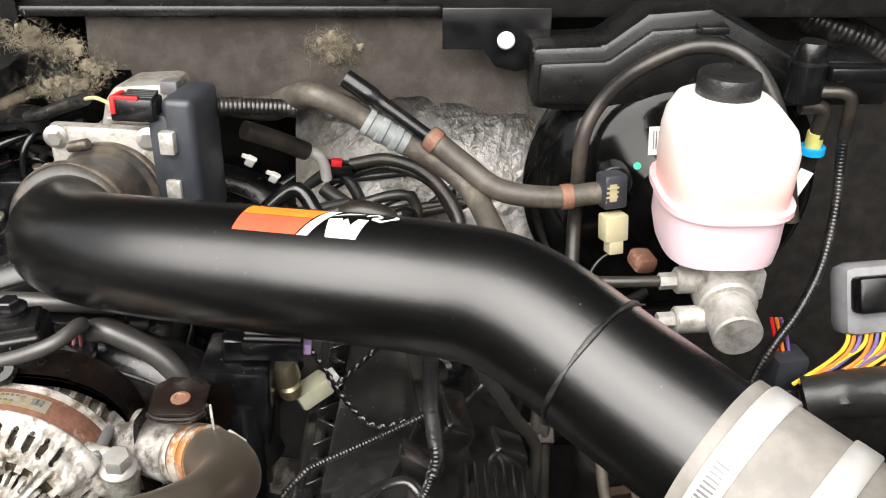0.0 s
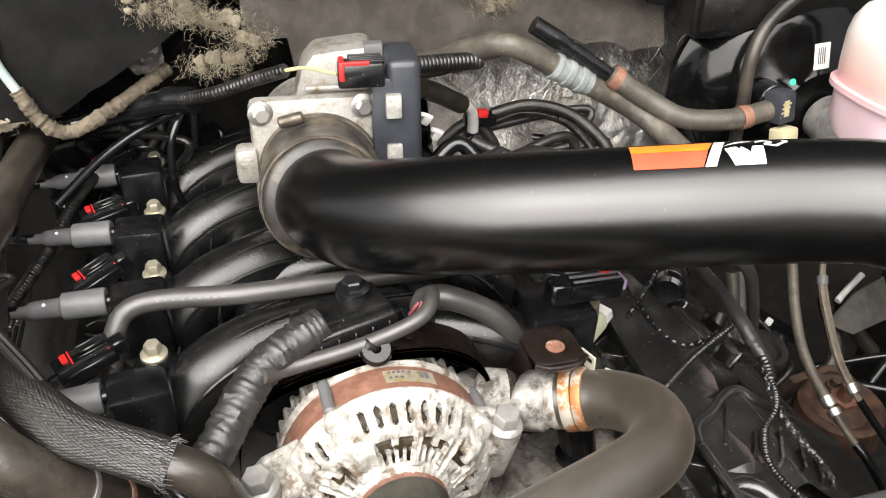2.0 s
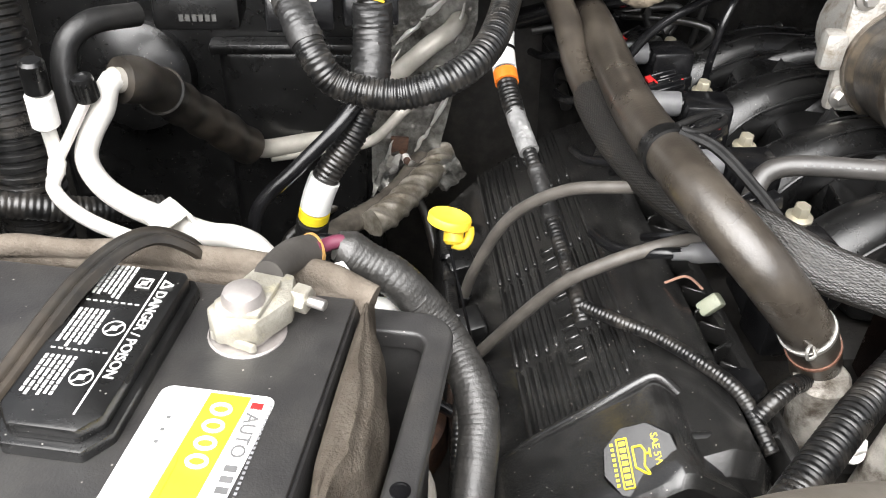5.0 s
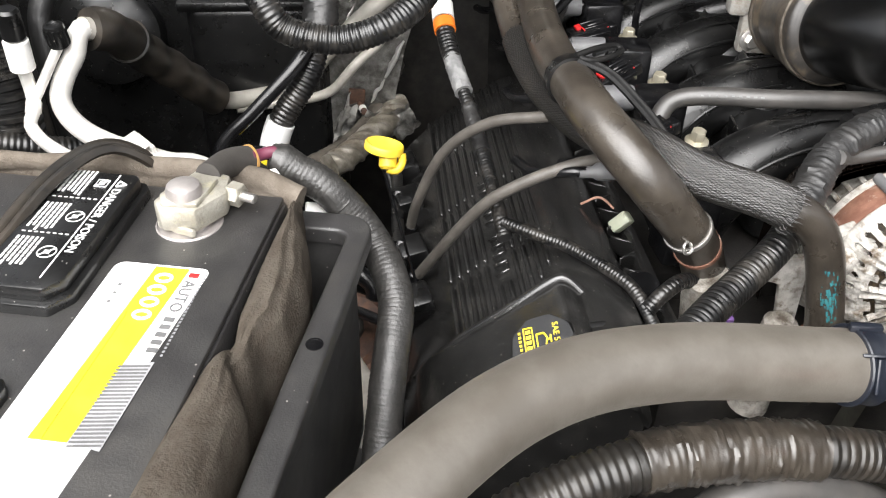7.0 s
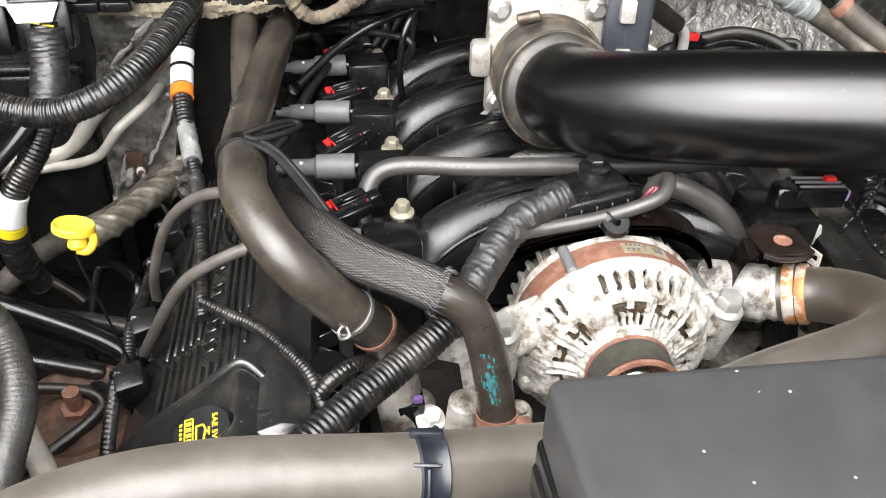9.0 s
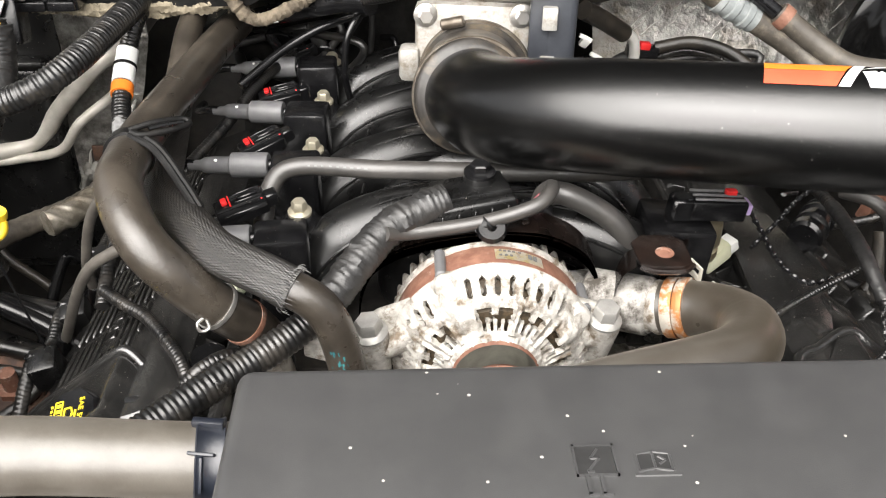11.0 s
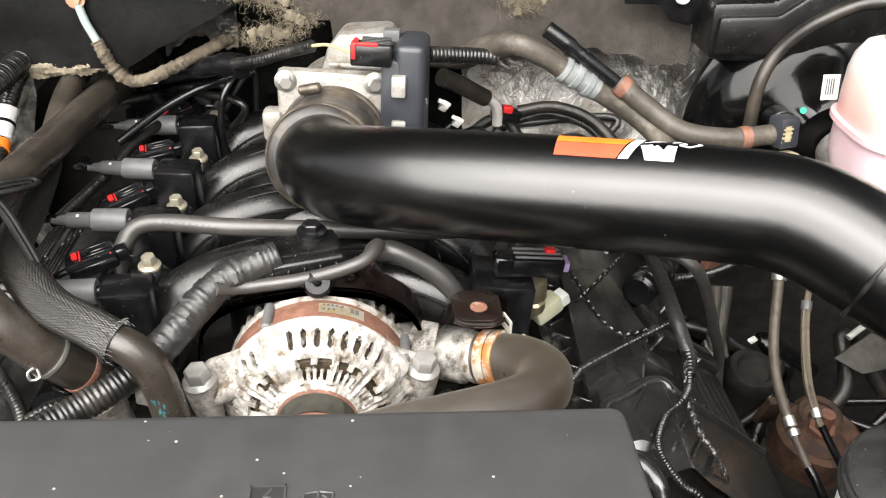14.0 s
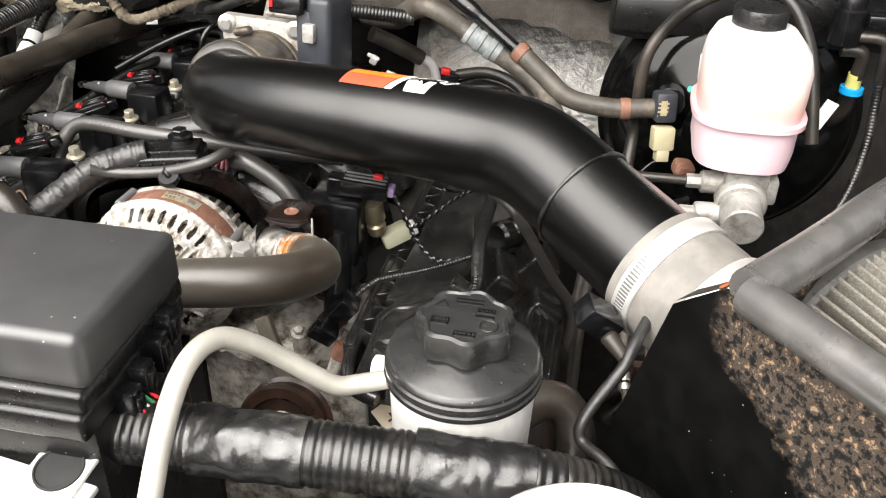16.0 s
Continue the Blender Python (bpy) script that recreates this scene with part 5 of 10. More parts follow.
for dy in (0.0, -0.142):
    cap = part("vent_cap", prism(CAP, 0.0065, BM @ pose(0, dy, 1.2465), 0.0014), vent_black, batt, "black vent cap with white warning print")
    part("cap_top", prism(TOP, 0.0075, BM @ pose(0, dy, 1.2525), 0.0018), vent_black, cap)
    zc = 1.26005
    if dy == 0.0:
        part("print", text_mesh("DANGER / POISON", 0.0062, BM @ pose(-0.0808, -0.0265, zc, 0, 0, -90)), paper, cap, "white warning lettering")
        bm = bmesh.new()
        for (xa, ya), (xb, yb) in (((-0.0805, -0.0245), (-0.0805, -0.0195)), ((-0.0805, -0.0195), (-0.0760, -0.0220)), ((-0.0760, -0.0220), (-0.0805, -0.0245))):
            rod(BM @ Vector((xa, ya, zc)), BM @ Vector((xb, yb, zc)), 0.0005, 5, bm)
        part("warning_triangle", bm, paper, cap)
    part("print_line", bbox(-0.0828, -0.0821, dy - 0.098, dy - 0.014, zc - 0.0002, zc + 0.0002, 0), paper, cap)
    for k, yy in enumerate((-0.0225, -0.0520, -0.0800)):
        c = BM @ Vector((-0.0885, dy + yy, zc))
        bm = bmesh.new()
        sweep([BM @ Vector((-0.0885 + 0.0042 * math.cos(g), dy + yy + 0.0042 * math.sin(g), zc)) for g in [2 * math.pi * i / (24 if k else 4) + math.pi / 4 for i in range(25 if k else 5)]], 0.00035, 5, straight=True, bm=bm)
        rod(BM @ Vector((-0.0915, dy + yy - 0.003, zc)), BM @ Vector((-0.0855, dy + yy + 0.003, zc)), 0.0004, 5, bm)
        bbox(-0.0900, -0.0870, dy + yy - 0.0012, dy + yy + 0.0012, zc - 0.0002, zc + 0.0002, 0, bm)
        part("warning_symbol", bm, paper, cap, "white warning symbol")
    bm = bmesh.new()
    rnd = random.Random(17)
    for yy in (-0.0225, -0.0520, -0.0800):
        for k in range(6):
            y = yy + 0.010
            while y > yy - 0.009:
                w = rnd.uniform(0.0014, 0.0042)
                bbox(-0.1075 + k * 0.0023, -0.1063 + k * 0.0023, dy + y - w, dy + y, zc - 0.0002, zc + 0.0002, 0, bm)
                y -= w + 0.0008
    tagged(part("small_print", bm, paper, cap), "rows of small white print", kind="stuff")
    for yy in (-0.037, -0.0665):
        for k in range(8):
            part("dash", bbox(-0.1075 + k * 0.003, -0.1058 + k * 0.003, dy + yy, dy + yy + 0.0006, zc - 0.0002, zc + 0.0002, 0), paper, cap)
rim = [(-0.0185 - 0.004 + 0.004 * math.cos(radians(d)), -0.067 - 0.004 + 0.004 * math.sin(radians(d))) for d in range(0, 91, 15)]
rim += [(-0.0635 + 0.005 - 0.005 * math.sin(radians(d)), -0.067 - 0.005 + 0.005 * math.cos(radians(d))) for d in range(0, 91, 15)]
rim += [(-0.0672, -0.2085), (-0.0330, -0.2105), (-0.0290, -0.2075), (-0.0250, -0.160)]
lab = part("label", prism(rim, 0.0005, BM @ pose(0, 0, 1.2474)), paper, batt, "white label")
part("label_stripe", prism([(-0.0441, -0.0685), (-0.0280, -0.0685), (-0.0361, -0.1737), (-0.0514, -0.1737)], 0.0003, BM @ pose(0, 0, 1.2478)), label_yellow, lab, "yellow stripe")
part("label_shade", prism([(-0.0448, -0.100), (-0.0440, -0.104), (-0.0462, -0.1737), (-0.0514, -0.1737)], 0.0003, BM @ pose(0, 0, 1.2481)), mat("golden ink", (0.6, 0.38, 0.02), rough=0.45), lab)
part("hatch_field", prism([(-0.0326, -0.1315), (-0.0290, -0.1297), (-0.0206, -0.1290), (-0.0226, -0.1760), (-0.0361, -0.1737)], 0.0002, BM @ pose(0, 0, 1.2479)), mat("pale grey ink", (0.30, 0.30, 0.31), rough=0.45), lab)
for i in range(22):
    y = -0.1325 - i * 0.0020
    part("hatch_bar", block((0.0128, 0.0009, 0.0002), BM @ pose(-0.0278 - 0.00007 * i, y, 1.24825, 0, 0, 9), 0), label_grey, lab)
for i in range(24):
    part("label_edge", bbox(-0.0199, -0.0188, -0.0725 - 0.0023 * i, -0.0713 - 0.0023 * i, 1.2479, 1.2481, 0), mat("edge grey ink", (0.22, 0.22, 0.23), rough=0.45) if i == 0 else MATS["edge grey ink"], lab)
for k in range(4):
    y = -0.0765 - 0.0085 * k
    bm = sweep([BM @ Vector((-0.0372 + 0.0036 * math.cos(g), y + 0.0026 * math.sin(g), 1.2482)) for g in [2 * math.pi * i / 18 for i in range(19)]], 0.0009, 6, straight=True)
    part("label_mark", bm, paper, lab, "white rounded mark")
part("label_text", text_mesh("AUTO", 0.0078, BM @ pose(-0.0272, -0.0765, 1.2480, 0, 0, -90)), label_grey, lab)
for i in range(5):
    part("label_bar", bbox(-0.0268, -0.0222, -0.1045 - 0.0048 * i, -0.1018 - 0.0048 * i, 1.2479, 1.2482, 0), label_grey, lab)
part("label_mark", bbox(-0.0268, -0.0222, -0.0742, -0.0712, 1.2479, 1.2483, 0), red, lab, "red mark")
for i in range(3):
    part("label_dot", bbox(-0.0560, -0.0545, -0.0840 - 0.006 * i, -0.0825 - 0.006 * i, 1.2479, 1.2481, 0), label_grey, lab)
POST = BM @ Vector((-0.0415, -0.0320, 1.2465))
part("terminal", lathe([(0, 0), (0.0165, 0), (0.0165, 0.0015), (0.0158, 0.002), (0.0158, 0.0012), (0.0105, 0.0012), (0.0088, 0.021), (0.0078, 0.0235), (0.0055, 0.0248), (0, 0.0250)], POST, segs=32), mat("dull pinkish lead", (0.36, 0.33, 0.32), (0.48, 0.45, 0.43), rough=0.45, metal=0.6, bump=0.3, fine=160), batt, "lead battery post")
lead = mat("corroded lead", (0.32, 0.3, 0.25), (0.5, 0.48, 0.42), rough=0.5, metal=0.4, bump=0.8, dirt=(0.5, 0.46, 0.3), dirt_at=(0.55, 0.75), dirt_scale=80)
JAW = [(-0.0565, -0.036), (-0.0445, -0.004), (-0.0265, -0.0085), (-0.0235, -0.025), (-0.0335, -0.0425), (-0.0505, -0.0440)]
part("terminal_clamp", prism(JAW, 0.0130, BM @ pose(0, 0, 1.2495), 0.0018), lead, batt, "corroded lead terminal clamp")
part("clamp_step", prism([(-0.0535, -0.034), (-0.0430, -0.012), (-0.0300, -0.016), (-0.0325, -0.040), (-0.0500, -0.0420)], 0.0032, BM @ pose(0, 0, 1.2620), 0.0012), lead, batt)
part("clamp_lip", prism([(-0.0545, -0.040), (-0.0350, -0.0460), (-0.0330, -0.0440), (-0.0550, -0.0375)], 0.0045, BM @ pose(0, 0, 1.2485), 0.001), lead, batt)
part("clamp_bolt", rod(BM @ Vector((-0.0330, -0.0150, 1.2575)), BM @ Vector((-0.0105, -0.0205, 1.2570)), 0.0026, 12, soft=0.0006), steel, batt)
part("clamp_nut", rod(BM @ Vector((-0.0250, -0.0168, 1.2573)), BM @ Vector((-0.0180, -0.0186, 1.2571)), 0.0062, 6, soft=0.0006), lead, batt)
part("clamp_flag", prism([(-0.006, -0.004), (0.004, -0.005), (0.006, 0.002), (0.002, 0.007), (-0.005, 0.005)], 0.0022, BM @ pose(-0.0150, 0.0180, 1.2430, 50, 10, 20), 0.0006), white, batt, "white corroded tab")
part("clamp_flag", prism([(-0.006, -0.004), (0.010, -0.006), (0.014, 0.000), (0.010, 0.006), (-0.005, 0.005)], 0.0022, BM @ pose(0.0040, 0.0280, 1.2180, 35, 25, 30), 0.0006), white, batt, "white corroded tab")
bm = sweep([BM @ Vector((-0.128, -0.26, 1.2485)), BM @ Vector((-0.124, -0.17, 1.2500)), BM @ Vector((-0.120, -0.09, 1.2540)), BM @ Vector((-0.112, -0.03, 1.2640)), BM @ Vector((-0.098, 0.001, 1.2665)), BM @ Vector((-0.082, 0.012, 1.256)), BM @ Vector((-0.074, 0.016, 1.238))], 0.0060, 32, 0.003, shape=lambda s, a: (0.14 + 0.86 * abs(math.sin(a)) ** 1.6) * (1 + 0.05 * math.cos(12 * a)))
solo("battery_strap", bm, rubber, "black rubber carrying strap over the battery", "strap")
rc = thing("terminal_cover", tuple(BM @ Vector((-0.055, -0.235, 1.2475))), "red plastic cover on the positive terminal", "terminal cover")
part("cover", bbox(-0.085, -0.030, -0.265, -0.214, 1.2475, 1.272, 0.008, taper=(0.75, 0.8)), red, rc)
part("cover_neck", rod(BM @ Vector((-0.065, -0.24, 1.262)), BM @ Vector((-0.10, -0.27, 1.256)), 0.010, 14, soft=0.002), red, rc)
# blanket folded along the battery


def drape(s, a):
    return 1 + 0.35 * noise.noise(Vector((s * 28, math.cos(a) * 0.8, math.sin(a) * 0.8))) + 0.25 * math.sin(a * 2 + 0.7 + s * 14)


bl = thing("battery_blanket", tuple(BM @ Vector((0.012, -0.15, 1.23))), "brown woven insulation blanket bunched along the battery", "insulation")
pts = [BM @ Vector(q) for q in ((-0.190, 0.014, 1.236), (-0.15, 0.013, 1.242), (-0.10, 0.012, 1.245), (-0.05, 0.011, 1.246), (-0.02, 0.010, 1.245), (0.004, 0.004, 1.240))]
part("rear_fold", sweep(pts, lambda s, L: 0.0085, 30, 0.003, shape=lambda s, a: (0.55 + 0.45 * abs(math.cos(a))) * drape(s, a)), cloth, bl)


def between(table, y):
    for (ya, va), (yb, vb) in zip(table, table[1:]):
        if yb <= y <= ya:
            f = (ya - y) / (ya - yb)
            f = f * f * (3 - 2 * f)
            return va + (vb - va) * f
    return table[-1][1]


FOLD_OUT = ((0.02, 0.002), (0.0, 0.006), (-0.03, 0.017), (-0.06, 0.0235), (-0.085, 0.0225), (-0.102, 0.0135), (-0.118, 0.0140), (-0.145, 0.0195), (-0.20, 0.0225), (-0.33, 0.0225))
FOLD_IN = ((0.02, 0.001), (-0.09, 0.0025), (-0.105, 0.0030), (-0.130, -0.0015), (-0.18, -0.0040), (-0.33, -0.0045))
FOLD_TOP = ((0.02, 1.2440), (-0.05, 1.2480), (-0.09, 1.2470), (-0.105, 1.2435), (-0.125, 1.2480), (-0.20, 1.2510), (-0.33, 1.2500))
SECTION = ((0.0, -0.0035), (0.12, -0.0008), (0.30, 0.0), (0.50, -0.0012), (0.70, -0.0040), (0.85, -0.0085), (0.95, -0.015), (1.0, -0.024), (0.97, -0.040), (0.90, -0.060), (0.85, -0.085), (0.82, -0.11))
rows = []
bm = bmesh.new()
for i in range(141):
    y = 0.006 - 0.31 * i / 140
    xi, xo, zt2 = between(FOLD_IN, y), between(FOLD_OUT, y), between(FOLD_TOP, y)
    row = []
    for k in range(45):
        u = k / 44 * (len(SECTION) - 1)
        a = min(int(u), len(SECTION) - 2)
        f = u - a
        fx = SECTION[a][0] + (SECTION[a + 1][0] - SECTION[a][0]) * f
        fz = SECTION[a][1] + (SECTION[a + 1][1] - SECTION[a][1]) * f
        w = 0.0014 * noise.noise(Vector((y * 26 + 5 * fx, fx * 2, 4))) + 0.0002 * noise.noise(Vector((y * 160, fx * 14, 9)))
        crease_in = 0.0035 * math.exp(-((y + 0.105 + 0.02 * fx) / 0.006) ** 2)
        row.append(bm.verts.new(BM @ Vector((xi + (xo - xi) * fx + w * 0.7 - crease_in * fx, y, zt2 + fz + w - crease_in))))
    rows.append(row)
for ra, rb in zip(rows, rows[1:]):
    for k in range(44):
        bm.faces.new((ra[k], ra[k + 1], rb[k + 1], rb[k]))
bmesh.ops.solidify(bm, geom=bm.faces[:], thickness=0.0022)
part("side_fold", bm, cloth, bl)
tray = thing("battery_tray", tuple(BM @ Vector((0.03, -0.12, 1.05))), "grey black plastic battery tray with a broad rim", "battery tray")
corner = [(0.025 + 0.016 * math.cos(radians(d)), 0.0075 + 0.016 * math.sin(radians(d))) for d in range(0, 91, 10)]
inside = [(0.0215 + 0.007 * math.cos(radians(d)), 0.0000 + 0.007 * math.sin(radians(d))) for d in range(90, -1, -10)]
bm = prism([(0.034, -0.31), (0.0385, -0.12), *corner, (-0.004, 0.0235), (-0.004, 0.0070), *inside, (0.0245, -0.10), (0.0205, -0.31)], 0.0095, Matrix())
bmesh.ops.bevel(bm, geom=[e for e in bm.edges if e.verts[0].co.z > 0.009 and e.verts[1].co.z > 0.009], offset=0.0022, segments=3, affect="EDGES", profile=0.5, clamp_overlap=True)
bm.transform(BM @ pose(0, 0, 1.213))
part("rim", bm, batt_plastic, tray)
part("outer_wall", bbox(0.0270, 0.0310, -0.31, 0.012, 1.06, 1.2140, 0.0015), batt_plastic, tray)
part("rear_wall", bbox(-0.004, 0.0262, 0.0095, 0.0135, 1.06, 1.2140, 0.0015), batt_plastic, tray)
part("wall_step", bbox(0.0225, 0.0268, -0.31, 0.0085, 1.06, 1.190, 0.0015), batt_plastic, tray)
part("floor_plate", bbox(-0.2, 0.038, -0.31, 0.004, 1.03, 1.05, 0.002), batt_plastic, tray)
part("rim_hole", lathe([(0, 0), (0.0042, 0), (0.0042, 0.0006), (0.0034, 0.0006), (0.0034, 0.0002), (0, 0.0002)], BM @ Vector((0.0325, -0.083, 1.2224)), segs=16), gloss, tray)
hose("frame_pipe", [(-0.70, 0.488, 1.105), (-0.691, 0.474, 1.100), (-0.668, 0.441, 1.090), (-0.650, 0.410, 1.080), (-0.637, 0.388, 1.070), (-0.641, 0.370, 1.050), (-0.65, 0.35, 1.02)], 0.0085, mat("dusty pale metal", (0.45, 0.42, 0.36), (0.6, 0.57, 0.5), rough=0.6, metal=0.1), "dusty tan metal pipe beside the battery tray", "pipe")

rcap = thing("red_cap", (-0.378, 0.172, 1.235), "small red plastic cable cap beside the fuse box", "cap")
part("cap", block((0.020, 0.030, 0.016), pose(-0.386, 0.168, 1.238, 0, -10, 20), 0.004), red, rcap)
part("cable", sweep([(-0.380, 0.180, 1.236), (-0.376, 0.195, 1.226), (-0.370, 0.205, 1.20)], 0.005, 12, 0.003), gloss, rcap)

# power steering reservoir
ps = thing("power_steering_reservoir", (0.020, 0.186, 1.14), "white plastic power steering reservoir with black lid", "reservoir")
PSA = (0.020, 0.187, 0)
ps_black = mat("dusty black lid plastic", (0.020, 0.020, 0.020), (0.030, 0.030, 0.0295), rough=0.22, spec=0.7, bump=0.1, dirt=(0.04, 0.038, 0.035), dirt_at=(0.55, 0.9), dirt_scale=25, specks=(420, 0.16, 0.94, (0.2, 0.19, 0.17)))
part("bottle", lathe([(0, 1.14), (0.03, 1.14), (0.035, 1.15), (0.0390, 1.2605), (0, 1.2605)], PSA, segs=48), white, ps)
part("lid", lathe([(0.034, 1.2590), (0.0410, 1.2590), (0.0417, 1.2600), (0.0417, 1.2625), (0.0405, 1.2632), (0.0405, 1.2645), (0.0413, 1.2652), (0.0413, 1.2676), (0.0400, 1.2684), (0.0400, 1.2698), (0.0404, 1.2706), (0.0396, 1.2726), (0.0380, 1.2738), (0.024, 1.2785), (0.0215, 1.2795), (0.0205, 1.2845), (0, 1.2845)], PSA, segs=72), ps_black, ps, "black stepped lid")
bm = bmesh.new()
n = 70
rings = []
for r, z in ((0.0215, 1.2800), (0.0255, 1.2805), (0.0262, 1.2825), (0.0262, 1.2915), (0.0250, 1.2945), (0.0228, 1.2955), (0.0215, 1.2945), (0.0, 1.2945)):
    if r == 0:
        rings.append([bm.verts.new((0.020, 0.187, z))])
        continue
    rings.append([bm.verts.new((0.020 + r * (1 - 0.13 * (0.5 + 0.5 * math.cos(7 * g))) * math.cos(g), 0.187 + r * (1 - 0.13 * (0.5 + 0.5 * math.cos(7 * g))) * math.sin(g), z)) for g in [2 * math.pi * i / n for i in range(n)]])
for a, b in zip(rings, rings[1:]):
    for i in range(n):
        j = (i + 1) % n
        bm.faces.new((a[i], a[j], b[j], b[i]) if len(b) > 1 else (a[i], a[j], b[0]))
cap = part("cap", bm, ps_black, ps, "black lobed cap with embossed warnings")
bm = bmesh.new()
for cx, cy, w, h in ((0.008, 0.181, 0.009, 0.005), (0.030, 0.193, 0.009, 0.003), (0.022, 0.172, 0.011, 0.0035), (0.030, 0.188, 0.009, 0.0012)):
    for dx0, dx1, dy0, dy1 in ((-w / 2, w / 2, -h / 2, -h / 2 + 0.0006), (-w / 2, w / 2, h / 2 - 0.0006, h / 2), (-w / 2, -w / 2 + 0.0006, -h / 2, h / 2), (w / 2 - 0.0006, w / 2, -h / 2, h / 2)):
        box(cx + dx0, cx + dx1, cy + dy0, cy + dy1, 1.2942, 1.2951, 0, bm)
    for k in range(4):
        box(cx - w * 0.35 + k * w * 0.2, cx - w * 0.27 + k * w * 0.2, cy - h * 0.25, cy + h * 0.25, 1.2942, 1.2950, 0, bm)
for k in range(7):
    box(0.013 + k * 0.0022, 0.0144 + k * 0.0022, 0.2005, 0.2020, 1.2942, 1.2950, 0, bm)
    box(0.013 + k * 0.0022, 0.0144 + k * 0.0022, 0.1978, 0.1992, 1.2942, 1.2950, 0, bm)
for k in range(3):
    g0, g1 = math.radians(90 + 120 * k), math.radians(210 + 120 * k)
    rod((0.007 + 0.004 * math.cos(g0), 0.195 + 0.004 * math.sin(g0), 1.2946), (0.007 + 0.004 * math.cos(g1), 0.195 + 0.004 * math.sin(g1), 1.2946), 0.0004, 5, bm)
sweep([(0.033 + 0.0045 * math.cos(g), 0.181 + 0.0045 * math.sin(g), 1.2946) for g in [2 * math.pi * i / 20 for i in range(21)]], 0.0004, 5, straight=True, bm=bm)
part("embossing", bm, gloss, cap)
part("outlet", rod((-0.030, 0.196, 1.245), (-0.012, 0.193, 1.247), 0.0072, 16), white, ps)
hose("steering_hose", [(0.04, 0.23, 1.185), (0.058, 0.25, 1.19), (0.075, 0.255, 1.185), (0.085, 0.245, 1.165), (0.082, 0.225, 1.13), (0.07, 0.2, 1.08)], 0.0125, rubber, "black rubber power steering hose", segs=22)
hose("steering_hose", [(0.02, 0.22, 1.12), (0.055, 0.235, 1.13), (0.085, 0.232, 1.13), (0.11, 0.21, 1.11), (0.115, 0.19, 1.05)], 0.0135, rubber, "thick black rubber return hose", segs=22)

# brake fluid reservoir: translucent shell, pink fluid line
bf = thing("brake_fluid_reservoir", (0.205, 0.57, 1.22), "translucent white plastic reservoir partly filled with pink fluid", "reservoir")
shell = bpy.data.materials.new("translucent white plastic")
shell.use_nodes = True
sb = shell.node_tree.nodes["Principled BSDF"]
geo = shell.node_tree.nodes.new("ShaderNodeNewGeometry")
sepz = shell.node_tree.nodes.new("ShaderNodeSeparateXYZ")
rampz = shell.node_tree.nodes.new("ShaderNodeValToRGB")
mapz = shell.node_tree.nodes.new("ShaderNodeMapRange")
nz = shell.node_tree.nodes.new("ShaderNodeTexNoise")
nz.inputs["Scale"].default_value = 30
addz = shell.node_tree.nodes.new("ShaderNodeMath")
addz.operation = "MULTIPLY_ADD"
addz.inputs[1].default_value = 0.012
shell.node_tree.links.new(geo.outputs["Position"], sepz.inputs[0])
shell.node_tree.links.new(geo.outputs["Position"], nz.inputs["Vector"])
shell.node_tree.links.new(nz.outputs["Fac"], addz.inputs[0])
shell.node_tree.links.new(sepz.outputs["Z"], addz.inputs[2])
mapz.inputs["From Min"].default_value, mapz.inputs["From Max"].default_value = 1.236, 1.346
shell.node_tree.links.new(addz.outputs[0], mapz.inputs["Value"])
shell.node_tree.links.new(mapz.outputs["Result"], rampz.inputs["Fac"])
cr = rampz.color_ramp
cr.elements[0].position, cr.elements[0].color = 0.0, (0.78, 0.60, 0.66, 1)
cr.elements[1].position, cr.elements[1].color = 1.0, (0.84, 0.82, 0.79, 1)
for pos, col in ((0.36, (0.80, 0.58, 0.63, 1)), (0.42, (0.80, 0.46, 0.46, 1)), (0.50, (0.80, 0.50, 0.45, 1)), (0.64, (0.80, 0.62, 0.56, 1)), (0.82, (0.81, 0.75, 0.71, 1))):
    e = cr.elements.new(pos)
    e.color = col
shell.node_tree.links.new(rampz.outputs["Color"], sb.inputs["Base Color"])
sb.inputs["Roughness"].default_value = 0.35
sb.inputs["Subsurface Weight"].default_value = 0.25
sb.inputs["Subsurface Radius"].default_value = (0.02, 0.012, 0.01)


def squircle(cx, cy, rx, ry, z, n=44, p=3.2, rot=0.0):
    out = []
    for i in range(n):
        g = 2 * math.pi * i / n
        c, s = math.cos(g), math.sin(g)
        k = (abs(c) ** p + abs(s) ** p) ** (-1 / p)
        x, y = rx * k * c, ry * k * s
        out.append((cx + x * math.cos(rot) - y * math.sin(rot), cy + x * math.sin(rot) + y * math.cos(rot), z))
    return out


def stack(rows):
    bm = bmesh.new()
    rings = [[bm.verts.new(q) for q in row] for row in rows]
    for a, b in zip(rings, rings[1:]):
        for i in range(len(a)):
            j = (i + 1) % len(a)
            bm.faces.new((a[i], a[j], b[j], b[i]))
    bm.faces.new(rings[0][::-1])
    bm.faces.new(rings[-1])
    return bm


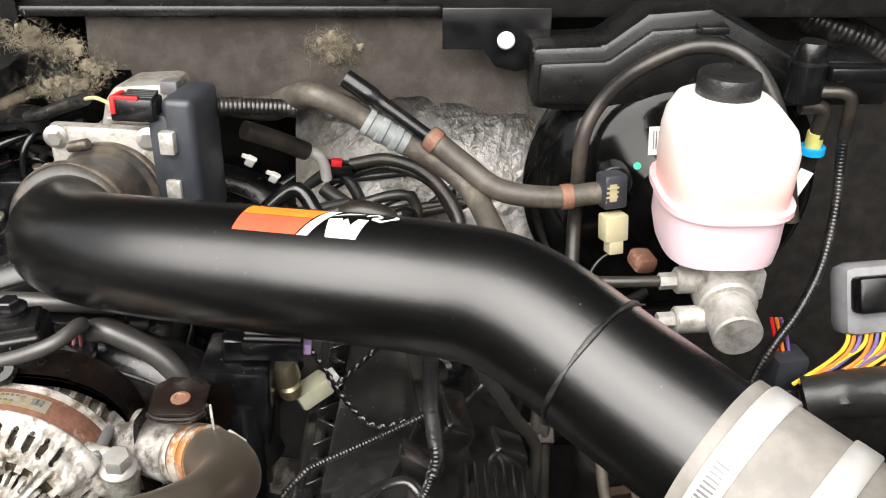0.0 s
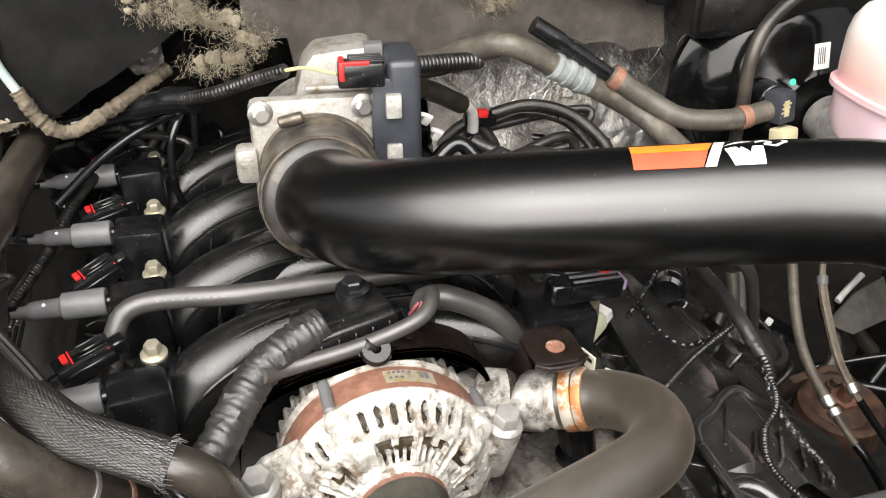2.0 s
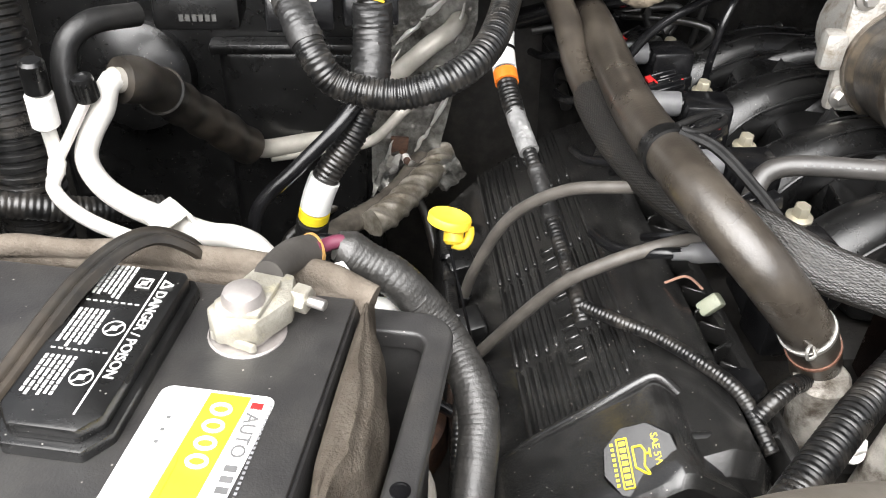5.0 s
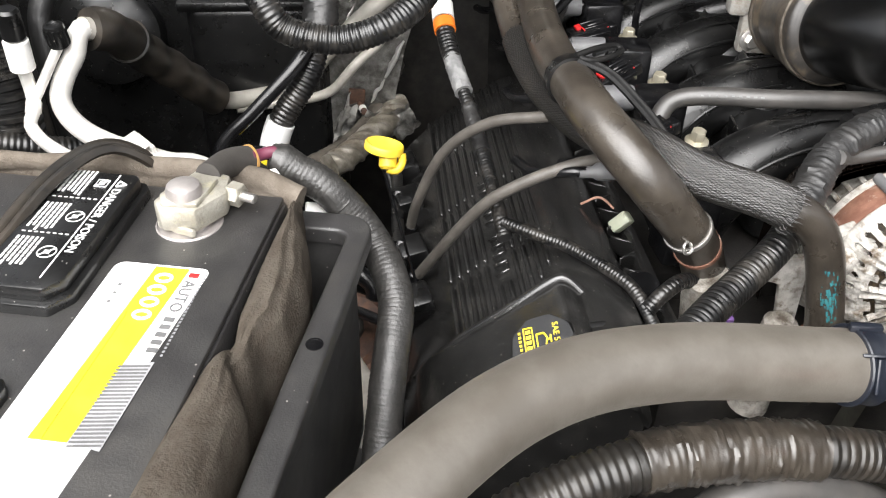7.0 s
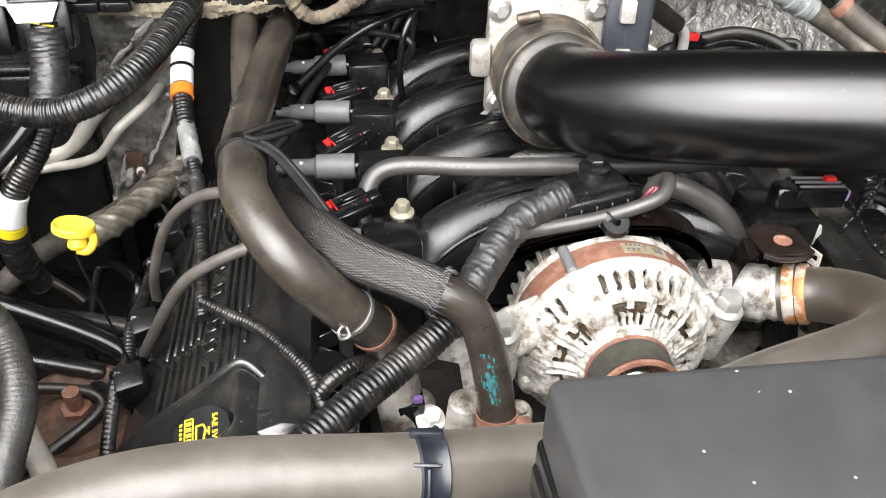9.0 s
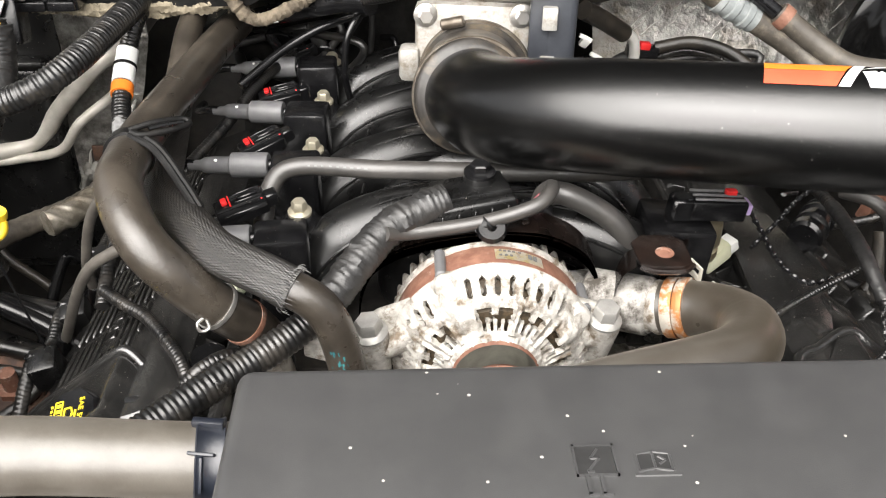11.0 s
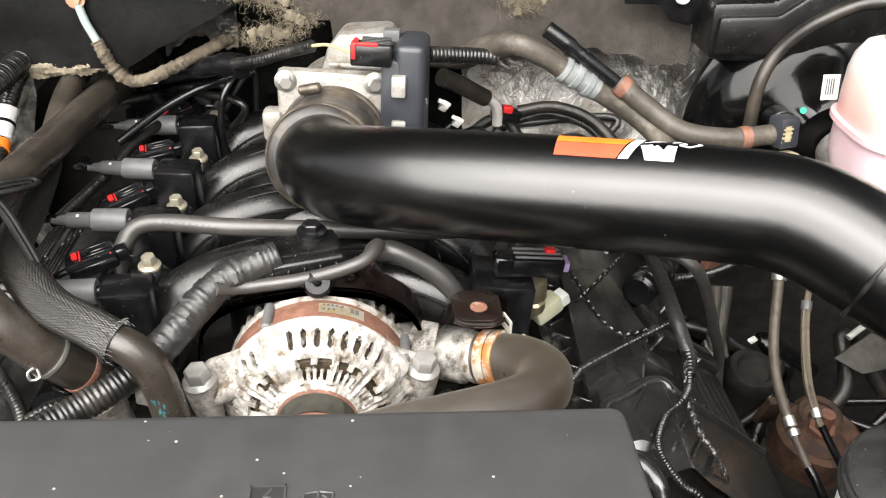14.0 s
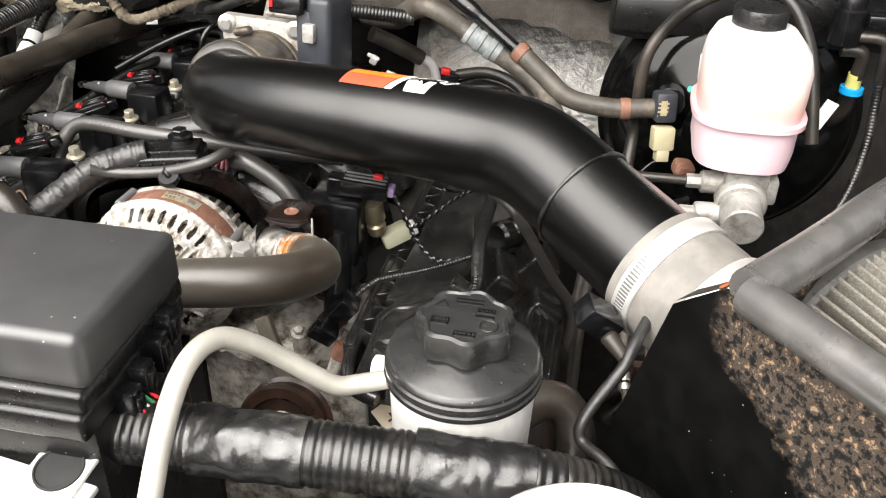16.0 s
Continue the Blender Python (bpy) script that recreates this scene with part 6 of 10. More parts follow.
RX, RY = 0.194, 0.566
part("bottle", stack([squircle(RX + 0.003, RY - 0.003, 0.0314, 0.0330, 1.226), squircle(RX + 0.003, RY - 0.003, 0.0392, 0.0429, 1.231), squircle(RX + 0.003, RY, 0.0420, 0.0473, 1.245), squircle(RX + 0.003, RY, 0.0420, 0.0484, 1.270),
                      squircle(RX + 0.003, RY, 0.0431, 0.0495, 1.290), squircle(RX + 0.003, RY, 0.0431, 0.0495, 1.312), squircle(RX + 0.002, RY, 0.0403, 0.0462, 1.325), squircle(RX, RY + 0.003, 0.0325, 0.0363, 1.336), squircle(RX - 0.005, RY + 0.006, 0.0224, 0.0231, 1.3405)]), shell, bf)
part("seam_flange", stack([squircle(RX + 0.003, RY, 0.0431, 0.0495, 1.2695), squircle(RX + 0.003, RY, 0.0465, 0.0528, 1.270), squircle(RX + 0.003, RY, 0.0465, 0.0528, 1.2745), squircle(RX + 0.003, RY, 0.0431, 0.0495, 1.275)]), shell, bf)
bm = bmesh.new()
n = 60
prof = [(0.0185, 1.335), (0.0212, 1.336), (0.0216, 1.340), (0.0216, 1.352), (0.0205, 1.3545), (0.0185, 1.3555), (0, 1.3550)]
rings = []
for r, z in prof:
    rings.append([bm.verts.new((0.194 + r * (1 + (0.02 if i % 5 == 0 else 0)) * math.cos(2 * math.pi * i / n), 0.575 + r * (1 + (0.02 if i % 5 == 0 else 0)) * math.sin(2 * math.pi * i / n), z)) for i in range(n)] if r else [bm.verts.new((0.194, 0.575, z))])
for a, b in zip(rings, rings[1:]):
    for i in range(n):
        j = (i + 1) % n
        bm.faces.new((a[i], a[j], b[j], b[i]) if len(b) > 1 else (a[i], a[j], b[0]))
part("cap", bm, mat("pebbled black plastic", (0.012, 0.012, 0.012), rough=0.3, bump=1.0, fine=260), bf, "black screw cap with pebbled top")

st = part("bottle_label", block((0.016, 0.001, 0.022), pose(0.167, 0.632, 1.281, -12, 0, 6), 0.0), paper, bf, "white bar code label")
for i in range(4):
    part("code_bar", block((0.0007, 0.0006, 0.014), pose(0.1625 + 0.0022 * i, 0.6306 + 0.0003 * i, 1.282, -12, 0, 6), 0), label_grey, st)

boost = thing("brake_booster", (0.205, 0.72, 1.17), "black painted round brake booster", "brake booster")
part("shell", lathe([(0, 0), (0.126, 0), (0.130, 0.006), (0.130, 0.014), (0.124, 0.018), (0.120, 0.030), (0.108, 0.045), (0.085, 0.056), (0.055, 0.062), (0.045, 0.072), (0, 0.074)], (0.203, 0.728, 1.203), (-0.02, -1, 0.06), 80), booster_paint, boost)
bm = rod((0.203, 0.655, 1.212), (0.202, 0.52, 1.200), 0.0215, 28, soft=0.002)
part("cylinder_body", bm, cast, boost, "cast aluminium master cylinder")
part("cylinder_end", rod((0.202, 0.53, 1.199), (0.2015, 0.492, 1.195), 0.0175, 32, soft=0.0015), cast, boost)
bm = box(0.186, 0.222, 0.528, 0.60, 1.214, 1.230, 0.003)
box(0.216, 0.232, 0.535, 0.56, 1.196, 1.220, 0.003, bm)
part("cylinder_neck", bm, cast, boost)
for z, y, L in ((1.209, 0.545, 0.022), (1.190, 0.522, 0.026)):
    bm = rod((0.19, y, z), (0.19 - L, y - 0.002, z), 0.010, 18, soft=0.0015)
    rod((0.19 - L, y - 0.002, z), (0.178 - L, y - 0.003, z), 0.0062, 6, bm)
    part("outlet_port", bm, cast, boost)
    hose("brake_line", [(0.180 - L, y - 0.003, z), (0.150 - L, y - 0.004, z), (0.12 - L, y + 0.004, z - 0.006), (0.09 - L, y + 0.02, z - 0.03)], 0.0042 if z > 1.2 else 0.0024, rubber if z > 1.2 else steel, "brake line out of the master cylinder", "pipe")
part("paint_dot", lathe([(0, 0.0), (0.0032, 0.0), (0.0028, 0.0006), (0, 0.0006)], (0.157, 0.6485, 1.252), (-0.15, -1, 0.25), 14), mat("green paint dot", (0.05, 0.5, 0.33), rough=0.5), boost, "green paint dot")
vs = thing("vacuum_sensor", (0.133, 0.63, 1.235), "dark blue vacuum sensor with cream connector", "sensor")
part("body", block((0.020, 0.020, 0.028), pose(0.134, 0.630, 1.240, -10, 0, 15), 0.003), navy, vs)
part("collar", rod((0.140, 0.645, 1.238), (0.141, 0.666, 1.236), 0.014, 20, soft=0.001), gloss, vs)
part("connector", block((0.020, 0.016, 0.022), pose(0.136, 0.618, 1.213, -10, 0, 15), 0.002), cream, vs, "cream plastic connector")
part("connector_tip", block((0.012, 0.012, 0.012), pose(0.137, 0.614, 1.198, -10, 0, 15), 0.001), cream, vs)
bm = block((0.006, 0.0004, 0.014), pose(0.1335, 0.6192, 1.242, -10, 0, 15), 0)
for i in range(4):
    block((0.010, 0.0004, 0.0016), pose(0.133, 0.6190, 1.2345 + i * 0.004, -10, 0, 15), 0, bm=bm)
part("print", bm, mat("tan print", (0.35, 0.3, 0.18), rough=0.5), vs)
hose("sensor_wire", [(0.137, 0.612, 1.194), (0.125, 0.61, 1.185), (0.118, 0.60, 1.175), (0.128, 0.585, 1.165), (0.16, 0.58, 1.163)], 0.0016, gloss, "thin black sensor wire", "wire")
bm = block((0.018, 0.020, 0.014), pose(0.158, 0.60, 1.192, 10, 10, 20), 0.004)
solo("mounting_ear", bm, rusty, "rusty cast mounting ear of the master cylinder", "bracket")

# purge valve and connectors beside the reservoir
pv = thing("purge_valve", (0.285, 0.65, 1.30), "black purge valve with hose elbows and a blue ring", "valve")
part("body", lathe([(0, 0), (0.015, 0), (0.015, 0.03), (0.012, 0.032), (0.012, 0.042), (0.010, 0.046), (0, 0.046)], (0.283, 0.66, 1.305), segs=24), gloss, pv)
part("plug", box(0.296, 0.345, 0.645, 0.662, 1.322, 1.334, 0.002), gloss, pv)
part("elbow", sweep([(0.29, 0.655, 1.312), (0.308, 0.652, 1.313), (0.318, 0.651, 1.308), (0.320, 0.652, 1.29), (0.321, 0.654, 1.275)], 0.0052, 12, 0.003), rubber, pv)
part("elbow", sweep([(0.283, 0.66, 1.298), (0.297, 0.66, 1.298), (0.303, 0.66, 1.293), (0.303, 0.662, 1.272)], 0.0065, 12, 0.003), rubber, pv)
part("yellow_fitting", rod((0.302, 0.662, 1.276), (0.302, 0.663, 1.262), 0.0068, 16), mat("olive yellow plastic", (0.42, 0.40, 0.12), rough=0.4), pv, "olive yellow fitting")
part("blue_ring", lathe([(0, 0), (0.0105, 0), (0.0105, 0.006), (0, 0.006)], (0.302, 0.663, 1.257), segs=22), mat("bright blue plastic", (0.0, 0.25, 0.55), rough=0.4), pv, "bright blue ring")
part("lower_hose", sweep([(0.302, 0.664, 1.257), (0.300, 0.67, 1.235), (0.29, 0.69, 1.21)], 0.0075, 12, 0.004), rubber, pv)
hose("side_loom", [(0.321, 0.654, 1.275), (0.323, 0.652, 1.25), (0.322, 0.640, 1.215), (0.312, 0.62, 1.175), (0.293, 0.60, 1.145), (0.268, 0.58, 1.12), (0.25, 0.57, 1.08)], corrugated(0.0042, 0.0032), loom, "thin black corrugated loom beside the reservoir", "wire loom", step=0.0008)
tag = thing("paper_tag", (0.268, 0.600, 1.245), "small white paper tag with black marks", "tag")
part("tag_paper", block((0.012, 0.001, 0.026), pose(0.268, 0.600, 1.258, 0, 25, 10), 0), paper, tag)
cn = thing("harness_connector", (0.37, 0.60, 1.12), "large grey framed connector with yellow and orange wires", "connector")
part("frame", block((0.085, 0.030, 0.060), pose(0.366, 0.612, 1.150, -25, 0, 8), 0.010), mat("pale grey plastic", (0.22, 0.22, 0.23), rough=0.45), cn, "pale grey frame")
part("insert", block((0.072, 0.030, 0.030), pose(0.366, 0.604, 1.160, -25, 0, 8), 0.004), gloss, cn)
rnd = random.Random(5)
for i in range(14):
    c = [mat("yellow wire", (0.7, 0.5, 0.03), rough=0.4), mat("orange wire", (0.7, 0.2, 0.02), rough=0.4), mat("purple wire", (0.15, 0.1, 0.3), rough=0.4)][i % 3] if i < 3 else c_list[i % 3]
    if i == 0:
        c_list = []
    if i < 3:
        c_list.append(c)
    x = 0.335 + 0.0048 * i
    part("wire", sweep([(x, 0.597, 1.135), (x - 0.004, 0.585, 1.120), (x - 0.020 + rnd.uniform(-0.006, 0.006), 0.580, 1.105), (x - 0.045, 0.575, 1.085 + rnd.uniform(-0.004, 0.004))], 0.0018, 7, 0.003), c, cn)
hose("wiring_trunk", [(0.30, 0.57, 1.075), (0.33, 0.565, 1.085), (0.36, 0.55, 1.10), (0.41, 0.53, 1.12), (0.48, 0.52, 1.13)], 0.020, tape, "thick black taped wiring trunk", "wire loom", segs=20, shape=lambda s, a: 1 + 0.10 * noise.noise(Vector((s * 60, math.cos(a) * 2, math.sin(a) * 2))))
pg = thing("level_plug", (0.29, 0.6, 1.08), "dark grey plug with coloured wires", "connector")
part("body", block((0.030, 0.026, 0.034), pose(0.292, 0.600, 1.085, 0, 0, 10), 0.004), navy, pg)
part("boot", rod((0.292, 0.598, 1.068), (0.300, 0.592, 1.045), 0.012, 16, soft=0.002), navy, pg)
for i, c in enumerate((red, c_list[1], c_list[2])):
    part("wire", sweep([(0.284 + 0.005 * i, 0.602, 1.100), (0.280 + 0.005 * i, 0.606, 1.115), (0.276 + 0.004 * i, 0.61, 1.13)], 0.0016, 7, 0.003), c, pg)


# ---- alternator ----
AL = Matrix.Translation((-0.268, 0.400, 1.147)) @ axes((0, -1, 0.05))


def around(r, deg, h):
    return AL @ Vector((r * math.cos(radians(deg)), r * math.sin(radians(deg)), h))


def spoke(size, r, deg, h, soft=0.001, bm=None, pitch=0.0):
    """A small block set at a radius and turn about the alternator's shaft."""
    return block(size, AL @ pose(0, 0, 0, 0, 0, deg) @ Matrix.Translation((r, 0, h)) @ pose(0, 0, 0, 0, pitch, 0), soft, 1, bm)


def alathe(profile, segs=64):
    return lathe(profile, AL @ Vector((0, 0, 0)), AL.to_3x3() @ Vector((0, 0, 1)), segs)


alt = thing("alternator", (-0.268, 0.40, 1.08), "alternator with corroded white aluminium housing and rusty pulley", "alternator")
part("core", alathe([(0, -0.05), (0.05, -0.05), (0.0565, -0.02), (0.056, 0.006), (0.042, 0.022), (0.0, 0.022)]), mat("dark copper windings", (0.04, 0.03, 0.018), (0.10, 0.07, 0.04), rough=0.6, scale=300), alt, "dark copper windings inside")
part("stator", alathe([(0.055, -0.018), (0.0635, -0.018), (0.0640, -0.017), (0.0640, 0.0035), (0.0635, 0.0045), (0.055, 0.0045)]), rusty, alt, "rusty red stator ring")
prof = [(0.0630, 0.0030), (0.0652, 0.0034), (0.0656, 0.0052), (0.0648, 0.0066), (0.0634, 0.0080), (0.0612, 0.0098), (0.0575, 0.0150), (0.0553, 0.0185), (0.0525, 0.0212), (0.0505, 0.0225), (0.0455, 0.0243), (0.0400, 0.0262), (0.0350, 0.0280), (0.0318, 0.0300), (0.0285, 0.0325), (0.0255, 0.0340), (0.0150, 0.0340)]
BOSS = (120, 27, 205, -60, 262)
SLOTS = [107 - 9.1 * k for k in range(8)] + [136 + 8.6 * k for k in range(6)] + [216 + 8.6 * k for k in range(4)] + [12 - 8.6 * k for k in range(5)] + [-76 - 8.6 * k for k in range(3)]
WINDOWS = ((75, 107), (47, 71), (131, 151), (157, 179), (186, 208), (17, 40), (-12, 11), (216, 240), (-60, -36), (250, 290))


def turn_between(a, b):
    return (a - b + 180) % 360 - 180


def open_at(r, deg):
    """Where the cast front is pierced: rim slots with round ends, and windows between spokes with fins."""
    for c in SLOTS:
        across = abs(turn_between(deg, c)) * math.pi / 180 * r
        past = max(0.0, 0.0548 - r, r - 0.0588)
        if across ** 2 + past ** 2 < 0.0020 ** 2:
            return True
    if 0.0325 < r < 0.0465:
        for a, b in WINDOWS:
            mid, half = (a + b) / 2, (b - a) / 2
            off = turn_between(deg, mid)
            if abs(off) > half - 18 * max(0, r - 0.0435) / 0.003 * 0.1:
                continue
            if r > 0.0420 and abs(off) < 2.6:
                continue
            if r < 0.0390 and abs((off + 3.5) % 7 - 3.5) < 1.7:
                continue
            return True
    return False


def relief(r, deg):
    """Proud spokes, lips round the windows and pitted corrosion."""
    up = 0.0
    for a, b in WINDOWS:
        for edge in (a, b):
            if 0.031 < r < 0.049:
                up += 0.0013 * math.exp(-((turn_between(deg, edge) * r * 0.01745 / 0.0014) ** 2))
    for c in BOSS:
        up += 0.0030 * math.exp(-((turn_between(deg, c) * r * 0.01745 / 0.0055) ** 2)) * min(1, max(0, (r - 0.034) / 0.01))
    v = Vector((r * 900 * math.cos(radians(deg)), r * 900 * math.sin(radians(deg)), 2))
    return up + 0.0007 * noise.noise(v * 0.35) + 0.0004 * noise.noise(v)


cum = [0.0]
for (r0, h0), (r1, h1) in zip(prof, prof[1:]):
    cum.append(cum[-1] + math.hypot(r1 - r0, h1 - h0))
fine_prof, seg = [], 0
for i in range(73):
    q = cum[-1] * i / 72
    while seg < len(cum) - 2 and cum[seg + 1] < q:
        seg += 1
    f = (q - cum[seg]) / (cum[seg + 1] - cum[seg])
    fine_prof.append((prof[seg][0] + (prof[seg + 1][0] - prof[seg][0]) * f, prof[seg][1] + (prof[seg + 1][1] - prof[seg][1]) * f))
div = 480
verts, faces = [], []
for r, h in fine_prof:
    for i in range(div):
        deg = i * 360 / div
        w = relief(r, deg)
        verts.append(around(r + w * 0.5, deg, h + w))
for k in range(len(fine_prof) - 1):
    r = (fine_prof[k][0] + fine_prof[k + 1][0]) / 2
    for i in range(div):
        if not open_at(r, (i + 0.5) * 360 / div):
            j = (i + 1) % div
            faces.append((k * div + i, k * div + j, (k + 1) * div + j, (k + 1) * div + i))
me = bpy.data.meshes.new("scrap")
me.from_pydata(verts, [], faces)
bm = bmesh.new()
bm.from_mesh(me)
bpy.data.meshes.remove(me)
bmesh.ops.delete(bm, geom=[v for v in bm.verts if not v.link_faces], context="VERTS")
bmesh.ops.recalc_face_normals(bm, faces=bm.faces)
bmesh.ops.solidify(bm, geom=bm.faces[:], thickness=0.0042)
part("front_housing", bm, alu, alt, "corroded white finned front housing")
for d in BOSS:
    part("through_bolt", rod(around(0.0658, d, -0.021), around(0.0658, d, 0.006), 0.0036, 12, soft=0.001), grey_plastic, alt)
    part("boss", lathe([(0, -0.004), (0.0085, -0.004), (0.0080, 0.003), (0.006, 0.006), (0, 0.0063)], around(0.0595, d, 0.008), AL.to_3x3() @ Vector((0.25 * math.cos(radians(d)), 0.25 * math.sin(radians(d)), 1)), 20), alu, alt)
part("rear_bracket", alathe([(0.045, -0.052), (0.052, -0.050), (0.0585, -0.042), (0.0605, -0.030), (0.0655, -0.0225), (0.0648, -0.018), (0.05, -0.018)]), alu, alt)
for i in range(40):
    part("rear_rib", spoke((0.006, 0.0034, 0.016), 0.0605, i * 9, -0.032, 0.0006), alu, alt)
bm = bmesh.new()
rows = [[bm.verts.new(around(0.0643, 89 - 2.0 * k, h)) for h in (-0.0135, -0.0095, -0.0055, -0.0020)] for k in range(15)]
for ra, rb in zip(rows, rows[1:]):
    for k in range(3):
        bm.faces.new((ra[k], ra[k + 1], rb[k + 1], rb[k]))
bmesh.ops.solidify(bm, geom=bm.faces[:], thickness=0.0005)
plate = part("rating_plate", bm, mat("tarnished rating plate", (0.46, 0.37, 0.16), (0.50, 0.48, 0.43), rough=0.5, scale=150, dirt=(0.20, 0.085, 0.05), dirt_at=(0.55, 0.72), dirt_scale=120), alt, "tarnished yellow rating plate with marks")
for d, h in ((86, -0.0108), (83.5, -0.0108), (81, -0.0108), (78.5, -0.0108), (75, -0.0108), (86, -0.0058), (83, -0.0058), (80, -0.0058), (69, -0.0085), (66, -0.0085)):
    part("print_bar", spoke((0.0004, 0.0018 if d > 70 else 0.0026, 0.0016 if d > 70 else 0.005), 0.0650, d, h, 0), label_grey, plate)
for sx, bx, by, bz in ((-1, -0.345, 0.385, 1.170), (1, -0.197, 0.396, 1.168)):
    c = Vector((bx, by, bz))
    a = around(0.052, 152 if sx < 0 else 28, 0.006)
    bm = sweep([a + Vector((0, 0, -0.004)), (a + c) / 2 + Vector((0, 0, -0.012)), c + Vector((0, 0, -0.014))], 0.0085, 16, 0.003)
    lathe([(0, -0.040), (0.0085, -0.040), (0.0105, -0.018), (0.0115, -0.004), (0.0110, 0), (0, 0)], c, (0.1 * sx, -0.15, 1), 22, bm)
    part("mounting_ear", bm, alu, alt)
    part("ear_web", prism([(sx * x, y) for x, y in ((0.046, 0.040), (0.058, 0.034), (0.074, 0.028), (0.083, 0.018), (0.079, 0.004), (0.066, -0.014), (0.058, -0.014), (0.05, 0.0))][::sx], 0.007, AL @ pose(0, 0, -0.003), 0.0016), alu, alt)
    bm = lathe([(0, 0), (0.0112, 0), (0.0114, 0.002), (0.0095, 0.004), (0.0085, 0.0045), (0, 0.0045)], c, (0.1 * sx, -0.15, 1), 24)
    lathe([(0, 0.004), (0.0085, 0.004), (0.0085, 0.0115), (0.0074, 0.0130), (0, 0.0130)], c, (0.1 * sx, -0.15, 1), 6, bm)
    part("flange_bolt", bm, mat("dull grey bolt steel", (0.3, 0.295, 0.28), (0.42, 0.41, 0.39), rough=0.45, metal=0.5) if sx < 0 else MATS["dull grey bolt steel"], alt, "grey flange bolt")
belt_mat = mat("ribbed belt rubber", (0.075, 0.072, 0.058), (0.12, 0.115, 0.095), rough=0.6, bump=0.4, fine=200)
pul = part("pulley", alathe([(0.010, 0.030), (0.0265, 0.030), (0.0278, 0.033), (0.0265, 0.0345), (0.025, 0.035), (0.025, 0.054), (0.0268, 0.0545), (0.0277, 0.0560), (0.0272, 0.0578), (0.0252, 0.0585), (0.0235, 0.0575), (0.0205, 0.052), (0.0165, 0.047), (0.0145, 0.042), (0, 0.042)]), rusty, alt, "rusty pulley")
part("washer", alathe([(0, 0.044), (0.0125, 0.044), (0.0125, 0.049), (0.0105, 0.051), (0, 0.051)]), steel, pul, "pale steel washer")
part("shaft_nut", alathe([(0, 0.050), (0.0075, 0.050), (0.0078, 0.056), (0.0055, 0.059), (0.003, 0.0595), (0, 0.0575)], 8), rusty, pul)
bm = bmesh.new()
arc = [around(0.0268, d, 0.0) for d in range(-15, 196, 6)]
low = [around(0.0295, -15, 0.0) + Vector((-0.004, 0, -0.25)), ]
path = [arc[0] + Vector((-0.02, 0, -0.2)), *arc, arc[-1] + Vector((-0.03, 0, -0.2))]
ax = (AL.to_3x3() @ Vector((0, 0, 1)))
va = [[bm.verts.new(p + ax * h) for h in (0.0355, 0.0535)] for p in path]
for a, b in zip(va, va[1:]):
    bm.faces.new((a[0], a[1], b[1], b[0]))
bmesh.ops.solidify(bm, geom=bm.faces[:], thickness=0.003)
solo("drive_belt", bm, belt_mat, "worn ribbed drive belt round the alternator pulley", "belt")

# arched black bracket behind the alternator
def strap(pts, w, thick, step=0.004, bm=None):
    """A flat strip along a smooth line, wide along the vector w."""
    line, L = catmull(pts, step)
    bm = bm or bmesh.new()
    w = Vector(w)
    own = bmesh.new()
    rows = [[own.verts.new(p - w / 2), own.verts.new(p + w / 2)] for p in line]
    for a, b in zip(rows, rows[1:]):
        own.faces.new((a[0], a[1], b[1], b[0]))
    bmesh.ops.solidify(own, geom=own.faces[:], thickness=thick)
    return add(bm, own)


brown_black = mat("brown black stamped steel", (0.007, 0.005, 0.0042), (0.016, 0.010, 0.008), rough=0.25, spec=0.6, bump=0.15, dirt=(0.05, 0.026, 0.016), dirt_at=(0.62, 0.85), dirt_scale=45)
ab = thing("alternator_bracket", (-0.27, 0.455, 1.15), "black stamped bracket arching over the alternator", "bracket")
ARCH = [(-0.356, 1.10), (-0.354, 1.156), (-0.345, 1.188), (-0.322, 1.204), (-0.285, 1.2125), (-0.250, 1.2135), (-0.225, 1.208), (-0.204, 1.192), (-0.194, 1.163), (-0.190, 1.10)]
part("arch", strap([(x, 0.436, z + 0.004) for x, z in ARCH], (0, 0.024, 0.004), 0.0026), brown_black, ab)
part("arch_flange", strap([(x, 0.4245, z) for x, z in ARCH], (0, 0.0, 0.008), 0.0022), brown_black, ab)
for x, z in ((-0.318, 1.2075), (-0.246, 1.2165)):
    part("rivet", lathe([(0, 0), (0.003, 0), (0.0022, 0.0014), (0, 0.0018)], (x, 0.434, z + 0.003), (0, -0.3, 1), 12), brown_black, ab)
bm = lathe([(0.003, 0), (0.009, 0), (0.010, 0.003), (0.0085, 0.006), (0.003, 0.006)], (-0.268, 0.428, 1.2160), (0, -0.5, 0.85), 20)
part("clip", bm, gloss, ab)

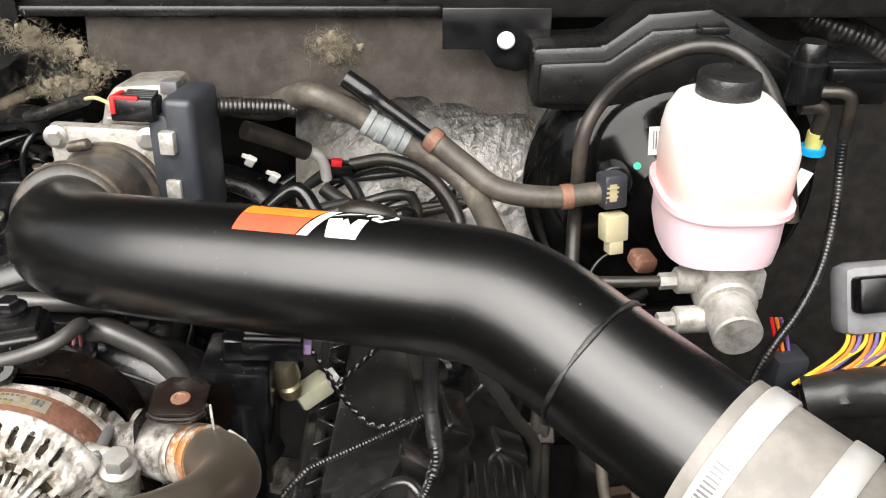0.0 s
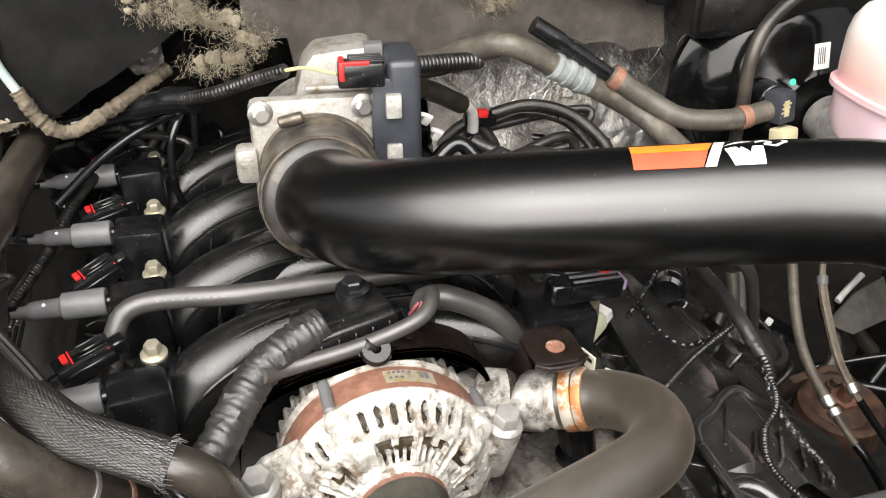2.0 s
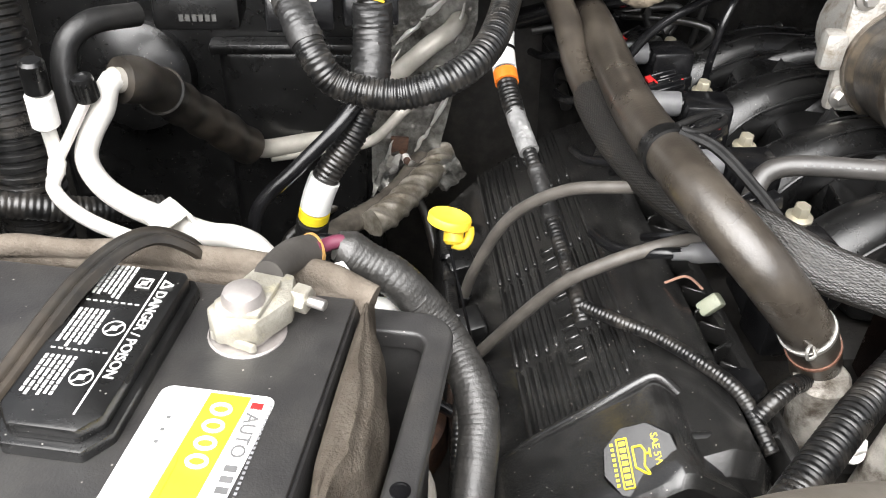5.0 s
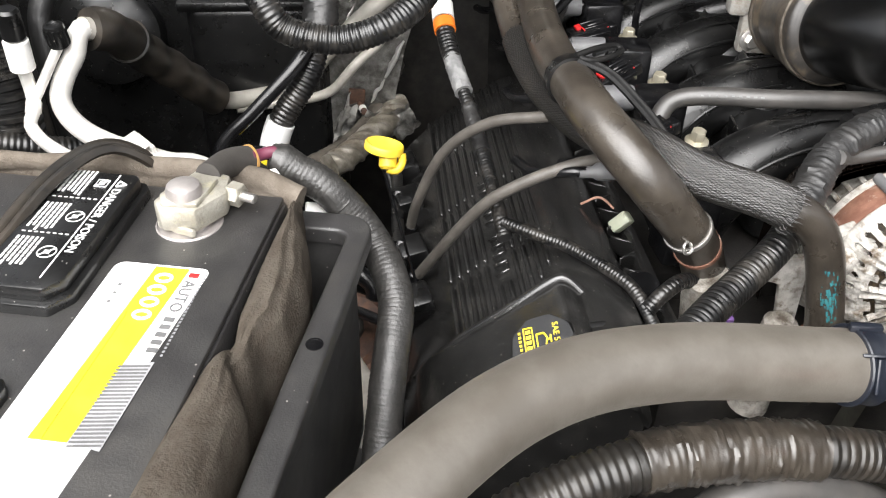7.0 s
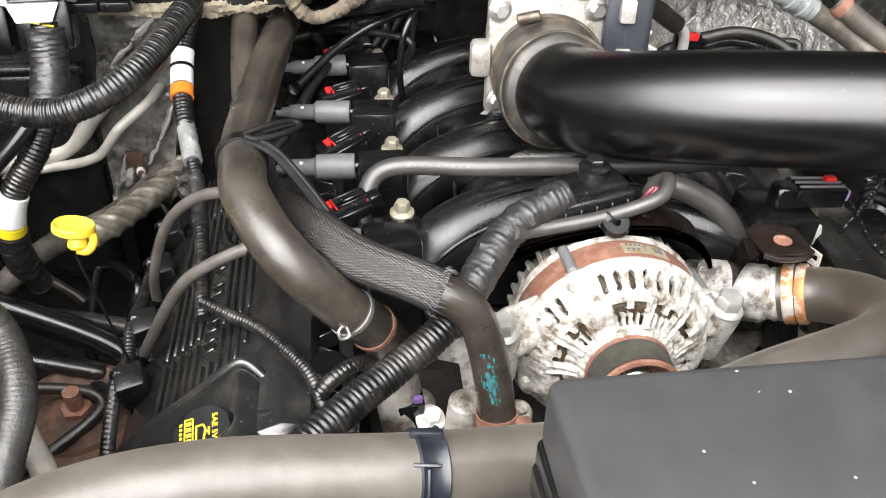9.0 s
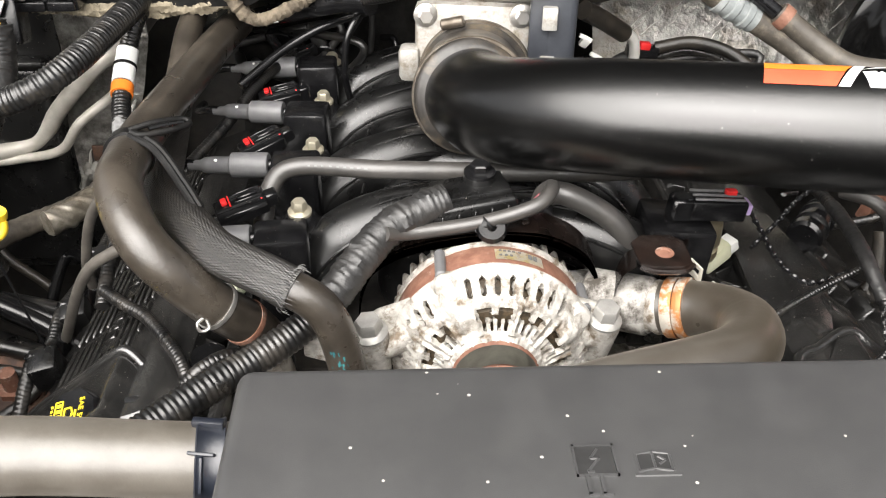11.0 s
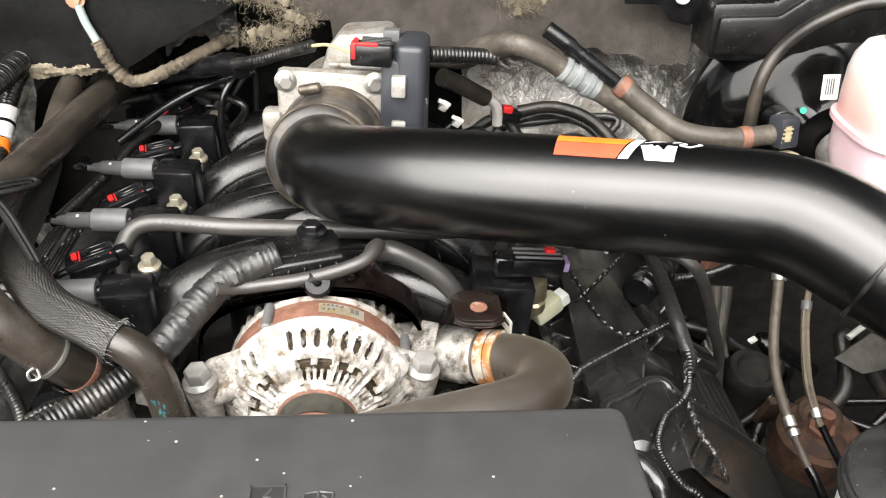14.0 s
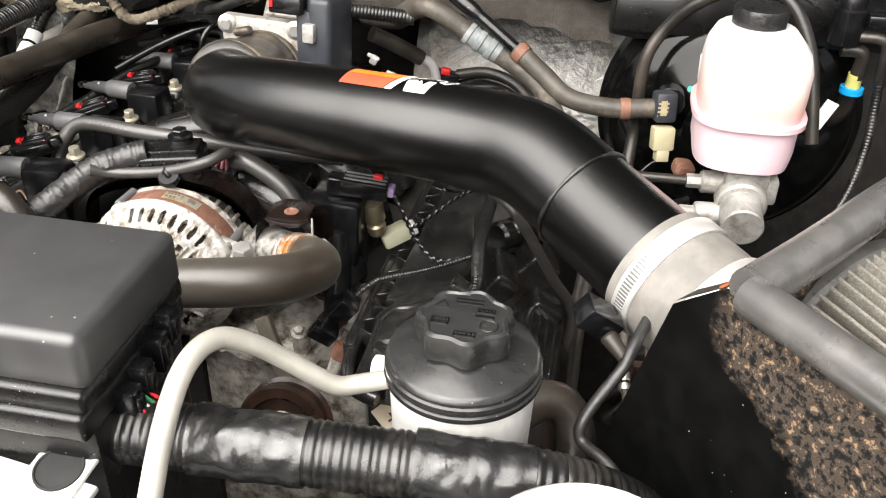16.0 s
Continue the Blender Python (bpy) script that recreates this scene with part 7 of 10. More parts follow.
# sensor plate on the manifold
spt = thing("manifold_sensor", (-0.287, 0.452, 1.21), "black plastic manifold sensor with bolt and white dot", "sensor")
mm = pose(-0.281, 0.4560, 1.2165, -2, -3, 13)
part("body", block((0.058, 0.036, 0.024), mm, 0.003, 3), plastic, spt)
part("lid", block((0.050, 0.028, 0.006), mm @ pose(0.002, 0.001, 0.0135), 0.0025, 2), plastic, spt)
for k in range(5):
    part("rib", block((0.0018, 0.003, 0.016), mm @ pose(-0.022 + 0.011 * k, -0.0185, 0), 0.0005, 1), plastic, spt)
part("boss", lathe([(0, -0.01), (0.0115, -0.01), (0.0105, 0.006), (0.0092, 0.009), (0, 0.009)], (-0.2735, 0.4640, 1.230), (0, 0, 1), 26), plastic, spt)
part("bolt", hexbolt((-0.2735, 0.4640, 1.2395), r=0.0068, h=0.006), gloss, spt)
part("dot", lathe([(0, 0), (0.0026, 0), (0.002, 0.0006), (0, 0.0006)], (-0.3010, 0.4385, 1.2292), (-0.1, -0.1, 1), 12), paper, spt, "white paint dot")
part("nozzle", sweep([(-0.300, 0.446, 1.2245), (-0.316, 0.437, 1.222), (-0.330, 0.428, 1.217)], 0.0088, 16, 0.003), rubber, spt)
cn = thing("regulator_plug", (-0.232, 0.462, 1.20), "black three pin plug with red and pink wires", "connector")
part("body", block((0.022, 0.018, 0.026), pose(-0.237, 0.460, 1.203, 15, 15, 0), 0.003), gloss, cn)
wire_red = mat("dull red wire", (0.2, 0.05, 0.06), rough=0.4)
for i, c in enumerate((wire_red, mat("pink wire", (0.4, 0.15, 0.17), rough=0.4), wire_red)):
    part("wire", sweep([(-0.242 + 0.005 * i, 0.458, 1.213), (-0.238 + 0.004 * i, 0.456, 1.221), (-0.234 + 0.002 * i, 0.456, 1.226)], 0.0012, 8, 0.002), c, cn)

# stamped bracket with a rusty hole, thermostat neck
nb = thing("neck_bracket", (-0.16, 0.43, 1.16), "black stamped bracket with a rusty hole", "bracket")
part("top_plate", prism([(-0.176, 0.404), (-0.170, 0.400), (-0.150, 0.400), (-0.1435, 0.405), (-0.1435, 0.428), (-0.150, 0.436), (-0.170, 0.436), (-0.178, 0.428)], 0.0026, pose(0, 0, 1.2038), 0.0008), brown_black, nb)
part("leg", strap([(-0.177, 0.414, 1.204), (-0.184, 0.416, 1.196), (-0.188, 0.419, 1.17), (-0.189, 0.422, 1.12)], (0.004, 0.022, 0), 0.0026), brown_black, nb)
part("side_leg", strap([(-0.146, 0.432, 1.204), (-0.143, 0.438, 1.19), (-0.142, 0.442, 1.15)], (0.016, 0.004, 0), 0.0026), brown_black, nb)
part("front_lip", sweep([(-0.176, 0.4035, 1.204), (-0.168, 0.3990, 1.2035), (-0.150, 0.3990, 1.2035), (-0.1428, 0.405, 1.204)], 0.0018, 8, 0.003), brown_black, nb)
part("hole_rim", lathe([(0, 0.0003), (0.003, 0.0003), (0.0036, 0.0012), (0.0058, 0.0006), (0.006, 0)], (-0.159, 0.415, 1.2066), (0, 0, 1), 20), rusty, nb, "rusty hole")
nk_end = sleeve(RAD, 0.0, 0.0165, lambda s, L: 0.0172 + 0.0008 * math.sin(s * 700), 32)
nk = thing("thermostat_neck", (-0.185, 0.43, 1.14), "corroded white thermostat housing neck", "thermostat housing")
part("neck_end", nk_end, alu, nk, "corroded white neck end")
grimy = mat("grimy corroded aluminium", (0.30, 0.285, 0.26), (0.55, 0.53, 0.5), rough=0.6, metal=0.2, bump=1.0, fine=180, dirt=(0.055, 0.047, 0.038), dirt_at=(0.42, 0.62), dirt_scale=75)
part("neck", rod((-0.200, 0.432, 1.160), (-0.163, 0.409, 1.168), 0.0195, 28, soft=0.002), grimy, nk)
part("flange", block((0.045, 0.03, 0.05), pose(-0.205, 0.437, 1.145, 0, 15, 30), 0.006), grimy, nk)

# ---- throttle body ----
tb = thing("throttle", (-0.262, 0.67, 1.17), "grey cast aluminium throttle with dark actuator cover", "throttle")
tb_cast = mat("dusty throttle casting", (0.33, 0.32, 0.30), (0.50, 0.49, 0.46), rough=0.48, metal=0.4, bump=0.9, fine=300, dirt=(0.15, 0.118, 0.08), dirt_at=(0.45, 0.66), dirt_scale=60)
part("flange", block((0.098, 0.014, 0.100), pose(-0.265, 0.650, 1.236, -4, 0, -8), 0.006), tb_cast, tb)
part("housing", rod((-0.262, 0.655, 1.236), (-0.258, 0.715, 1.233), 0.046, 36, soft=0.004), tb_cast, tb)
part("motor_dome", prism([(-0.034, -0.020), (0.030, -0.020), (0.030, 0.018), (0.024, 0.022), (-0.016, 0.018), (-0.026, 0.006)], 0.046, Matrix.Translation((-0.238, 0.712, 1.290)) @ pose(0, 0, 0, -4, 0, -8) @ XZ, 0.004), tb_cast, tb)
part("dome_rib", block((0.062, 0.006, 0.005), pose(-0.238, 0.662, 1.286, -4, 0, -8), 0.002), tb_cast, tb)
for x, y, z in ((-0.305, 0.655, 1.277), (-0.229, 0.645, 1.279), (-0.304, 0.652, 1.200)):
    part("bolt", hexbolt((x, y - 0.006, z), (0.1, -1, 0.05), 0.0062, 0.006), steel, tb)
part("left_lug", block((0.018, 0.018, 0.030), pose(-0.318, 0.655, 1.235, 0, 0, -8), 0.005), tb_cast, tb)
part("cover", block((0.026, 0.055, 0.105), pose(-0.197, 0.650, 1.262, -4, 0, -8), 0.006, 3), navy, tb, "dark blue grey actuator cover")
part("cover_step", block((0.020, 0.040, 0.080), pose(-0.212, 0.645, 1.262, -4, 0, -8), 0.003), navy, tb)
for z in (1.283, 1.243):
    part("clip", block((0.012, 0.010, 0.018), pose(-0.209, 0.624, z, -4, 0, -8), 0.0015), cast, tb)
part("top_clip", block((0.014, 0.012, 0.010), pose(-0.214, 0.668, 1.312, -4, 0, -8), 0.001), grey_plastic, tb)
pl = part("plug", block((0.034, 0.020, 0.018), pose(-0.231, 0.632, 1.308, -6, 0, -8), 0.002), gloss, tb, "black plug with a red lock")
for i in range(5):
    part("plug_rib", block((0.024, 0.0016, 0.003), pose(-0.227, 0.625 + 0.0036 * i, 1.318, -6, 0, -8), 0.0004), gloss, pl)
bm = block((0.004, 0.020, 0.014), pose(-0.245, 0.633, 1.312, -6, 0, -8), 0.001)
block((0.020, 0.003, 0.003), pose(-0.236, 0.624, 1.3185, -6, 0, -8), 0.0006, bm=bm)
part("plug_lock", bm, red, pl)
TBL = [(-0.358, 0.722, 1.265), (-0.335, 0.700, 1.276), (-0.305, 0.682, 1.291), (-0.282, 0.664, 1.303)]
top = hose("throttle_loom", TBL, corrugated(0.0055, 0.0035), loom, "thin black corrugated throttle loom", "wire loom", step=0.0009)
part("wire", sweep([(-0.284, 0.666, 1.302), (-0.268, 0.652, 1.308), (-0.248, 0.634, 1.308)], 0.0015, 8, 0.002), mat("yellow green wire", (0.42, 0.39, 0.2), rough=0.4), top)
hose("vacuum_pipe", [(-0.53, 0.83, 1.19), (-0.47, 0.79, 1.222), (-0.415, 0.762, 1.243), (-0.372, 0.738, 1.258), (-0.352, 0.724, 1.262)], lambda s, L: 0.0098 if s < L - 0.03 else 0.0115, gloss, "glossy black plastic vacuum pipe", "pipe", segs=18)
hose("throttle_loom", [(-0.182, 0.676, 1.292), (-0.15, 0.685, 1.288), (-0.12, 0.69, 1.285)], corrugated(0.0075, 0.0036), loom, "black corrugated loom behind the throttle body", "wire loom", step=0.0009)
hose("rear_loom", [(-0.47, 0.70, 1.195), (-0.43, 0.74, 1.215), (-0.39, 0.76, 1.23), (-0.35, 0.78, 1.235)], 0.0040, gloss, "thin black cable behind the coils", "cable", step=0.002)
hose("rear_loom", [(-0.50, 0.60, 1.17), (-0.475, 0.66, 1.18), (-0.455, 0.72, 1.19), (-0.43, 0.79, 1.19)], corrugated(0.0050, 0.0030), loom, "black corrugated loom beside the heater hose", "wire loom", step=0.0009)
hose("rear_loom", [(-0.36, 0.745, 1.25), (-0.375, 0.73, 1.225), (-0.378, 0.735, 1.18), (-0.37, 0.75, 1.14)], 0.0032, gloss, "thin black cable hanging behind the coils", "cable", step=0.002)
solo("paper_label", block((0.013, 0.001, 0.010), pose(-0.445, 0.752, 1.238, -35, 0, 20), 0), paper, "white paper label on the vacuum pipe", "label")

# ---- engine core ----
solo("engine_block", box(-0.45, -0.09, 0.46, 0.88, 0.7, 1.10, 0.01), dark_iron, "dark cast engine block", "engine block")
fc = thing("timing_cover", (-0.265, 0.42, 0.9), "dirty grey cast timing cover with bosses", "engine cover")
dirty_cast = mat("oily dirty cast aluminium", (0.36, 0.335, 0.295), (0.56, 0.53, 0.48), rough=0.6, metal=0.1, bump=1.0, fine=220, dirt=(0.085, 0.068, 0.05), dirt_at=(0.44, 0.62), dirt_scale=40)
part("face", box(-0.24, -0.09, 0.38, 0.47, 0.75, 1.085, 0.012), dirty_cast, fc)
part("dark_face", box(-0.43, -0.2405, 0.385, 0.47, 0.75, 1.075, 0.012), dark_iron, fc)
bm = bmesh.new()
rows = []
for i in range(86):
    row = []
    for j in range(26):
        x, y = -0.245 + 0.159 * i / 85, 0.372 + 0.10 * j / 25
        h = 0.028 * noise.noise(Vector((x * 22, y * 22, 5))) + 0.009 * abs(noise.noise(Vector((x * 60, y * 60, 9)))) + 0.002 * noise.noise(Vector((x * 200, y * 200, 1)))
        row.append(bm.verts.new((x, y, 1.088 + h - 0.35 * max(0, 0.39 - y))))
    rows.append(row)
for r0, r1 in zip(rows, rows[1:]):
    for j in range(25):
        bm.faces.new((r0[j], r1[j], r1[j + 1], r0[j + 1]))
bmesh.ops.solidify(bm, geom=bm.faces[:], thickness=0.012)
part("rough_casting", bm, dirty_cast, fc, "rough pale grey casting")
for x, y, r in ((-0.395, 0.40, 0.012), (-0.33, 0.385, 0.009), (-0.175, 0.375, 0.0105), (-0.150, 0.392, 0.008), (-0.118, 0.398, 0.009)):
    part("boss", lathe([(0, -0.01), (r, -0.01), (r * 0.92, 0.010), (r * 0.7, 0.013), (0, 0.013)], (x, y, 1.094), (0.1, -0.35, 1), 16), dirty_cast, fc)
    part("bolt", hexbolt((x, y - 0.0045, 1.107), (0.1, -0.35, 1), r * 0.55, 0.005), dirty_cast, fc)
part("strut", block((0.014, 0.006, 0.11), pose(-0.150, 0.352, 1.085, -20, -28, 0), 0.001), mat("tan oily steel", (0.10, 0.085, 0.068), (0.16, 0.14, 0.11), rough=0.5, metal=0.3, bump=0.4), fc, "tan steel strut")
part("pipe_stub", rod((-0.414, 0.390, 1.155), (-0.404, 0.396, 1.085), 0.0155, 22, soft=0.002), dirty_cast, fc)
part("sensor_base", rod((-0.452, 0.40, 1.142), (-0.452, 0.402, 1.085), 0.013, 20, soft=0.002), gloss, fc)
part("stub", rod((-0.353, 0.338, 1.122), (-0.351, 0.350, 1.085), 0.0095, 18), dark_iron, fc)
part("ear_plate", prism([(-0.385, 1.176), (-0.357, 1.176), (-0.353, 1.10), (-0.364, 1.10), (-0.372, 1.155), (-0.386, 1.160)], 0.006, Matrix.Translation((0, 0.382, 0)) @ XZ, 0.0015), alu, fc, "corroded white bracket plate")
part("plug_housing", block((0.018, 0.016, 0.032), pose(-0.402, 0.388, 1.106, 10, 0, 5), 0.002), gloss, fc, "black plug housing")
part("purple_clip", block((0.006, 0.004, 0.005), pose(-0.397, 0.380, 1.124, 10, 0, 5), 0.001), mat("purple plastic", (0.16, 0.08, 0.26), rough=0.4), fc, "purple plug clip")
part("small_bolt", hexbolt((-0.389, 0.378, 1.108), (0.1, -0.5, 1), 0.0062, 0.010), white, fc, "pale bolt head")
part("left_ear", rod((-0.372, 0.372, 1.05), (-0.368, 0.368, 1.135), 0.014, 18, soft=0.004, r2=0.011), dirty_cast, fc)
gc = thing("loose_connector", (-0.447, 0.476, 1.125), "loose pale green connector with pink wires", "connector")
part("shell", block((0.010, 0.010, 0.016), pose(-0.447, 0.476, 1.136, 30, 30, 40), 0.002), mat("pale green plastic", (0.34, 0.36, 0.27), rough=0.4, dirt=(0.15, 0.12, 0.08), dirt_at=(0.5, 0.75), dirt_scale=90), gc)
part("wire", sweep([(-0.452, 0.482, 1.144), (-0.462, 0.488, 1.150), (-0.474, 0.492, 1.142)], 0.0009, 8, 0.002), mat("salmon wire", (0.4, 0.22, 0.16), rough=0.4), gc)

# water pump pulley below the pipe
idl = thing("idler_pulley", (-0.138, 0.325, 1.07), "dark ribbed idler pulley with a hex bolt", "pulley")
part("wheel", lathe([(0, 0), (0.034, 0), (0.037, 0.004), (0.034, 0.007), (0.034, 0.018), (0.037, 0.021), (0.035, 0.025), (0.027, 0.0245), (0.025, 0.021), (0.015, 0.020), (0, 0.020)], (-0.139, 0.328, 1.066), (0, -1, 0.35), 48), mat("glossy dark rusty black", (0.02, 0.012, 0.009), (0.05, 0.025, 0.016), rough=0.3, spec=0.7), idl)
part("bolt", hexbolt((-0.139, 0.310, 1.073), (0, -1, 0.35), 0.011, 0.008), cast, idl, "pale hex bolt")
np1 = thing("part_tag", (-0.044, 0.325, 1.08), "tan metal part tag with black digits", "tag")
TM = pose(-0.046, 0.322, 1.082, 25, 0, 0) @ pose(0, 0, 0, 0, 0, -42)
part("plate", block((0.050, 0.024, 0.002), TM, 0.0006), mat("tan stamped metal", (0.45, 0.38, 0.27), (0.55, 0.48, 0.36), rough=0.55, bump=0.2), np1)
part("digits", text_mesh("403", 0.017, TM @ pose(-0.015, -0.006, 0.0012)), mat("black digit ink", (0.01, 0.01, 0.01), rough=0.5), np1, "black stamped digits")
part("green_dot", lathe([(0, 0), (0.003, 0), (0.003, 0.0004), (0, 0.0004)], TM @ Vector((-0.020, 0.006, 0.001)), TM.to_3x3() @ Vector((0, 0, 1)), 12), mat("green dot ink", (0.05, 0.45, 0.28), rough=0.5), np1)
ss = thing("coolant_sensor", (-0.112, 0.375, 1.10), "black plug on a rusty brass sensor", "sensor")
part("plug", block((0.017, 0.017, 0.046), pose(-0.114, 0.384, 1.134, 14, 35, 14), 0.003), gloss, ss)
part("lock", block((0.022, 0.010, 0.016), pose(-0.124, 0.374, 1.120, 14, 35, 14), 0.002), gloss, ss)
part("hex", rod((-0.106, 0.374, 1.112), (-0.111, 0.370, 1.100), 0.0078, 6), rusty, ss)
part("tip", rod((-0.111, 0.370, 1.100), (-0.116, 0.365, 1.082), 0.0058, 12), alu, ss)

# ---- valve covers ----
CX = -0.267
SHEAR = Matrix(((1, 0, 0, 0), (0, 1, 0, 0), (0, -0.05, 1, 0.0225), (0, 0, 0, 1)))


def valve_cover(side):
    flip = Matrix.Diagonal((side, 1, 1, 1))
    flip.translation = Vector((CX, 0, 0))
    M = SHEAR @ flip

    def place(bm):
        bm.transform(M)
        return bm
    t = thing("valve_cover", tuple(M @ Vector((0.27, 0.55, 1.0))), "black ribbed plastic valve cover with raised bars" if side < 0 else "black plastic valve cover with webbed edge and ribs", "valve cover", "valve covers")
    prof = [(0.186, 1.02), (0.186, 1.122), (0.196, 1.139), (0.212, 1.143), (0.236, 1.134), (0.296, 1.090), (0.328, 1.056), (0.341, 1.030), (0.343, 0.98)]
    bm = bmesh.new()
    ys = [0.335, 0.345] + [0.345 + 0.40 * i / 10 for i in range(1, 11)] + [0.755]
    rows = []
    for y in ys:
        k = 0.0 if 0.34 < y < 0.75 else 1.0
        rows.append([bm.verts.new((x + (0.264 - x) * 0.06 * k, y, z - 0.010 * k * (z > 1.0))) for x, z in prof])
    for a, b in zip(rows, rows[1:]):
        for i in range(len(prof) - 1):
            bm.faces.new((a[i], a[i + 1], b[i + 1], b[i]))
    bm.faces.new(rows[0])
    bm.faces.new(rows[-1][::-1])
    bmesh.ops.bevel(bm, geom=[e for e in bm.edges if e.calc_face_angle(0) > 0.5], offset=0.004, segments=3, affect="EDGES", profile=0.5)
    part("cover", place(bm), cover_plastic, t)
    d = Vector((0.060, 0, -0.044)).normalized()
    nrm = Vector((0.044, 0, 0.060)).normalized()
    rot = Matrix((d, Vector((0, 1, 0)), nrm)).transposed().to_4x4()
    bars = []
    for k in range(11 if side < 0 else 0):
        c = Vector((0.236, 0, 1.134)) + d * (0.004 + 0.0078 * k)
        y0 = (0.385 + 0.006 * k * 0 + max(0, 0.05 - 0.012 * k)) if side < 0 else 0.34
        y1 = 0.745
        if k in (4, 5):
            segs = [(y0, 0.44), (0.60, 0.64), (0.72, y1)]
        else:
            segs = [(y0, 0.47), (0.475, 0.565), (0.57, 0.655), (0.66, y1)]
        for a, b in segs:
            if b - a < 0.01:
                continue
            bars.append((c, a, b))
    for c, a, b in bars:
        bm = block((0.0034, b - a, 0.0032), Matrix.Translation(c + nrm * 0.0008 + Vector((0, (a + b) / 2, 0))) @ rot, 0.0011, 1)
        part("rib", place(bm), cover_plastic, t)
    # embossed word as bars
    if side < 0:
        for i in range(12):
            if i in (5, 8):
                continue
            c = Vector((0.236, 0, 1.134)) + d * 0.039
            bm = bmesh.new()
            yy = 0.452 + 0.0115 * i
            block((0.0115, 0.0022, 0.0026), Matrix.Translation(c + nrm * 0.001 + Vector((0, yy, 0))) @ rot, 0.0006, 1, bm)
            block((0.0022, 0.007, 0.0026), Matrix.Translation(c + d * (0.0045 if i % 2 else -0.0045) + nrm * 0.001 + Vector((0, yy + 0.003, 0))) @ rot, 0.0006, 1, bm)
            part("embossed_bar", place(bm), cover_plastic, t)
    # webs along the inner edge
    for i in range(20):
        y = 0.36 + 0.0195 * i
        bm = bmesh.new()
        block((0.016, 0.002, 0.014), Matrix.Translation((0.184, y, 1.128)) @ pose(0, 0, 0, 0, 0, 32 if i % 2 else -32), 0.0004, 1, bm)
        part("web", place(bm), cover_plastic, t)
    part("inner_flange", place(box(0.168, 0.178, 0.345, 0.75, 1.10, 1.131, 0.003)), cover_plastic, t)
    return t, place, rot, d, nrm


vl, place, rot, d, nrm = valve_cover(-1)
# hump with the oil filler cap
def left_slope(x, y, up=0.0):
    return Vector((x, y, 1.134 + 0.733 * (x + 0.503) - 0.05 * (y - 0.45) + up))


bm = bmesh.new()
grid = []
XS = (-0.600, -0.590, -0.570, -0.550, -0.530, -0.513, -0.507, -0.501, -0.494, -0.484, -0.474, -0.464, -0.458)
YS = (0.326, 0.330, 0.350, 0.375, 0.392, 0.398, 0.401, 0.404)
for x in XS:
    row = []
    for y in YS:
        back = 0.404 - max(0.0, x + 0.505) * 0.9
        yy = 0.326 + (back - 0.326) * (y - 0.326) / 0.078
        z = left_slope(min(x, -0.505), yy).z + 0.0115
        z -= max(0.0, x + 0.505) * 0.62 + max(0.0, x + 0.470) * 2.0
        edge = max(0.0, (y - 0.398) / 0.006)
        z -= 0.012 * edge ** 2 + (0.014 if y < 0.328 else 0.0) + (0.010 if x < -0.595 else 0.0)
        row.append(bm.verts.new((x, yy, z)))
    grid.append(row)
for ga, gb in zip(grid, grid[1:]):
    for k in range(len(YS) - 1):
        bm.faces.new((ga[k], gb[k], gb[k + 1], ga[k + 1]))
bmesh.ops.recalc_face_normals(bm, faces=bm.faces)
bmesh.ops.solidify(bm, geom=bm.faces[:], thickness=0.02)
bmesh.ops.subdivide_edges(bm, edges=bm.edges[:], cuts=1, use_grid_fill=True, smooth=0.6)
part("filler_hump", bm, cover_plastic, vl)
part("hump_ridge", sweep([left_slope(-0.594, 0.398, 0.004), left_slope(-0.570, 0.399, 0.010), left_slope(-0.540, 0.400, 0.0115), left_slope(-0.512, 0.402, 0.0125), (-0.503, 0.4015, 1.1455), (-0.492, 0.395, 1.138), (-0.480, 0.386, 1.130), (-0.466, 0.372, 1.112)], 0.0036, 12, 0.003), cover_plastic, vl)
for x, y, z, rz in ((-0.478, 0.366, 1.128, 50), (-0.492, 0.352, 1.131, 50)):
    part("hump_fin", block((0.020, 0.0016, 0.010), pose(x, y, z, 0, 20, rz), 0.0005), cover_plastic, vl)
capn = Vector((-0.42, -0.34, 0.84)).normalized()
oc = thing("oil_filler_cap", (-0.527, 0.346, 1.130), "black oil filler cap with yellow oil can print", "oil cap")
oc_at = Vector((-0.519, 0.352, 1.126))
bm = lathe([(0, 0), (0.0205, 0), (0.0218, 0.003), (0.0218, 0.013), (0.0205, 0.016), (0, 0.016)], oc_at, capn, 9)
part("cap", bm, gloss, oc)
part("grip", block((0.040, 0.014, 0.012), Matrix.Translation(oc_at + capn * 0.010 + Vector((0.022, 0.012, -0.002))) @ axes(capn) @ pose(0, 0, 0, 0, 0, 40), 0.003), plastic, oc)
OCM = Matrix.Translation(oc_at + capn * 0.0162) @ axes(capn, (0.55, 1, 0)) @ pose(0, 0, 0, 0, 0, -68) @ Matrix.Scale(0.78, 4)
bm = text_mesh("SAE 5W-20", 0.0068, OCM @ pose(-0.017, 0.0095, 0))
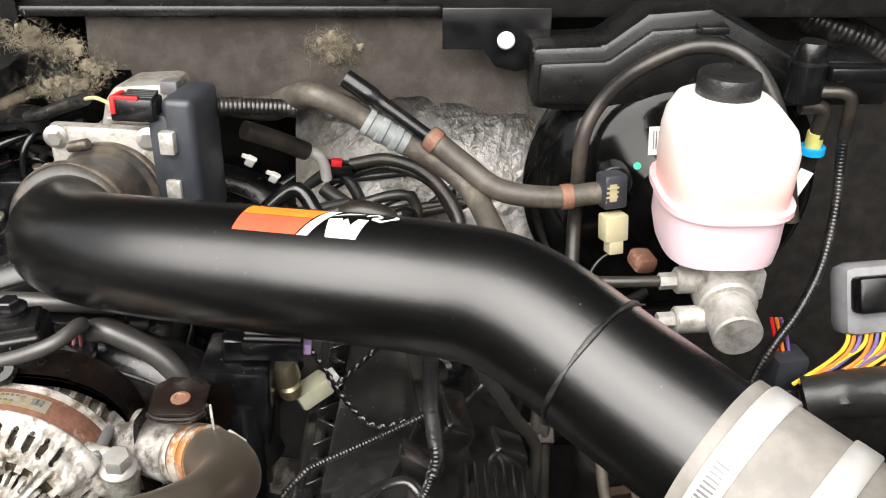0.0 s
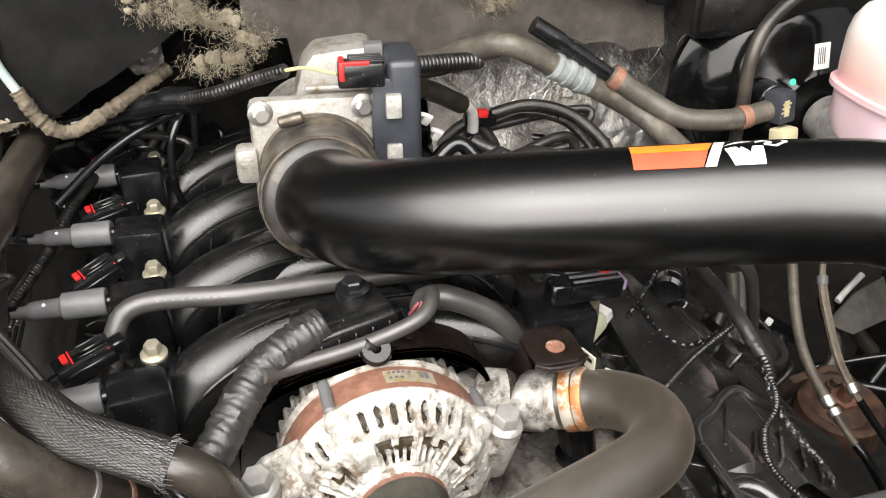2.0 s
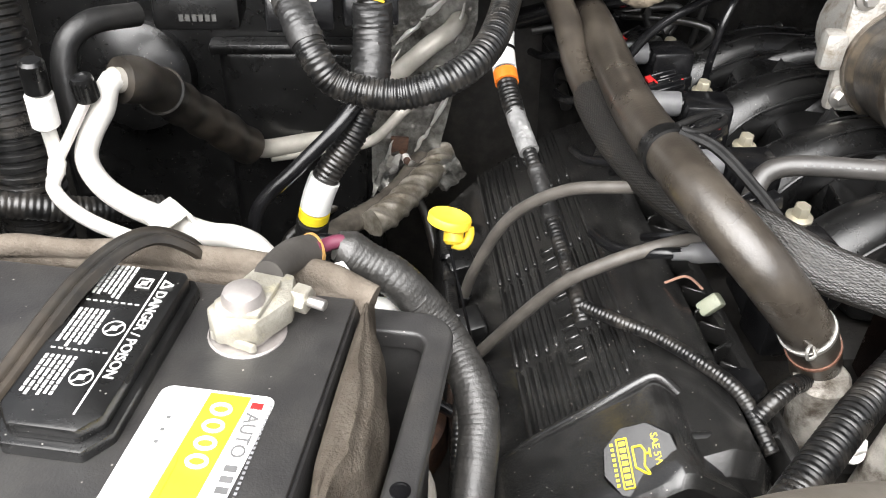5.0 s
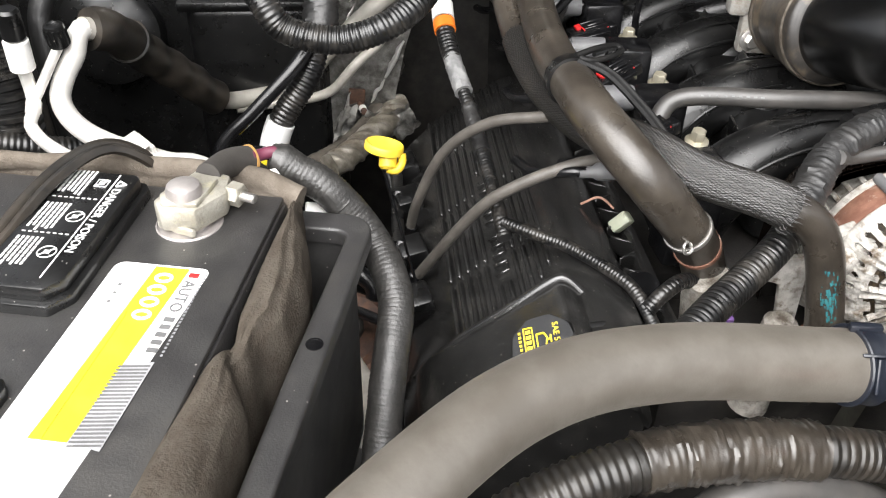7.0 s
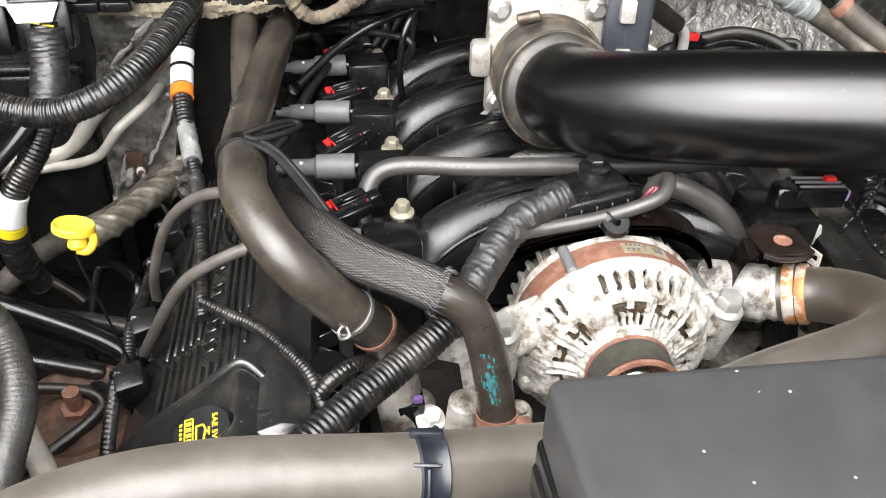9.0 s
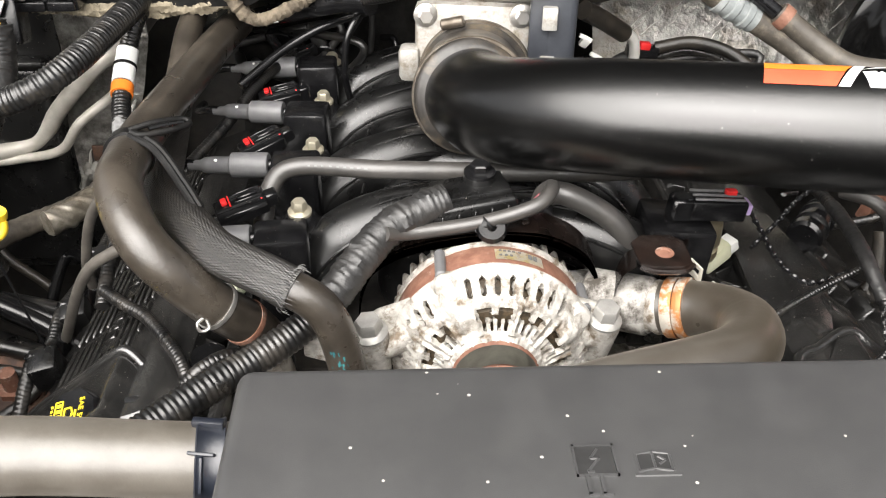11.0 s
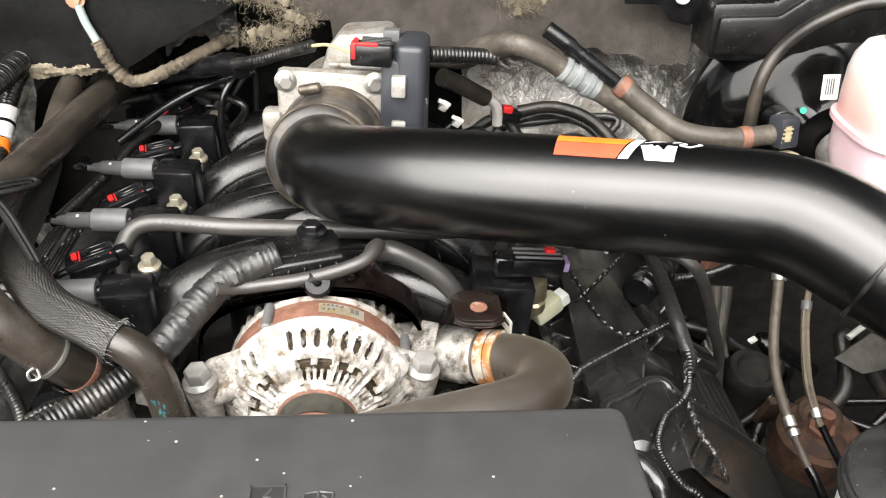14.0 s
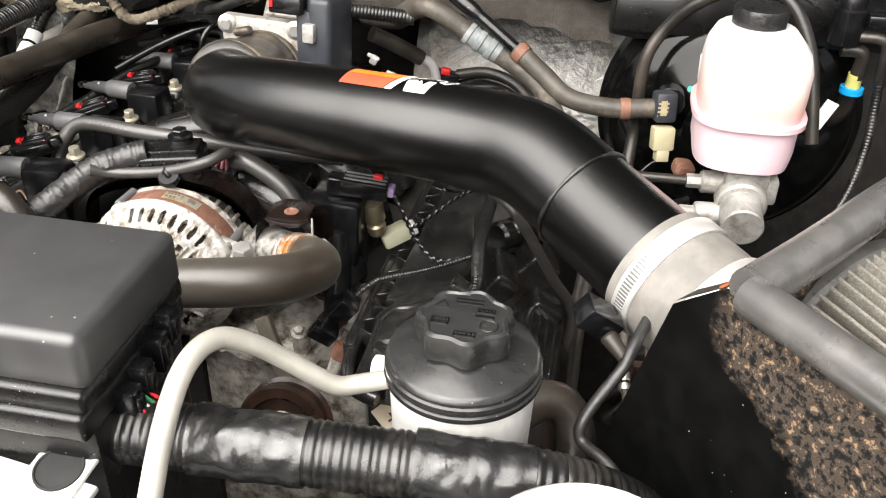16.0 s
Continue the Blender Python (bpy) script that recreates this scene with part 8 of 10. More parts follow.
for x0, y0, x1, y1 in ((-0.010, 0.002, -0.006, 0.004), (-0.006, 0.004, 0.004, 0.002), (0.004, 0.002, 0.012, 0.006), (0.004, -0.004, 0.012, 0.006), (-0.010, -0.004, 0.004, -0.004), (-0.010, -0.004, -0.010, 0.002), (-0.004, 0.004, -0.004, 0.007), (-0.007, 0.007, -0.001, 0.007)):
    q0, q1 = OCM @ Vector((x0, y0, 0.0003)), OCM @ Vector((x1, y1, 0.0003))
    rod(q0, q1, 0.0006, 5, bm)
for y, w in ((-0.0105, 0.034),):
    for a, b in (((-w / 2, y - 0.0035), (w / 2, y - 0.0035)), ((-w / 2, y + 0.0035), (w / 2, y + 0.0035)), ((-w / 2, y - 0.0035), (-w / 2, y + 0.0035)), ((w / 2, y - 0.0035), (w / 2, y + 0.0035))):
        rod(OCM @ Vector((*a, 0.0003)), OCM @ Vector((*b, 0.0003)), 0.0005, 5, bm)
    for k in range(7):
        block((0.0030, 0.0042, 0.0004), OCM @ pose(-0.0135 + 0.0045 * k, y, 0.0003), 0, bm=bm)
for k in range(9):
    block((0.0020, 0.0022, 0.0004), OCM @ pose(-0.014 + 0.0035 * k, -0.0175, 0.0003), 0, bm=bm)
part("yellow_print", bm, label_yellow, oc, "yellow oil grade print")
for y, z in ((0.470, 1.066), (0.540, 1.060), (0.620, 1.056), (0.685, 1.052)):
    b1 = thing("coil_driver_clip", (-0.592, y, z - 0.02), "small black plastic clip on the valve cover edge", "clip", "valve cover clips")
    part("body", block((0.022, 0.024, 0.026), pose(-0.595, y, z + 0.004, 10, -10, 12), 0.003), plastic, b1)
    part("foot", block((0.034, 0.020, 0.010), pose(-0.584, y - 0.004, z - 0.012, 8, -36, 12), 0.002), plastic, b1)
    part("tie", lathe([(0.0058, -0.002), (0.0076, -0.002), (0.0076, 0.002), (0.0058, 0.002)], (-0.604, y + 0.004, z + 0.010), (0.2, 0.7, 0.6), 18), gloss, b1)
hose("edge_loom", [(-0.612, 0.38, 1.00), (-0.612, 0.42, 1.035), (-0.607, 0.47, 1.072), (-0.606, 0.505, 1.062), (-0.607, 0.54, 1.068), (-0.606, 0.60, 1.060), (-0.604, 0.68, 1.058)], corrugated(0.0055, 0.0035), loom, "thin corrugated loom along the valve cover", "wire loom", step=0.0009)
vr, place, rot, d, nrm = valve_cover(1)
# front hump of the bank: stepped shoulder, slits and fins
def hump_z(x):
    return 1.146 - 0.733 * max(0.0, x + 0.024)


EDGE = [(-0.076, 0.372), (-0.071, 0.385), (-0.064, 0.391), (-0.056, 0.394), (-0.040, 0.406), (-0.030, 0.411), (-0.022, 0.411), (-0.012, 0.405), (0.020, 0.4015), (0.060, 0.398)]
bm = bmesh.new()
rows = []
for p in catmull([(x, y, 0) for x, y in EDGE], 0.002)[0]:
    z = hump_z(p[0])
    rows.append([bm.verts.new((p[0], p[1] + dy, z + dz)) for dy, dz in ((0.006, -0.055), (0.003, -0.012), (0.0022, -0.007), (0.0, -0.0032), (-0.003, -0.0010), (-0.007, 0.0), (-0.012, -0.0006), (-0.035, -0.001), (-0.085, -0.006))])
for ra, rb in zip(rows, rows[1:]):
    for k in range(8):
        bm.faces.new((ra[k], rb[k], rb[k + 1], ra[k + 1]))
bm.faces.new(rows[0])
bmesh.ops.recalc_face_normals(bm, faces=bm.faces[:])
part("front_hump", bm, cover_plastic, vr)
part("ridge", sweep([(x, y - 0.004, hump_z(x) - 0.0015) for x, y in EDGE], 0.0044, 14, 0.003), cover_plastic, vr)
part("ridge", sweep([(-0.074, 0.374, 1.144), (-0.074, 0.352, 1.143), (-0.072, 0.325, 1.140)], 0.0036, 12, 0.003), cover_plastic, vr)
for (x0, y0), (x1, y1) in (((-0.060, 0.364), (-0.041, 0.394)), ((-0.046, 0.352), (-0.036, 0.369)), ((-0.032, 0.344), (-0.016, 0.370)), ((-0.022, 0.334), (-0.008, 0.357)), ((-0.010, 0.330), (0.004, 0.354))):
    za, zb = hump_z(x0), hump_z(x1)
    D = Vector((x1 - x0, y1 - y0, zb - za))
    bm = bmesh.new()
    quad = [Vector((x0, y0, za + 0.0008)), Vector((x1, y1, zb + 0.0040)), Vector((x1, y1, zb - 0.006)), Vector((x0, y0, za - 0.006))]
    side = Vector((D.y, -D.x, 0)).normalized() * 0.0009
    va = [bm.verts.new(q - side) for q in quad]
    vb = [bm.verts.new(q + side) for q in quad]
    bm.faces.new(va)
    bm.faces.new(vb[::-1])
    for k in range(4):
        bm.faces.new((va[k], vb[k], vb[(k + 1) % 4], va[(k + 1) % 4]))
    bmesh.ops.recalc_face_normals(bm, faces=bm.faces[:])
    part("fin", bm, cover_plastic, vr)


def on_slope(x, y, up=0.0):
    return Vector((x, y, 1.134 - 0.733 * (x + 0.031) - 0.05 * (y - 0.45) + up))


part("rib_panel", prism([(0.010, 0.424), (0.064, 0.411), (0.067, 0.500), (0.060, 0.520), (0.026, 0.478)], 0.003, Matrix(((1, 0, 0, 0), (0, 1, 0, 0), (-0.733, -0.05, 1, 1.1353), (0, 0, 0, 1))), 0.0008), cover_plastic, vr)
for i in range(7):
    x = 0.0150 + 0.0074 * i
    ya, yb = 0.4275 - 0.24 * (x - 0.015), 0.466 + 0.95 * (x - 0.015)
    part("rib", rod(on_slope(x, ya, 0.0045), on_slope(x, yb, 0.0045), 0.0019, 8, soft=0.0006), cover_plastic, vr)
SL = axes((0.591, 0, 0.806), (0, 1, 0)).to_3x3().to_4x4()
for x, y, w, h, up in ((0.0445, 0.505, 0.030, 0.036, 0.005), (0.034, 0.584, 0.050, 0.040, 0.005), (0.004, 0.512, 0.050, 0.030, 0.003)):
    part("raised_box", block((h, w, 0.022), Matrix.Translation(on_slope(x, y, up)) @ SL @ pose(0, 0, 0, 0, 0, 14), 0.0035, 3, None, (0.86, 0.86)), cover_plastic, vr)
part("top_plate", prism([(-0.079, 0.400), (-0.072, 0.560), (-0.030, 0.560), (-0.016, 0.470), (-0.034, 0.412)], 0.012, pose(0, 0, 1.131), 0.003), cover_plastic, vr)
part("edge_wall", sweep([(-0.088, 0.60, 1.118), (-0.088, 0.50, 1.121), (-0.088, 0.446, 1.124), (-0.092, 0.366, 1.127), (-0.090, 0.330, 1.124), (-0.082, 0.316, 1.120), (-0.062, 0.310, 1.116)], 0.0075, 16, 0.004, shape=lambda s, a: 0.62 + 0.38 * abs(math.cos(a))), cover_plastic, vr)
part("shoulder", sweep([(-0.074, 0.338, 1.134), (-0.064, 0.334, 1.141), (-0.055, 0.325, 1.141), (-0.049, 0.312, 1.136), (-0.048, 0.305, 1.12)], 0.0065, 14, 0.003), cover_plastic, vr)
for x, y, z, w, h in ((-0.020, 0.440, 1.132, 0.030, 0.020),):
    part("raised_box", block((w, h, 0.014), pose(x, y, z, 0, 36, 0), 0.003), cover_plastic, vr)

# ---- intake manifold ----
mf = thing("intake_manifold", (-0.267, 0.62, 1.1), "black plastic intake manifold with curved runners", "manifold")
part("plenum", box(-0.345, -0.189, 0.485, 0.86, 1.10, 1.172, 0.02, segs=4), plastic, mf)
for sx in (-1, 1):
    for i in range(4):
        y = (0.497 if sx < 0 else 0.478) + 0.1 * i
        dz = -0.005 * i
        pts = [(CX + sx * 0.136, y - 0.022, 1.115 + dz), (CX + sx * 0.116, y - 0.014, 1.152 + dz), (CX + sx * 0.088, y - 0.006, 1.174 + dz), (CX + sx * 0.045, y + 0.004, 1.184 + dz), (CX + sx * 0.0, y + 0.012, 1.180 + dz), (CX - sx * 0.05, y + 0.02, 1.165 + dz)]
        part("runner", sweep(pts, lambda s, L: 0.0235 + 0.002 * math.sin(s * 30), 26, 0.004), plastic, mf)
        seam = [(p[0], p[1] - 0.0225, p[2] + 0.010) for p in pts]
        part("runner_seam", sweep(seam, 0.0016, 8, 0.004), plastic, mf)
        for dy, dzz, w in ((-0.0085, 0.0222, 0.0011), (0.0125, 0.0203, 0.0011), (0.0215, 0.0105, 0.0014)):
            part("runner_rib", sweep([(p[0], p[1] + dy, p[2] + dzz) for p in pts[1:5]], w, 8, 0.004), plastic, mf)
        for q, (cx, cy, cz) in enumerate(pts[1:4]):
            part("runner_web", block((0.0022, 0.030, 0.020), pose(cx, cy + 0.036, cz + 0.002, 0, 20 * sx * (1 - q), 6 * sx), 0.0006, 1), plastic, mf)
        part("runner_flange", block((0.018, 0.060, 0.012), pose(CX + sx * 0.138, y - 0.02, 1.122 + dz, 0, 20 * sx, 0), 0.003), plastic, mf)
part("end_panel", prism([(-0.232, 1.10), (-0.232, 1.196), (-0.206, 1.203), (-0.176, 1.194), (-0.150, 1.170), (-0.134, 1.135), (-0.132, 1.10)], 0.012, Matrix.Translation((0, 0.486, 0)) @ XZ, 0.003), plastic, mf, "smooth black end panel")
part("panel_bead", sweep([(-0.226, 0.472, 1.188), (-0.204, 0.472, 1.194), (-0.178, 0.472, 1.186), (-0.156, 0.472, 1.164), (-0.142, 0.472, 1.130)], 0.0016, 8, 0.004), plastic, mf)
part("front_arch", sweep([(-0.230, 0.470, 1.216), (-0.216, 0.466, 1.220), (-0.187, 0.462, 1.205), (-0.172, 0.458, 1.188), (-0.161, 0.456, 1.166)], 0.0080, 18, 0.004), hose_grey, mf, "grey moulded pipe arching over the end panel")

# ---- coils, plugs and boots ----
hex_mat = mat("yellow zinc bolt", (0.5, 0.46, 0.35), (0.62, 0.58, 0.48), rough=0.4, metal=0.7)
coil = thing("ignition_coil", (-0.40, 0.492, 1.13), "black ignition coil with a zinc bolt", "ignition coil", "ignition coils")
bm = block((0.048, 0.042, 0.055), pose(-0.402, 0.492, 1.154), 0.005, 2, None, (0.8, 0.8))
part("body", bm, gloss, coil)
part("shoulder", block((0.034, 0.020, 0.022), pose(-0.377, 0.482, 1.150, 0, 25, 15), 0.004), gloss, coil)
part("dome", lathe([(0, 0), (0.014, 0), (0.0135, 0.006), (0.0095, 0.011), (0, 0.011)], (-0.397, 0.492, 1.180), segs=22), gloss, coil)
part("bolt", hexbolt((-0.397, 0.492, 1.1935), (0, -0.1, 1), 0.0055, 0.0085), hex_mat, coil)
plug = thing("coil_plug", (-0.437, 0.485, 1.195), "black coil plug with a red lock", "connector", "coil plugs")
PM = pose(-0.436, 0.487, 1.200, 0, -12, 20)
part("body", block((0.036, 0.017, 0.014), PM, 0.002), gloss, plug)
for j in (-1, 1):
    part("rib", block((0.022, 0.0012, 0.0024), PM @ pose(0.005, 0.0052 * j, 0.0078), 0.0004, 1), gloss, plug)
    part("side_rail", block((0.030, 0.0016, 0.0030), PM @ pose(0.002, 0.0088 * j, 0.001), 0.0005, 1), gloss, plug)
part("latch", block((0.015, 0.0040, 0.0020), PM @ pose(0.006, 0, 0.0082), 0.0006, 1), gloss, plug)
part("nose", block((0.012, 0.010, 0.010), PM @ pose(0.020, 0, -0.001), 0.001, 1), gloss, plug)
bm = block((0.0042, 0.0075, 0.0028), PM @ pose(-0.010, 0.0010, 0.0084), 0.0008)
block((0.0012, 0.014, 0.0012), PM @ pose(-0.0065, 0, 0.0080), 0.0003, 1, bm)
block((0.0024, 0.0024, 0.0022), PM @ pose(0.015, -0.0070, 0.0055), 0.0006, 1, bm)
part("lock", bm, red, plug)
part("wire", sweep([PM @ Vector((-0.017, 0, 0)), PM @ Vector((-0.03, 0.004, -0.004)), PM @ Vector((-0.045, 0.018, -0.010)), PM @ Vector((-0.05, 0.035, -0.02))], 0.0028, 8, 0.003), gloss, plug)
boot = thing("plug_boot", (-0.45, 0.558, 1.18), "grey rubber boot on a black stub", "plug boot", "plug boots")
bm = lathe([(0, -0.010), (0.0036, -0.010), (0.0042, 0.000), (0.0058, 0.002), (0.0064, 0.006), (0.0066, 0.021), (0.0078, 0.0225), (0.0094, 0.0235), (0.0096, 0.028), (0.0097, 0.050), (0.0090, 0.0515), (0, 0.0515)], (-0.478, 0.560, 1.193), (1, -0.06, 0.02), 22)
part("boot", bm, grey_plastic, boot)
part("stub", rod((-0.427, 0.557, 1.194), (-0.412, 0.556, 1.194), 0.0045, 12), gloss, boot)
part("dot", lathe([(0, 0), (0.0014, 0), (0.001, 0.0006), (0, 0.0006)], (-0.466, 0.5555, 1.1993), (0, -0.5, 0.86), 10), paper, boot, "white paint dot")
part("wire", sweep([(-0.478, 0.560, 1.193), (-0.490, 0.562, 1.193), (-0.502, 0.572, 1.187), (-0.512, 0.592, 1.178), (-0.515, 0.62, 1.17)], 0.0036, 10, 0.003), gloss, boot)
part("post", box(-0.425, -0.388, 0.540, 0.572, 1.12, 1.200, 0.004), gloss, boot)
for i in range(1, 4):
    dz = -0.005 * i
    copy_thing(coil, Matrix.Translation(Vector(coil.location) + Vector((0.0006 * i, 0.1003 * i, dz))))
    copy_thing(plug, Matrix.Translation(Vector(plug.location) + Vector((0.001 * i, 0.1 * i, dz))) @ pose(0, 0, 0, 0, (-4, 3, -2)[i - 1], (5, -6, 8)[i - 1]))
    copy_thing(boot, Matrix.Translation(Vector(boot.location) + Vector((0, 0.0995 * (i - 2 if i < 2 else i - 1), -0.002 * i))) @ pose(0, 0, 0, 0, 0, (6, -4, 3)[i - 1]))

# ---- right bank front: coil, red locked plug, injector, loose connector ----
rc2 = thing("ignition_coil", (-0.115, 0.475, 1.14), "black ignition coil tower at the front of the bank", "ignition coil", "ignition coils")
part("body", block((0.046, 0.046, 0.10), pose(-0.139, 0.470, 1.150, 0, 4, 0), 0.004), gloss, rc2)
part("tube", rod((-0.135, 0.455, 1.17), (-0.128, 0.425, 1.095), 0.0125, 20, soft=0.002), gloss, rc2)
part("foot_ring", lathe([(0.012, 0), (0.0165, 0), (0.0165, 0.006), (0.012, 0.008)], (-0.128, 0.425, 1.092), (-0.05, 0.25, 1), 22), gloss, rc2)
rp = thing("injector_plug", (-0.11, 0.465, 1.21), "black injector plug with a red lock", "connector")
PM = pose(-0.112, 0.468, 1.208, 0, 6, 5)
part("body", block((0.040, 0.020, 0.015), PM, 0.002), gloss, rp)
for j in (-1, 0, 1):
    part("rib", block((0.036, 0.002, 0.002), PM @ pose(0, 0.006 * j, 0.0078), 0.0005, 1), grey_plastic, rp)
part("nose", block((0.016, 0.014, 0.018), PM @ pose(-0.024, 0, -0.002), 0.002, 1), gloss, rp)
part("lock", block((0.008, 0.0055, 0.0045), PM @ pose(0.010, 0.002, 0.0095), 0.0012), red, rp)
part("tip", block((0.006, 0.012, 0.008), PM @ pose(0.022, 0, 0), 0.001), mat("lilac plastic", (0.35, 0.25, 0.45), rough=0.4), rp)
inj = thing("fuel_injector", (-0.108, 0.478, 1.17), "brass coloured fuel injector", "injector")
part("body", lathe([(0, 0), (0.007, 0), (0.0085, 0.004), (0.0085, 0.010), (0.0065, 0.012), (0.0095, 0.016), (0.0095, 0.034), (0, 0.036)], (-0.106, 0.482, 1.155), (-0.1, -0.15, 1), 20), mat("dull brass", (0.32, 0.27, 0.17), (0.42, 0.37, 0.26), rough=0.4, metal=0.8), inj)
lc = thing("loose_connector", (-0.098, 0.50, 1.13), "loose pale yellow connector", "connector")
part("shell", block((0.026, 0.016, 0.016), pose(-0.094, 0.497, 1.146, 0, -20, 30), 0.003), mat("pale yellow plastic", (0.52, 0.52, 0.36), (0.6, 0.6, 0.45), rough=0.4), lc)
part("pins", block((0.008, 0.012, 0.010), pose(-0.080, 0.504, 1.151, 0, -20, 30), 0.001), paper, lc)
for pts, r in (([(-0.090, 0.468, 1.207), (-0.078, 0.462, 1.19), (-0.066, 0.455, 1.172), (-0.045, 0.445, 1.158), (-0.012, 0.450, 1.163)], 0.0017), ([(-0.075, 0.478, 1.165), (-0.055, 0.49, 1.178), (-0.035, 0.505, 1.19), (-0.015, 0.515, 1.195)], 0.0016), ([(-0.03, 0.52, 1.185), (-0.045, 0.51, 1.19), (-0.05, 0.50, 1.196)], 0.0014)):
    hose("twisted_wire", pts, lambda s, L, r=r: r, gloss, "twisted pair of black and white wires", "wire", segs=8, step=0.0012, shape=lambda s, a: 1 + 0.35 * math.cos(2 * a - s * 900))
cs = thing("cam_sensor", (0.02, 0.478, 1.15), "black round cam sensor with plug", "sensor")
part("barrel", rod((0.004, 0.552, 1.128), (0.040, 0.604, 1.116), 0.0130, 28, soft=0.002), gloss, cs)
for f in (0.15, 0.55, 0.72):
    part("collar", lathe([(0.012, -0.0015), (0.0150, -0.0015), (0.0150, 0.0015), (0.012, 0.0015)], Vector((0.004, 0.552, 1.128)).lerp(Vector((0.040, 0.604, 1.116)), f), (0.55, 0.8, -0.18), 28), gloss, cs)
part("plug", rod((-0.006, 0.538, 1.131), (0.004, 0.552, 1.128), 0.0145, 24, soft=0.003), gloss, cs)
hose("cam_cable", [(-0.008, 0.500, 1.198), (0.007, 0.482, 1.200), (0.020, 0.478, 1.187), (0.037, 0.488, 1.152), (0.053, 0.501, 1.115), (0.066, 0.514, 1.088), (0.073, 0.52, 1.062), (0.068, 0.51, 1.02), (0.06, 0.50, 0.98)], 0.0048, hose_grey, "grey printed cable over the valve cover edge", "cable")
sp = thing("side_lever", (0.08, 0.54, 1.03), "dirty grey tan metal lever beside the valve cover", "bracket")
part("arm", sweep([(0.084, 0.574, 1.112), (0.083, 0.566, 1.098), (0.079, 0.548, 1.066), (0.078, 0.53, 1.03), (0.078, 0.51, 0.98)], lambda s, L: 0.0105 - 0.002 * min(1, s / 0.04), 18, 0.003, shape=lambda s, a: 0.45 + 0.55 * abs(math.sin(a))), mat("dull grey tan steel", (0.040, 0.037, 0.033), (0.075, 0.068, 0.060), rough=0.45, metal=0.3, bump=0.5, dirt=(0.11, 0.085, 0.06), dirt_at=(0.55, 0.75), dirt_scale=50), sp)
part("band", block((0.022, 0.018, 0.010), pose(0.079, 0.546, 1.060, 35, 0, 0), 0.002), MATS["dull grey tan steel"], sp)
part("rusty_block", block((0.030, 0.012, 0.036), pose(0.094, 0.612, 1.118, 15, 0, 20), 0.002), rusty, sp, "rusty steel block behind the lever")

# ---- clutter behind the tube ----
hose("coolant_elbow", [(-0.168, 0.70, 1.262), (-0.15, 0.712, 1.25), (-0.135, 0.724, 1.238), (-0.122, 0.733, 1.228)], 0.0085, rubber, "short black rubber coolant elbow", "hose")
hose("metal_tube", [(-0.124, 0.732, 1.229), (-0.113, 0.738, 1.222), (-0.108, 0.742, 1.21), (-0.107, 0.745, 1.195)], 0.0052, bright_alu, "short bent bright metal tube", "pipe")
rk = thing("rear_plug", (-0.10, 0.753, 1.19), "black plug with a red lock on a rear cable", "connector")
part("body", block((0.030, 0.014, 0.012), pose(-0.098, 0.752, 1.203, 0, 8, 5), 0.002), gloss, rk)
part("lock", block((0.010, 0.008, 0.007), pose(-0.097, 0.748, 1.210, 0, 8, 5), 0.0012), red, rk)
hose("rear_cable", [(-0.085, 0.755, 1.205), (-0.05, 0.75, 1.212), (-0.015, 0.735, 1.205), (0.01, 0.71, 1.185), (0.02, 0.69, 1.16)], 0.0058, rubber, "black cable behind the intake tube", "cable")
hose("rear_cable", [(-0.085, 0.765, 1.19), (-0.05, 0.76, 1.20), (-0.01, 0.745, 1.19), (0.015, 0.72, 1.16)], corrugated(0.0045, 0.003), loom, "thin corrugated cable behind the intake tube", "cable", step=0.0009)
hose("rear_hose", [(-0.12, 0.70, 1.16), (-0.085, 0.69, 1.185), (-0.065, 0.685, 1.19), (-0.04, 0.68, 1.18), (-0.01, 0.67, 1.15)], 0.011, rubber, "black rubber hose behind the intake tube", "hose")
hose("rear_tube", [(-0.045, 0.682, 1.18), (-0.01, 0.67, 1.178), (0.025, 0.655, 1.165), (0.05, 0.64, 1.14)], 0.0055, mat("tan metal tube", (0.35, 0.32, 0.26), rough=0.5, metal=0.5), "tan metal tube behind the intake tube", "pipe")
for x, y, z in ((-0.165, 0.70, 1.235), (-0.130, 0.735, 1.19), (-0.150, 0.72, 1.21), (-0.115, 0.728, 1.175)):
    cl = thing("white_clip", (x, y, z), "small white plastic harness clip", "clip", "harness clips")
    bm = block((0.008, 0.006, 0.010), pose(x, y - 0.004, z, 20, 30, 0), 0.0015)
    part("head", bm, white, cl)
    part("wing", block((0.014, 0.003, 0.004), pose(x, y - 0.006, z + 0.004, 0, 30, 20), 0.001), white, cl)
rnd = random.Random(31)
for i in range(16):
    x0, y0 = rnd.uniform(-0.17, 0.05), rnd.uniform(0.69, 0.80)
    pts = [(x0, y0, 1.10), (x0 + rnd.uniform(-0.03, 0.03), y0 - 0.01, 1.15), (x0 + rnd.uniform(-0.06, 0.06), y0 + rnd.uniform(-0.03, 0.03), rnd.uniform(1.16, 1.20)), (x0 + rnd.uniform(-0.10, 0.10), y0 + rnd.uniform(-0.02, 0.04), rnd.uniform(1.13, 1.19))]
    hose("engine_cable", pts, rnd.uniform(0.003, 0.0075), [gloss, rubber, tape][i % 3], "black cable among the wiring behind the manifold", "cable")
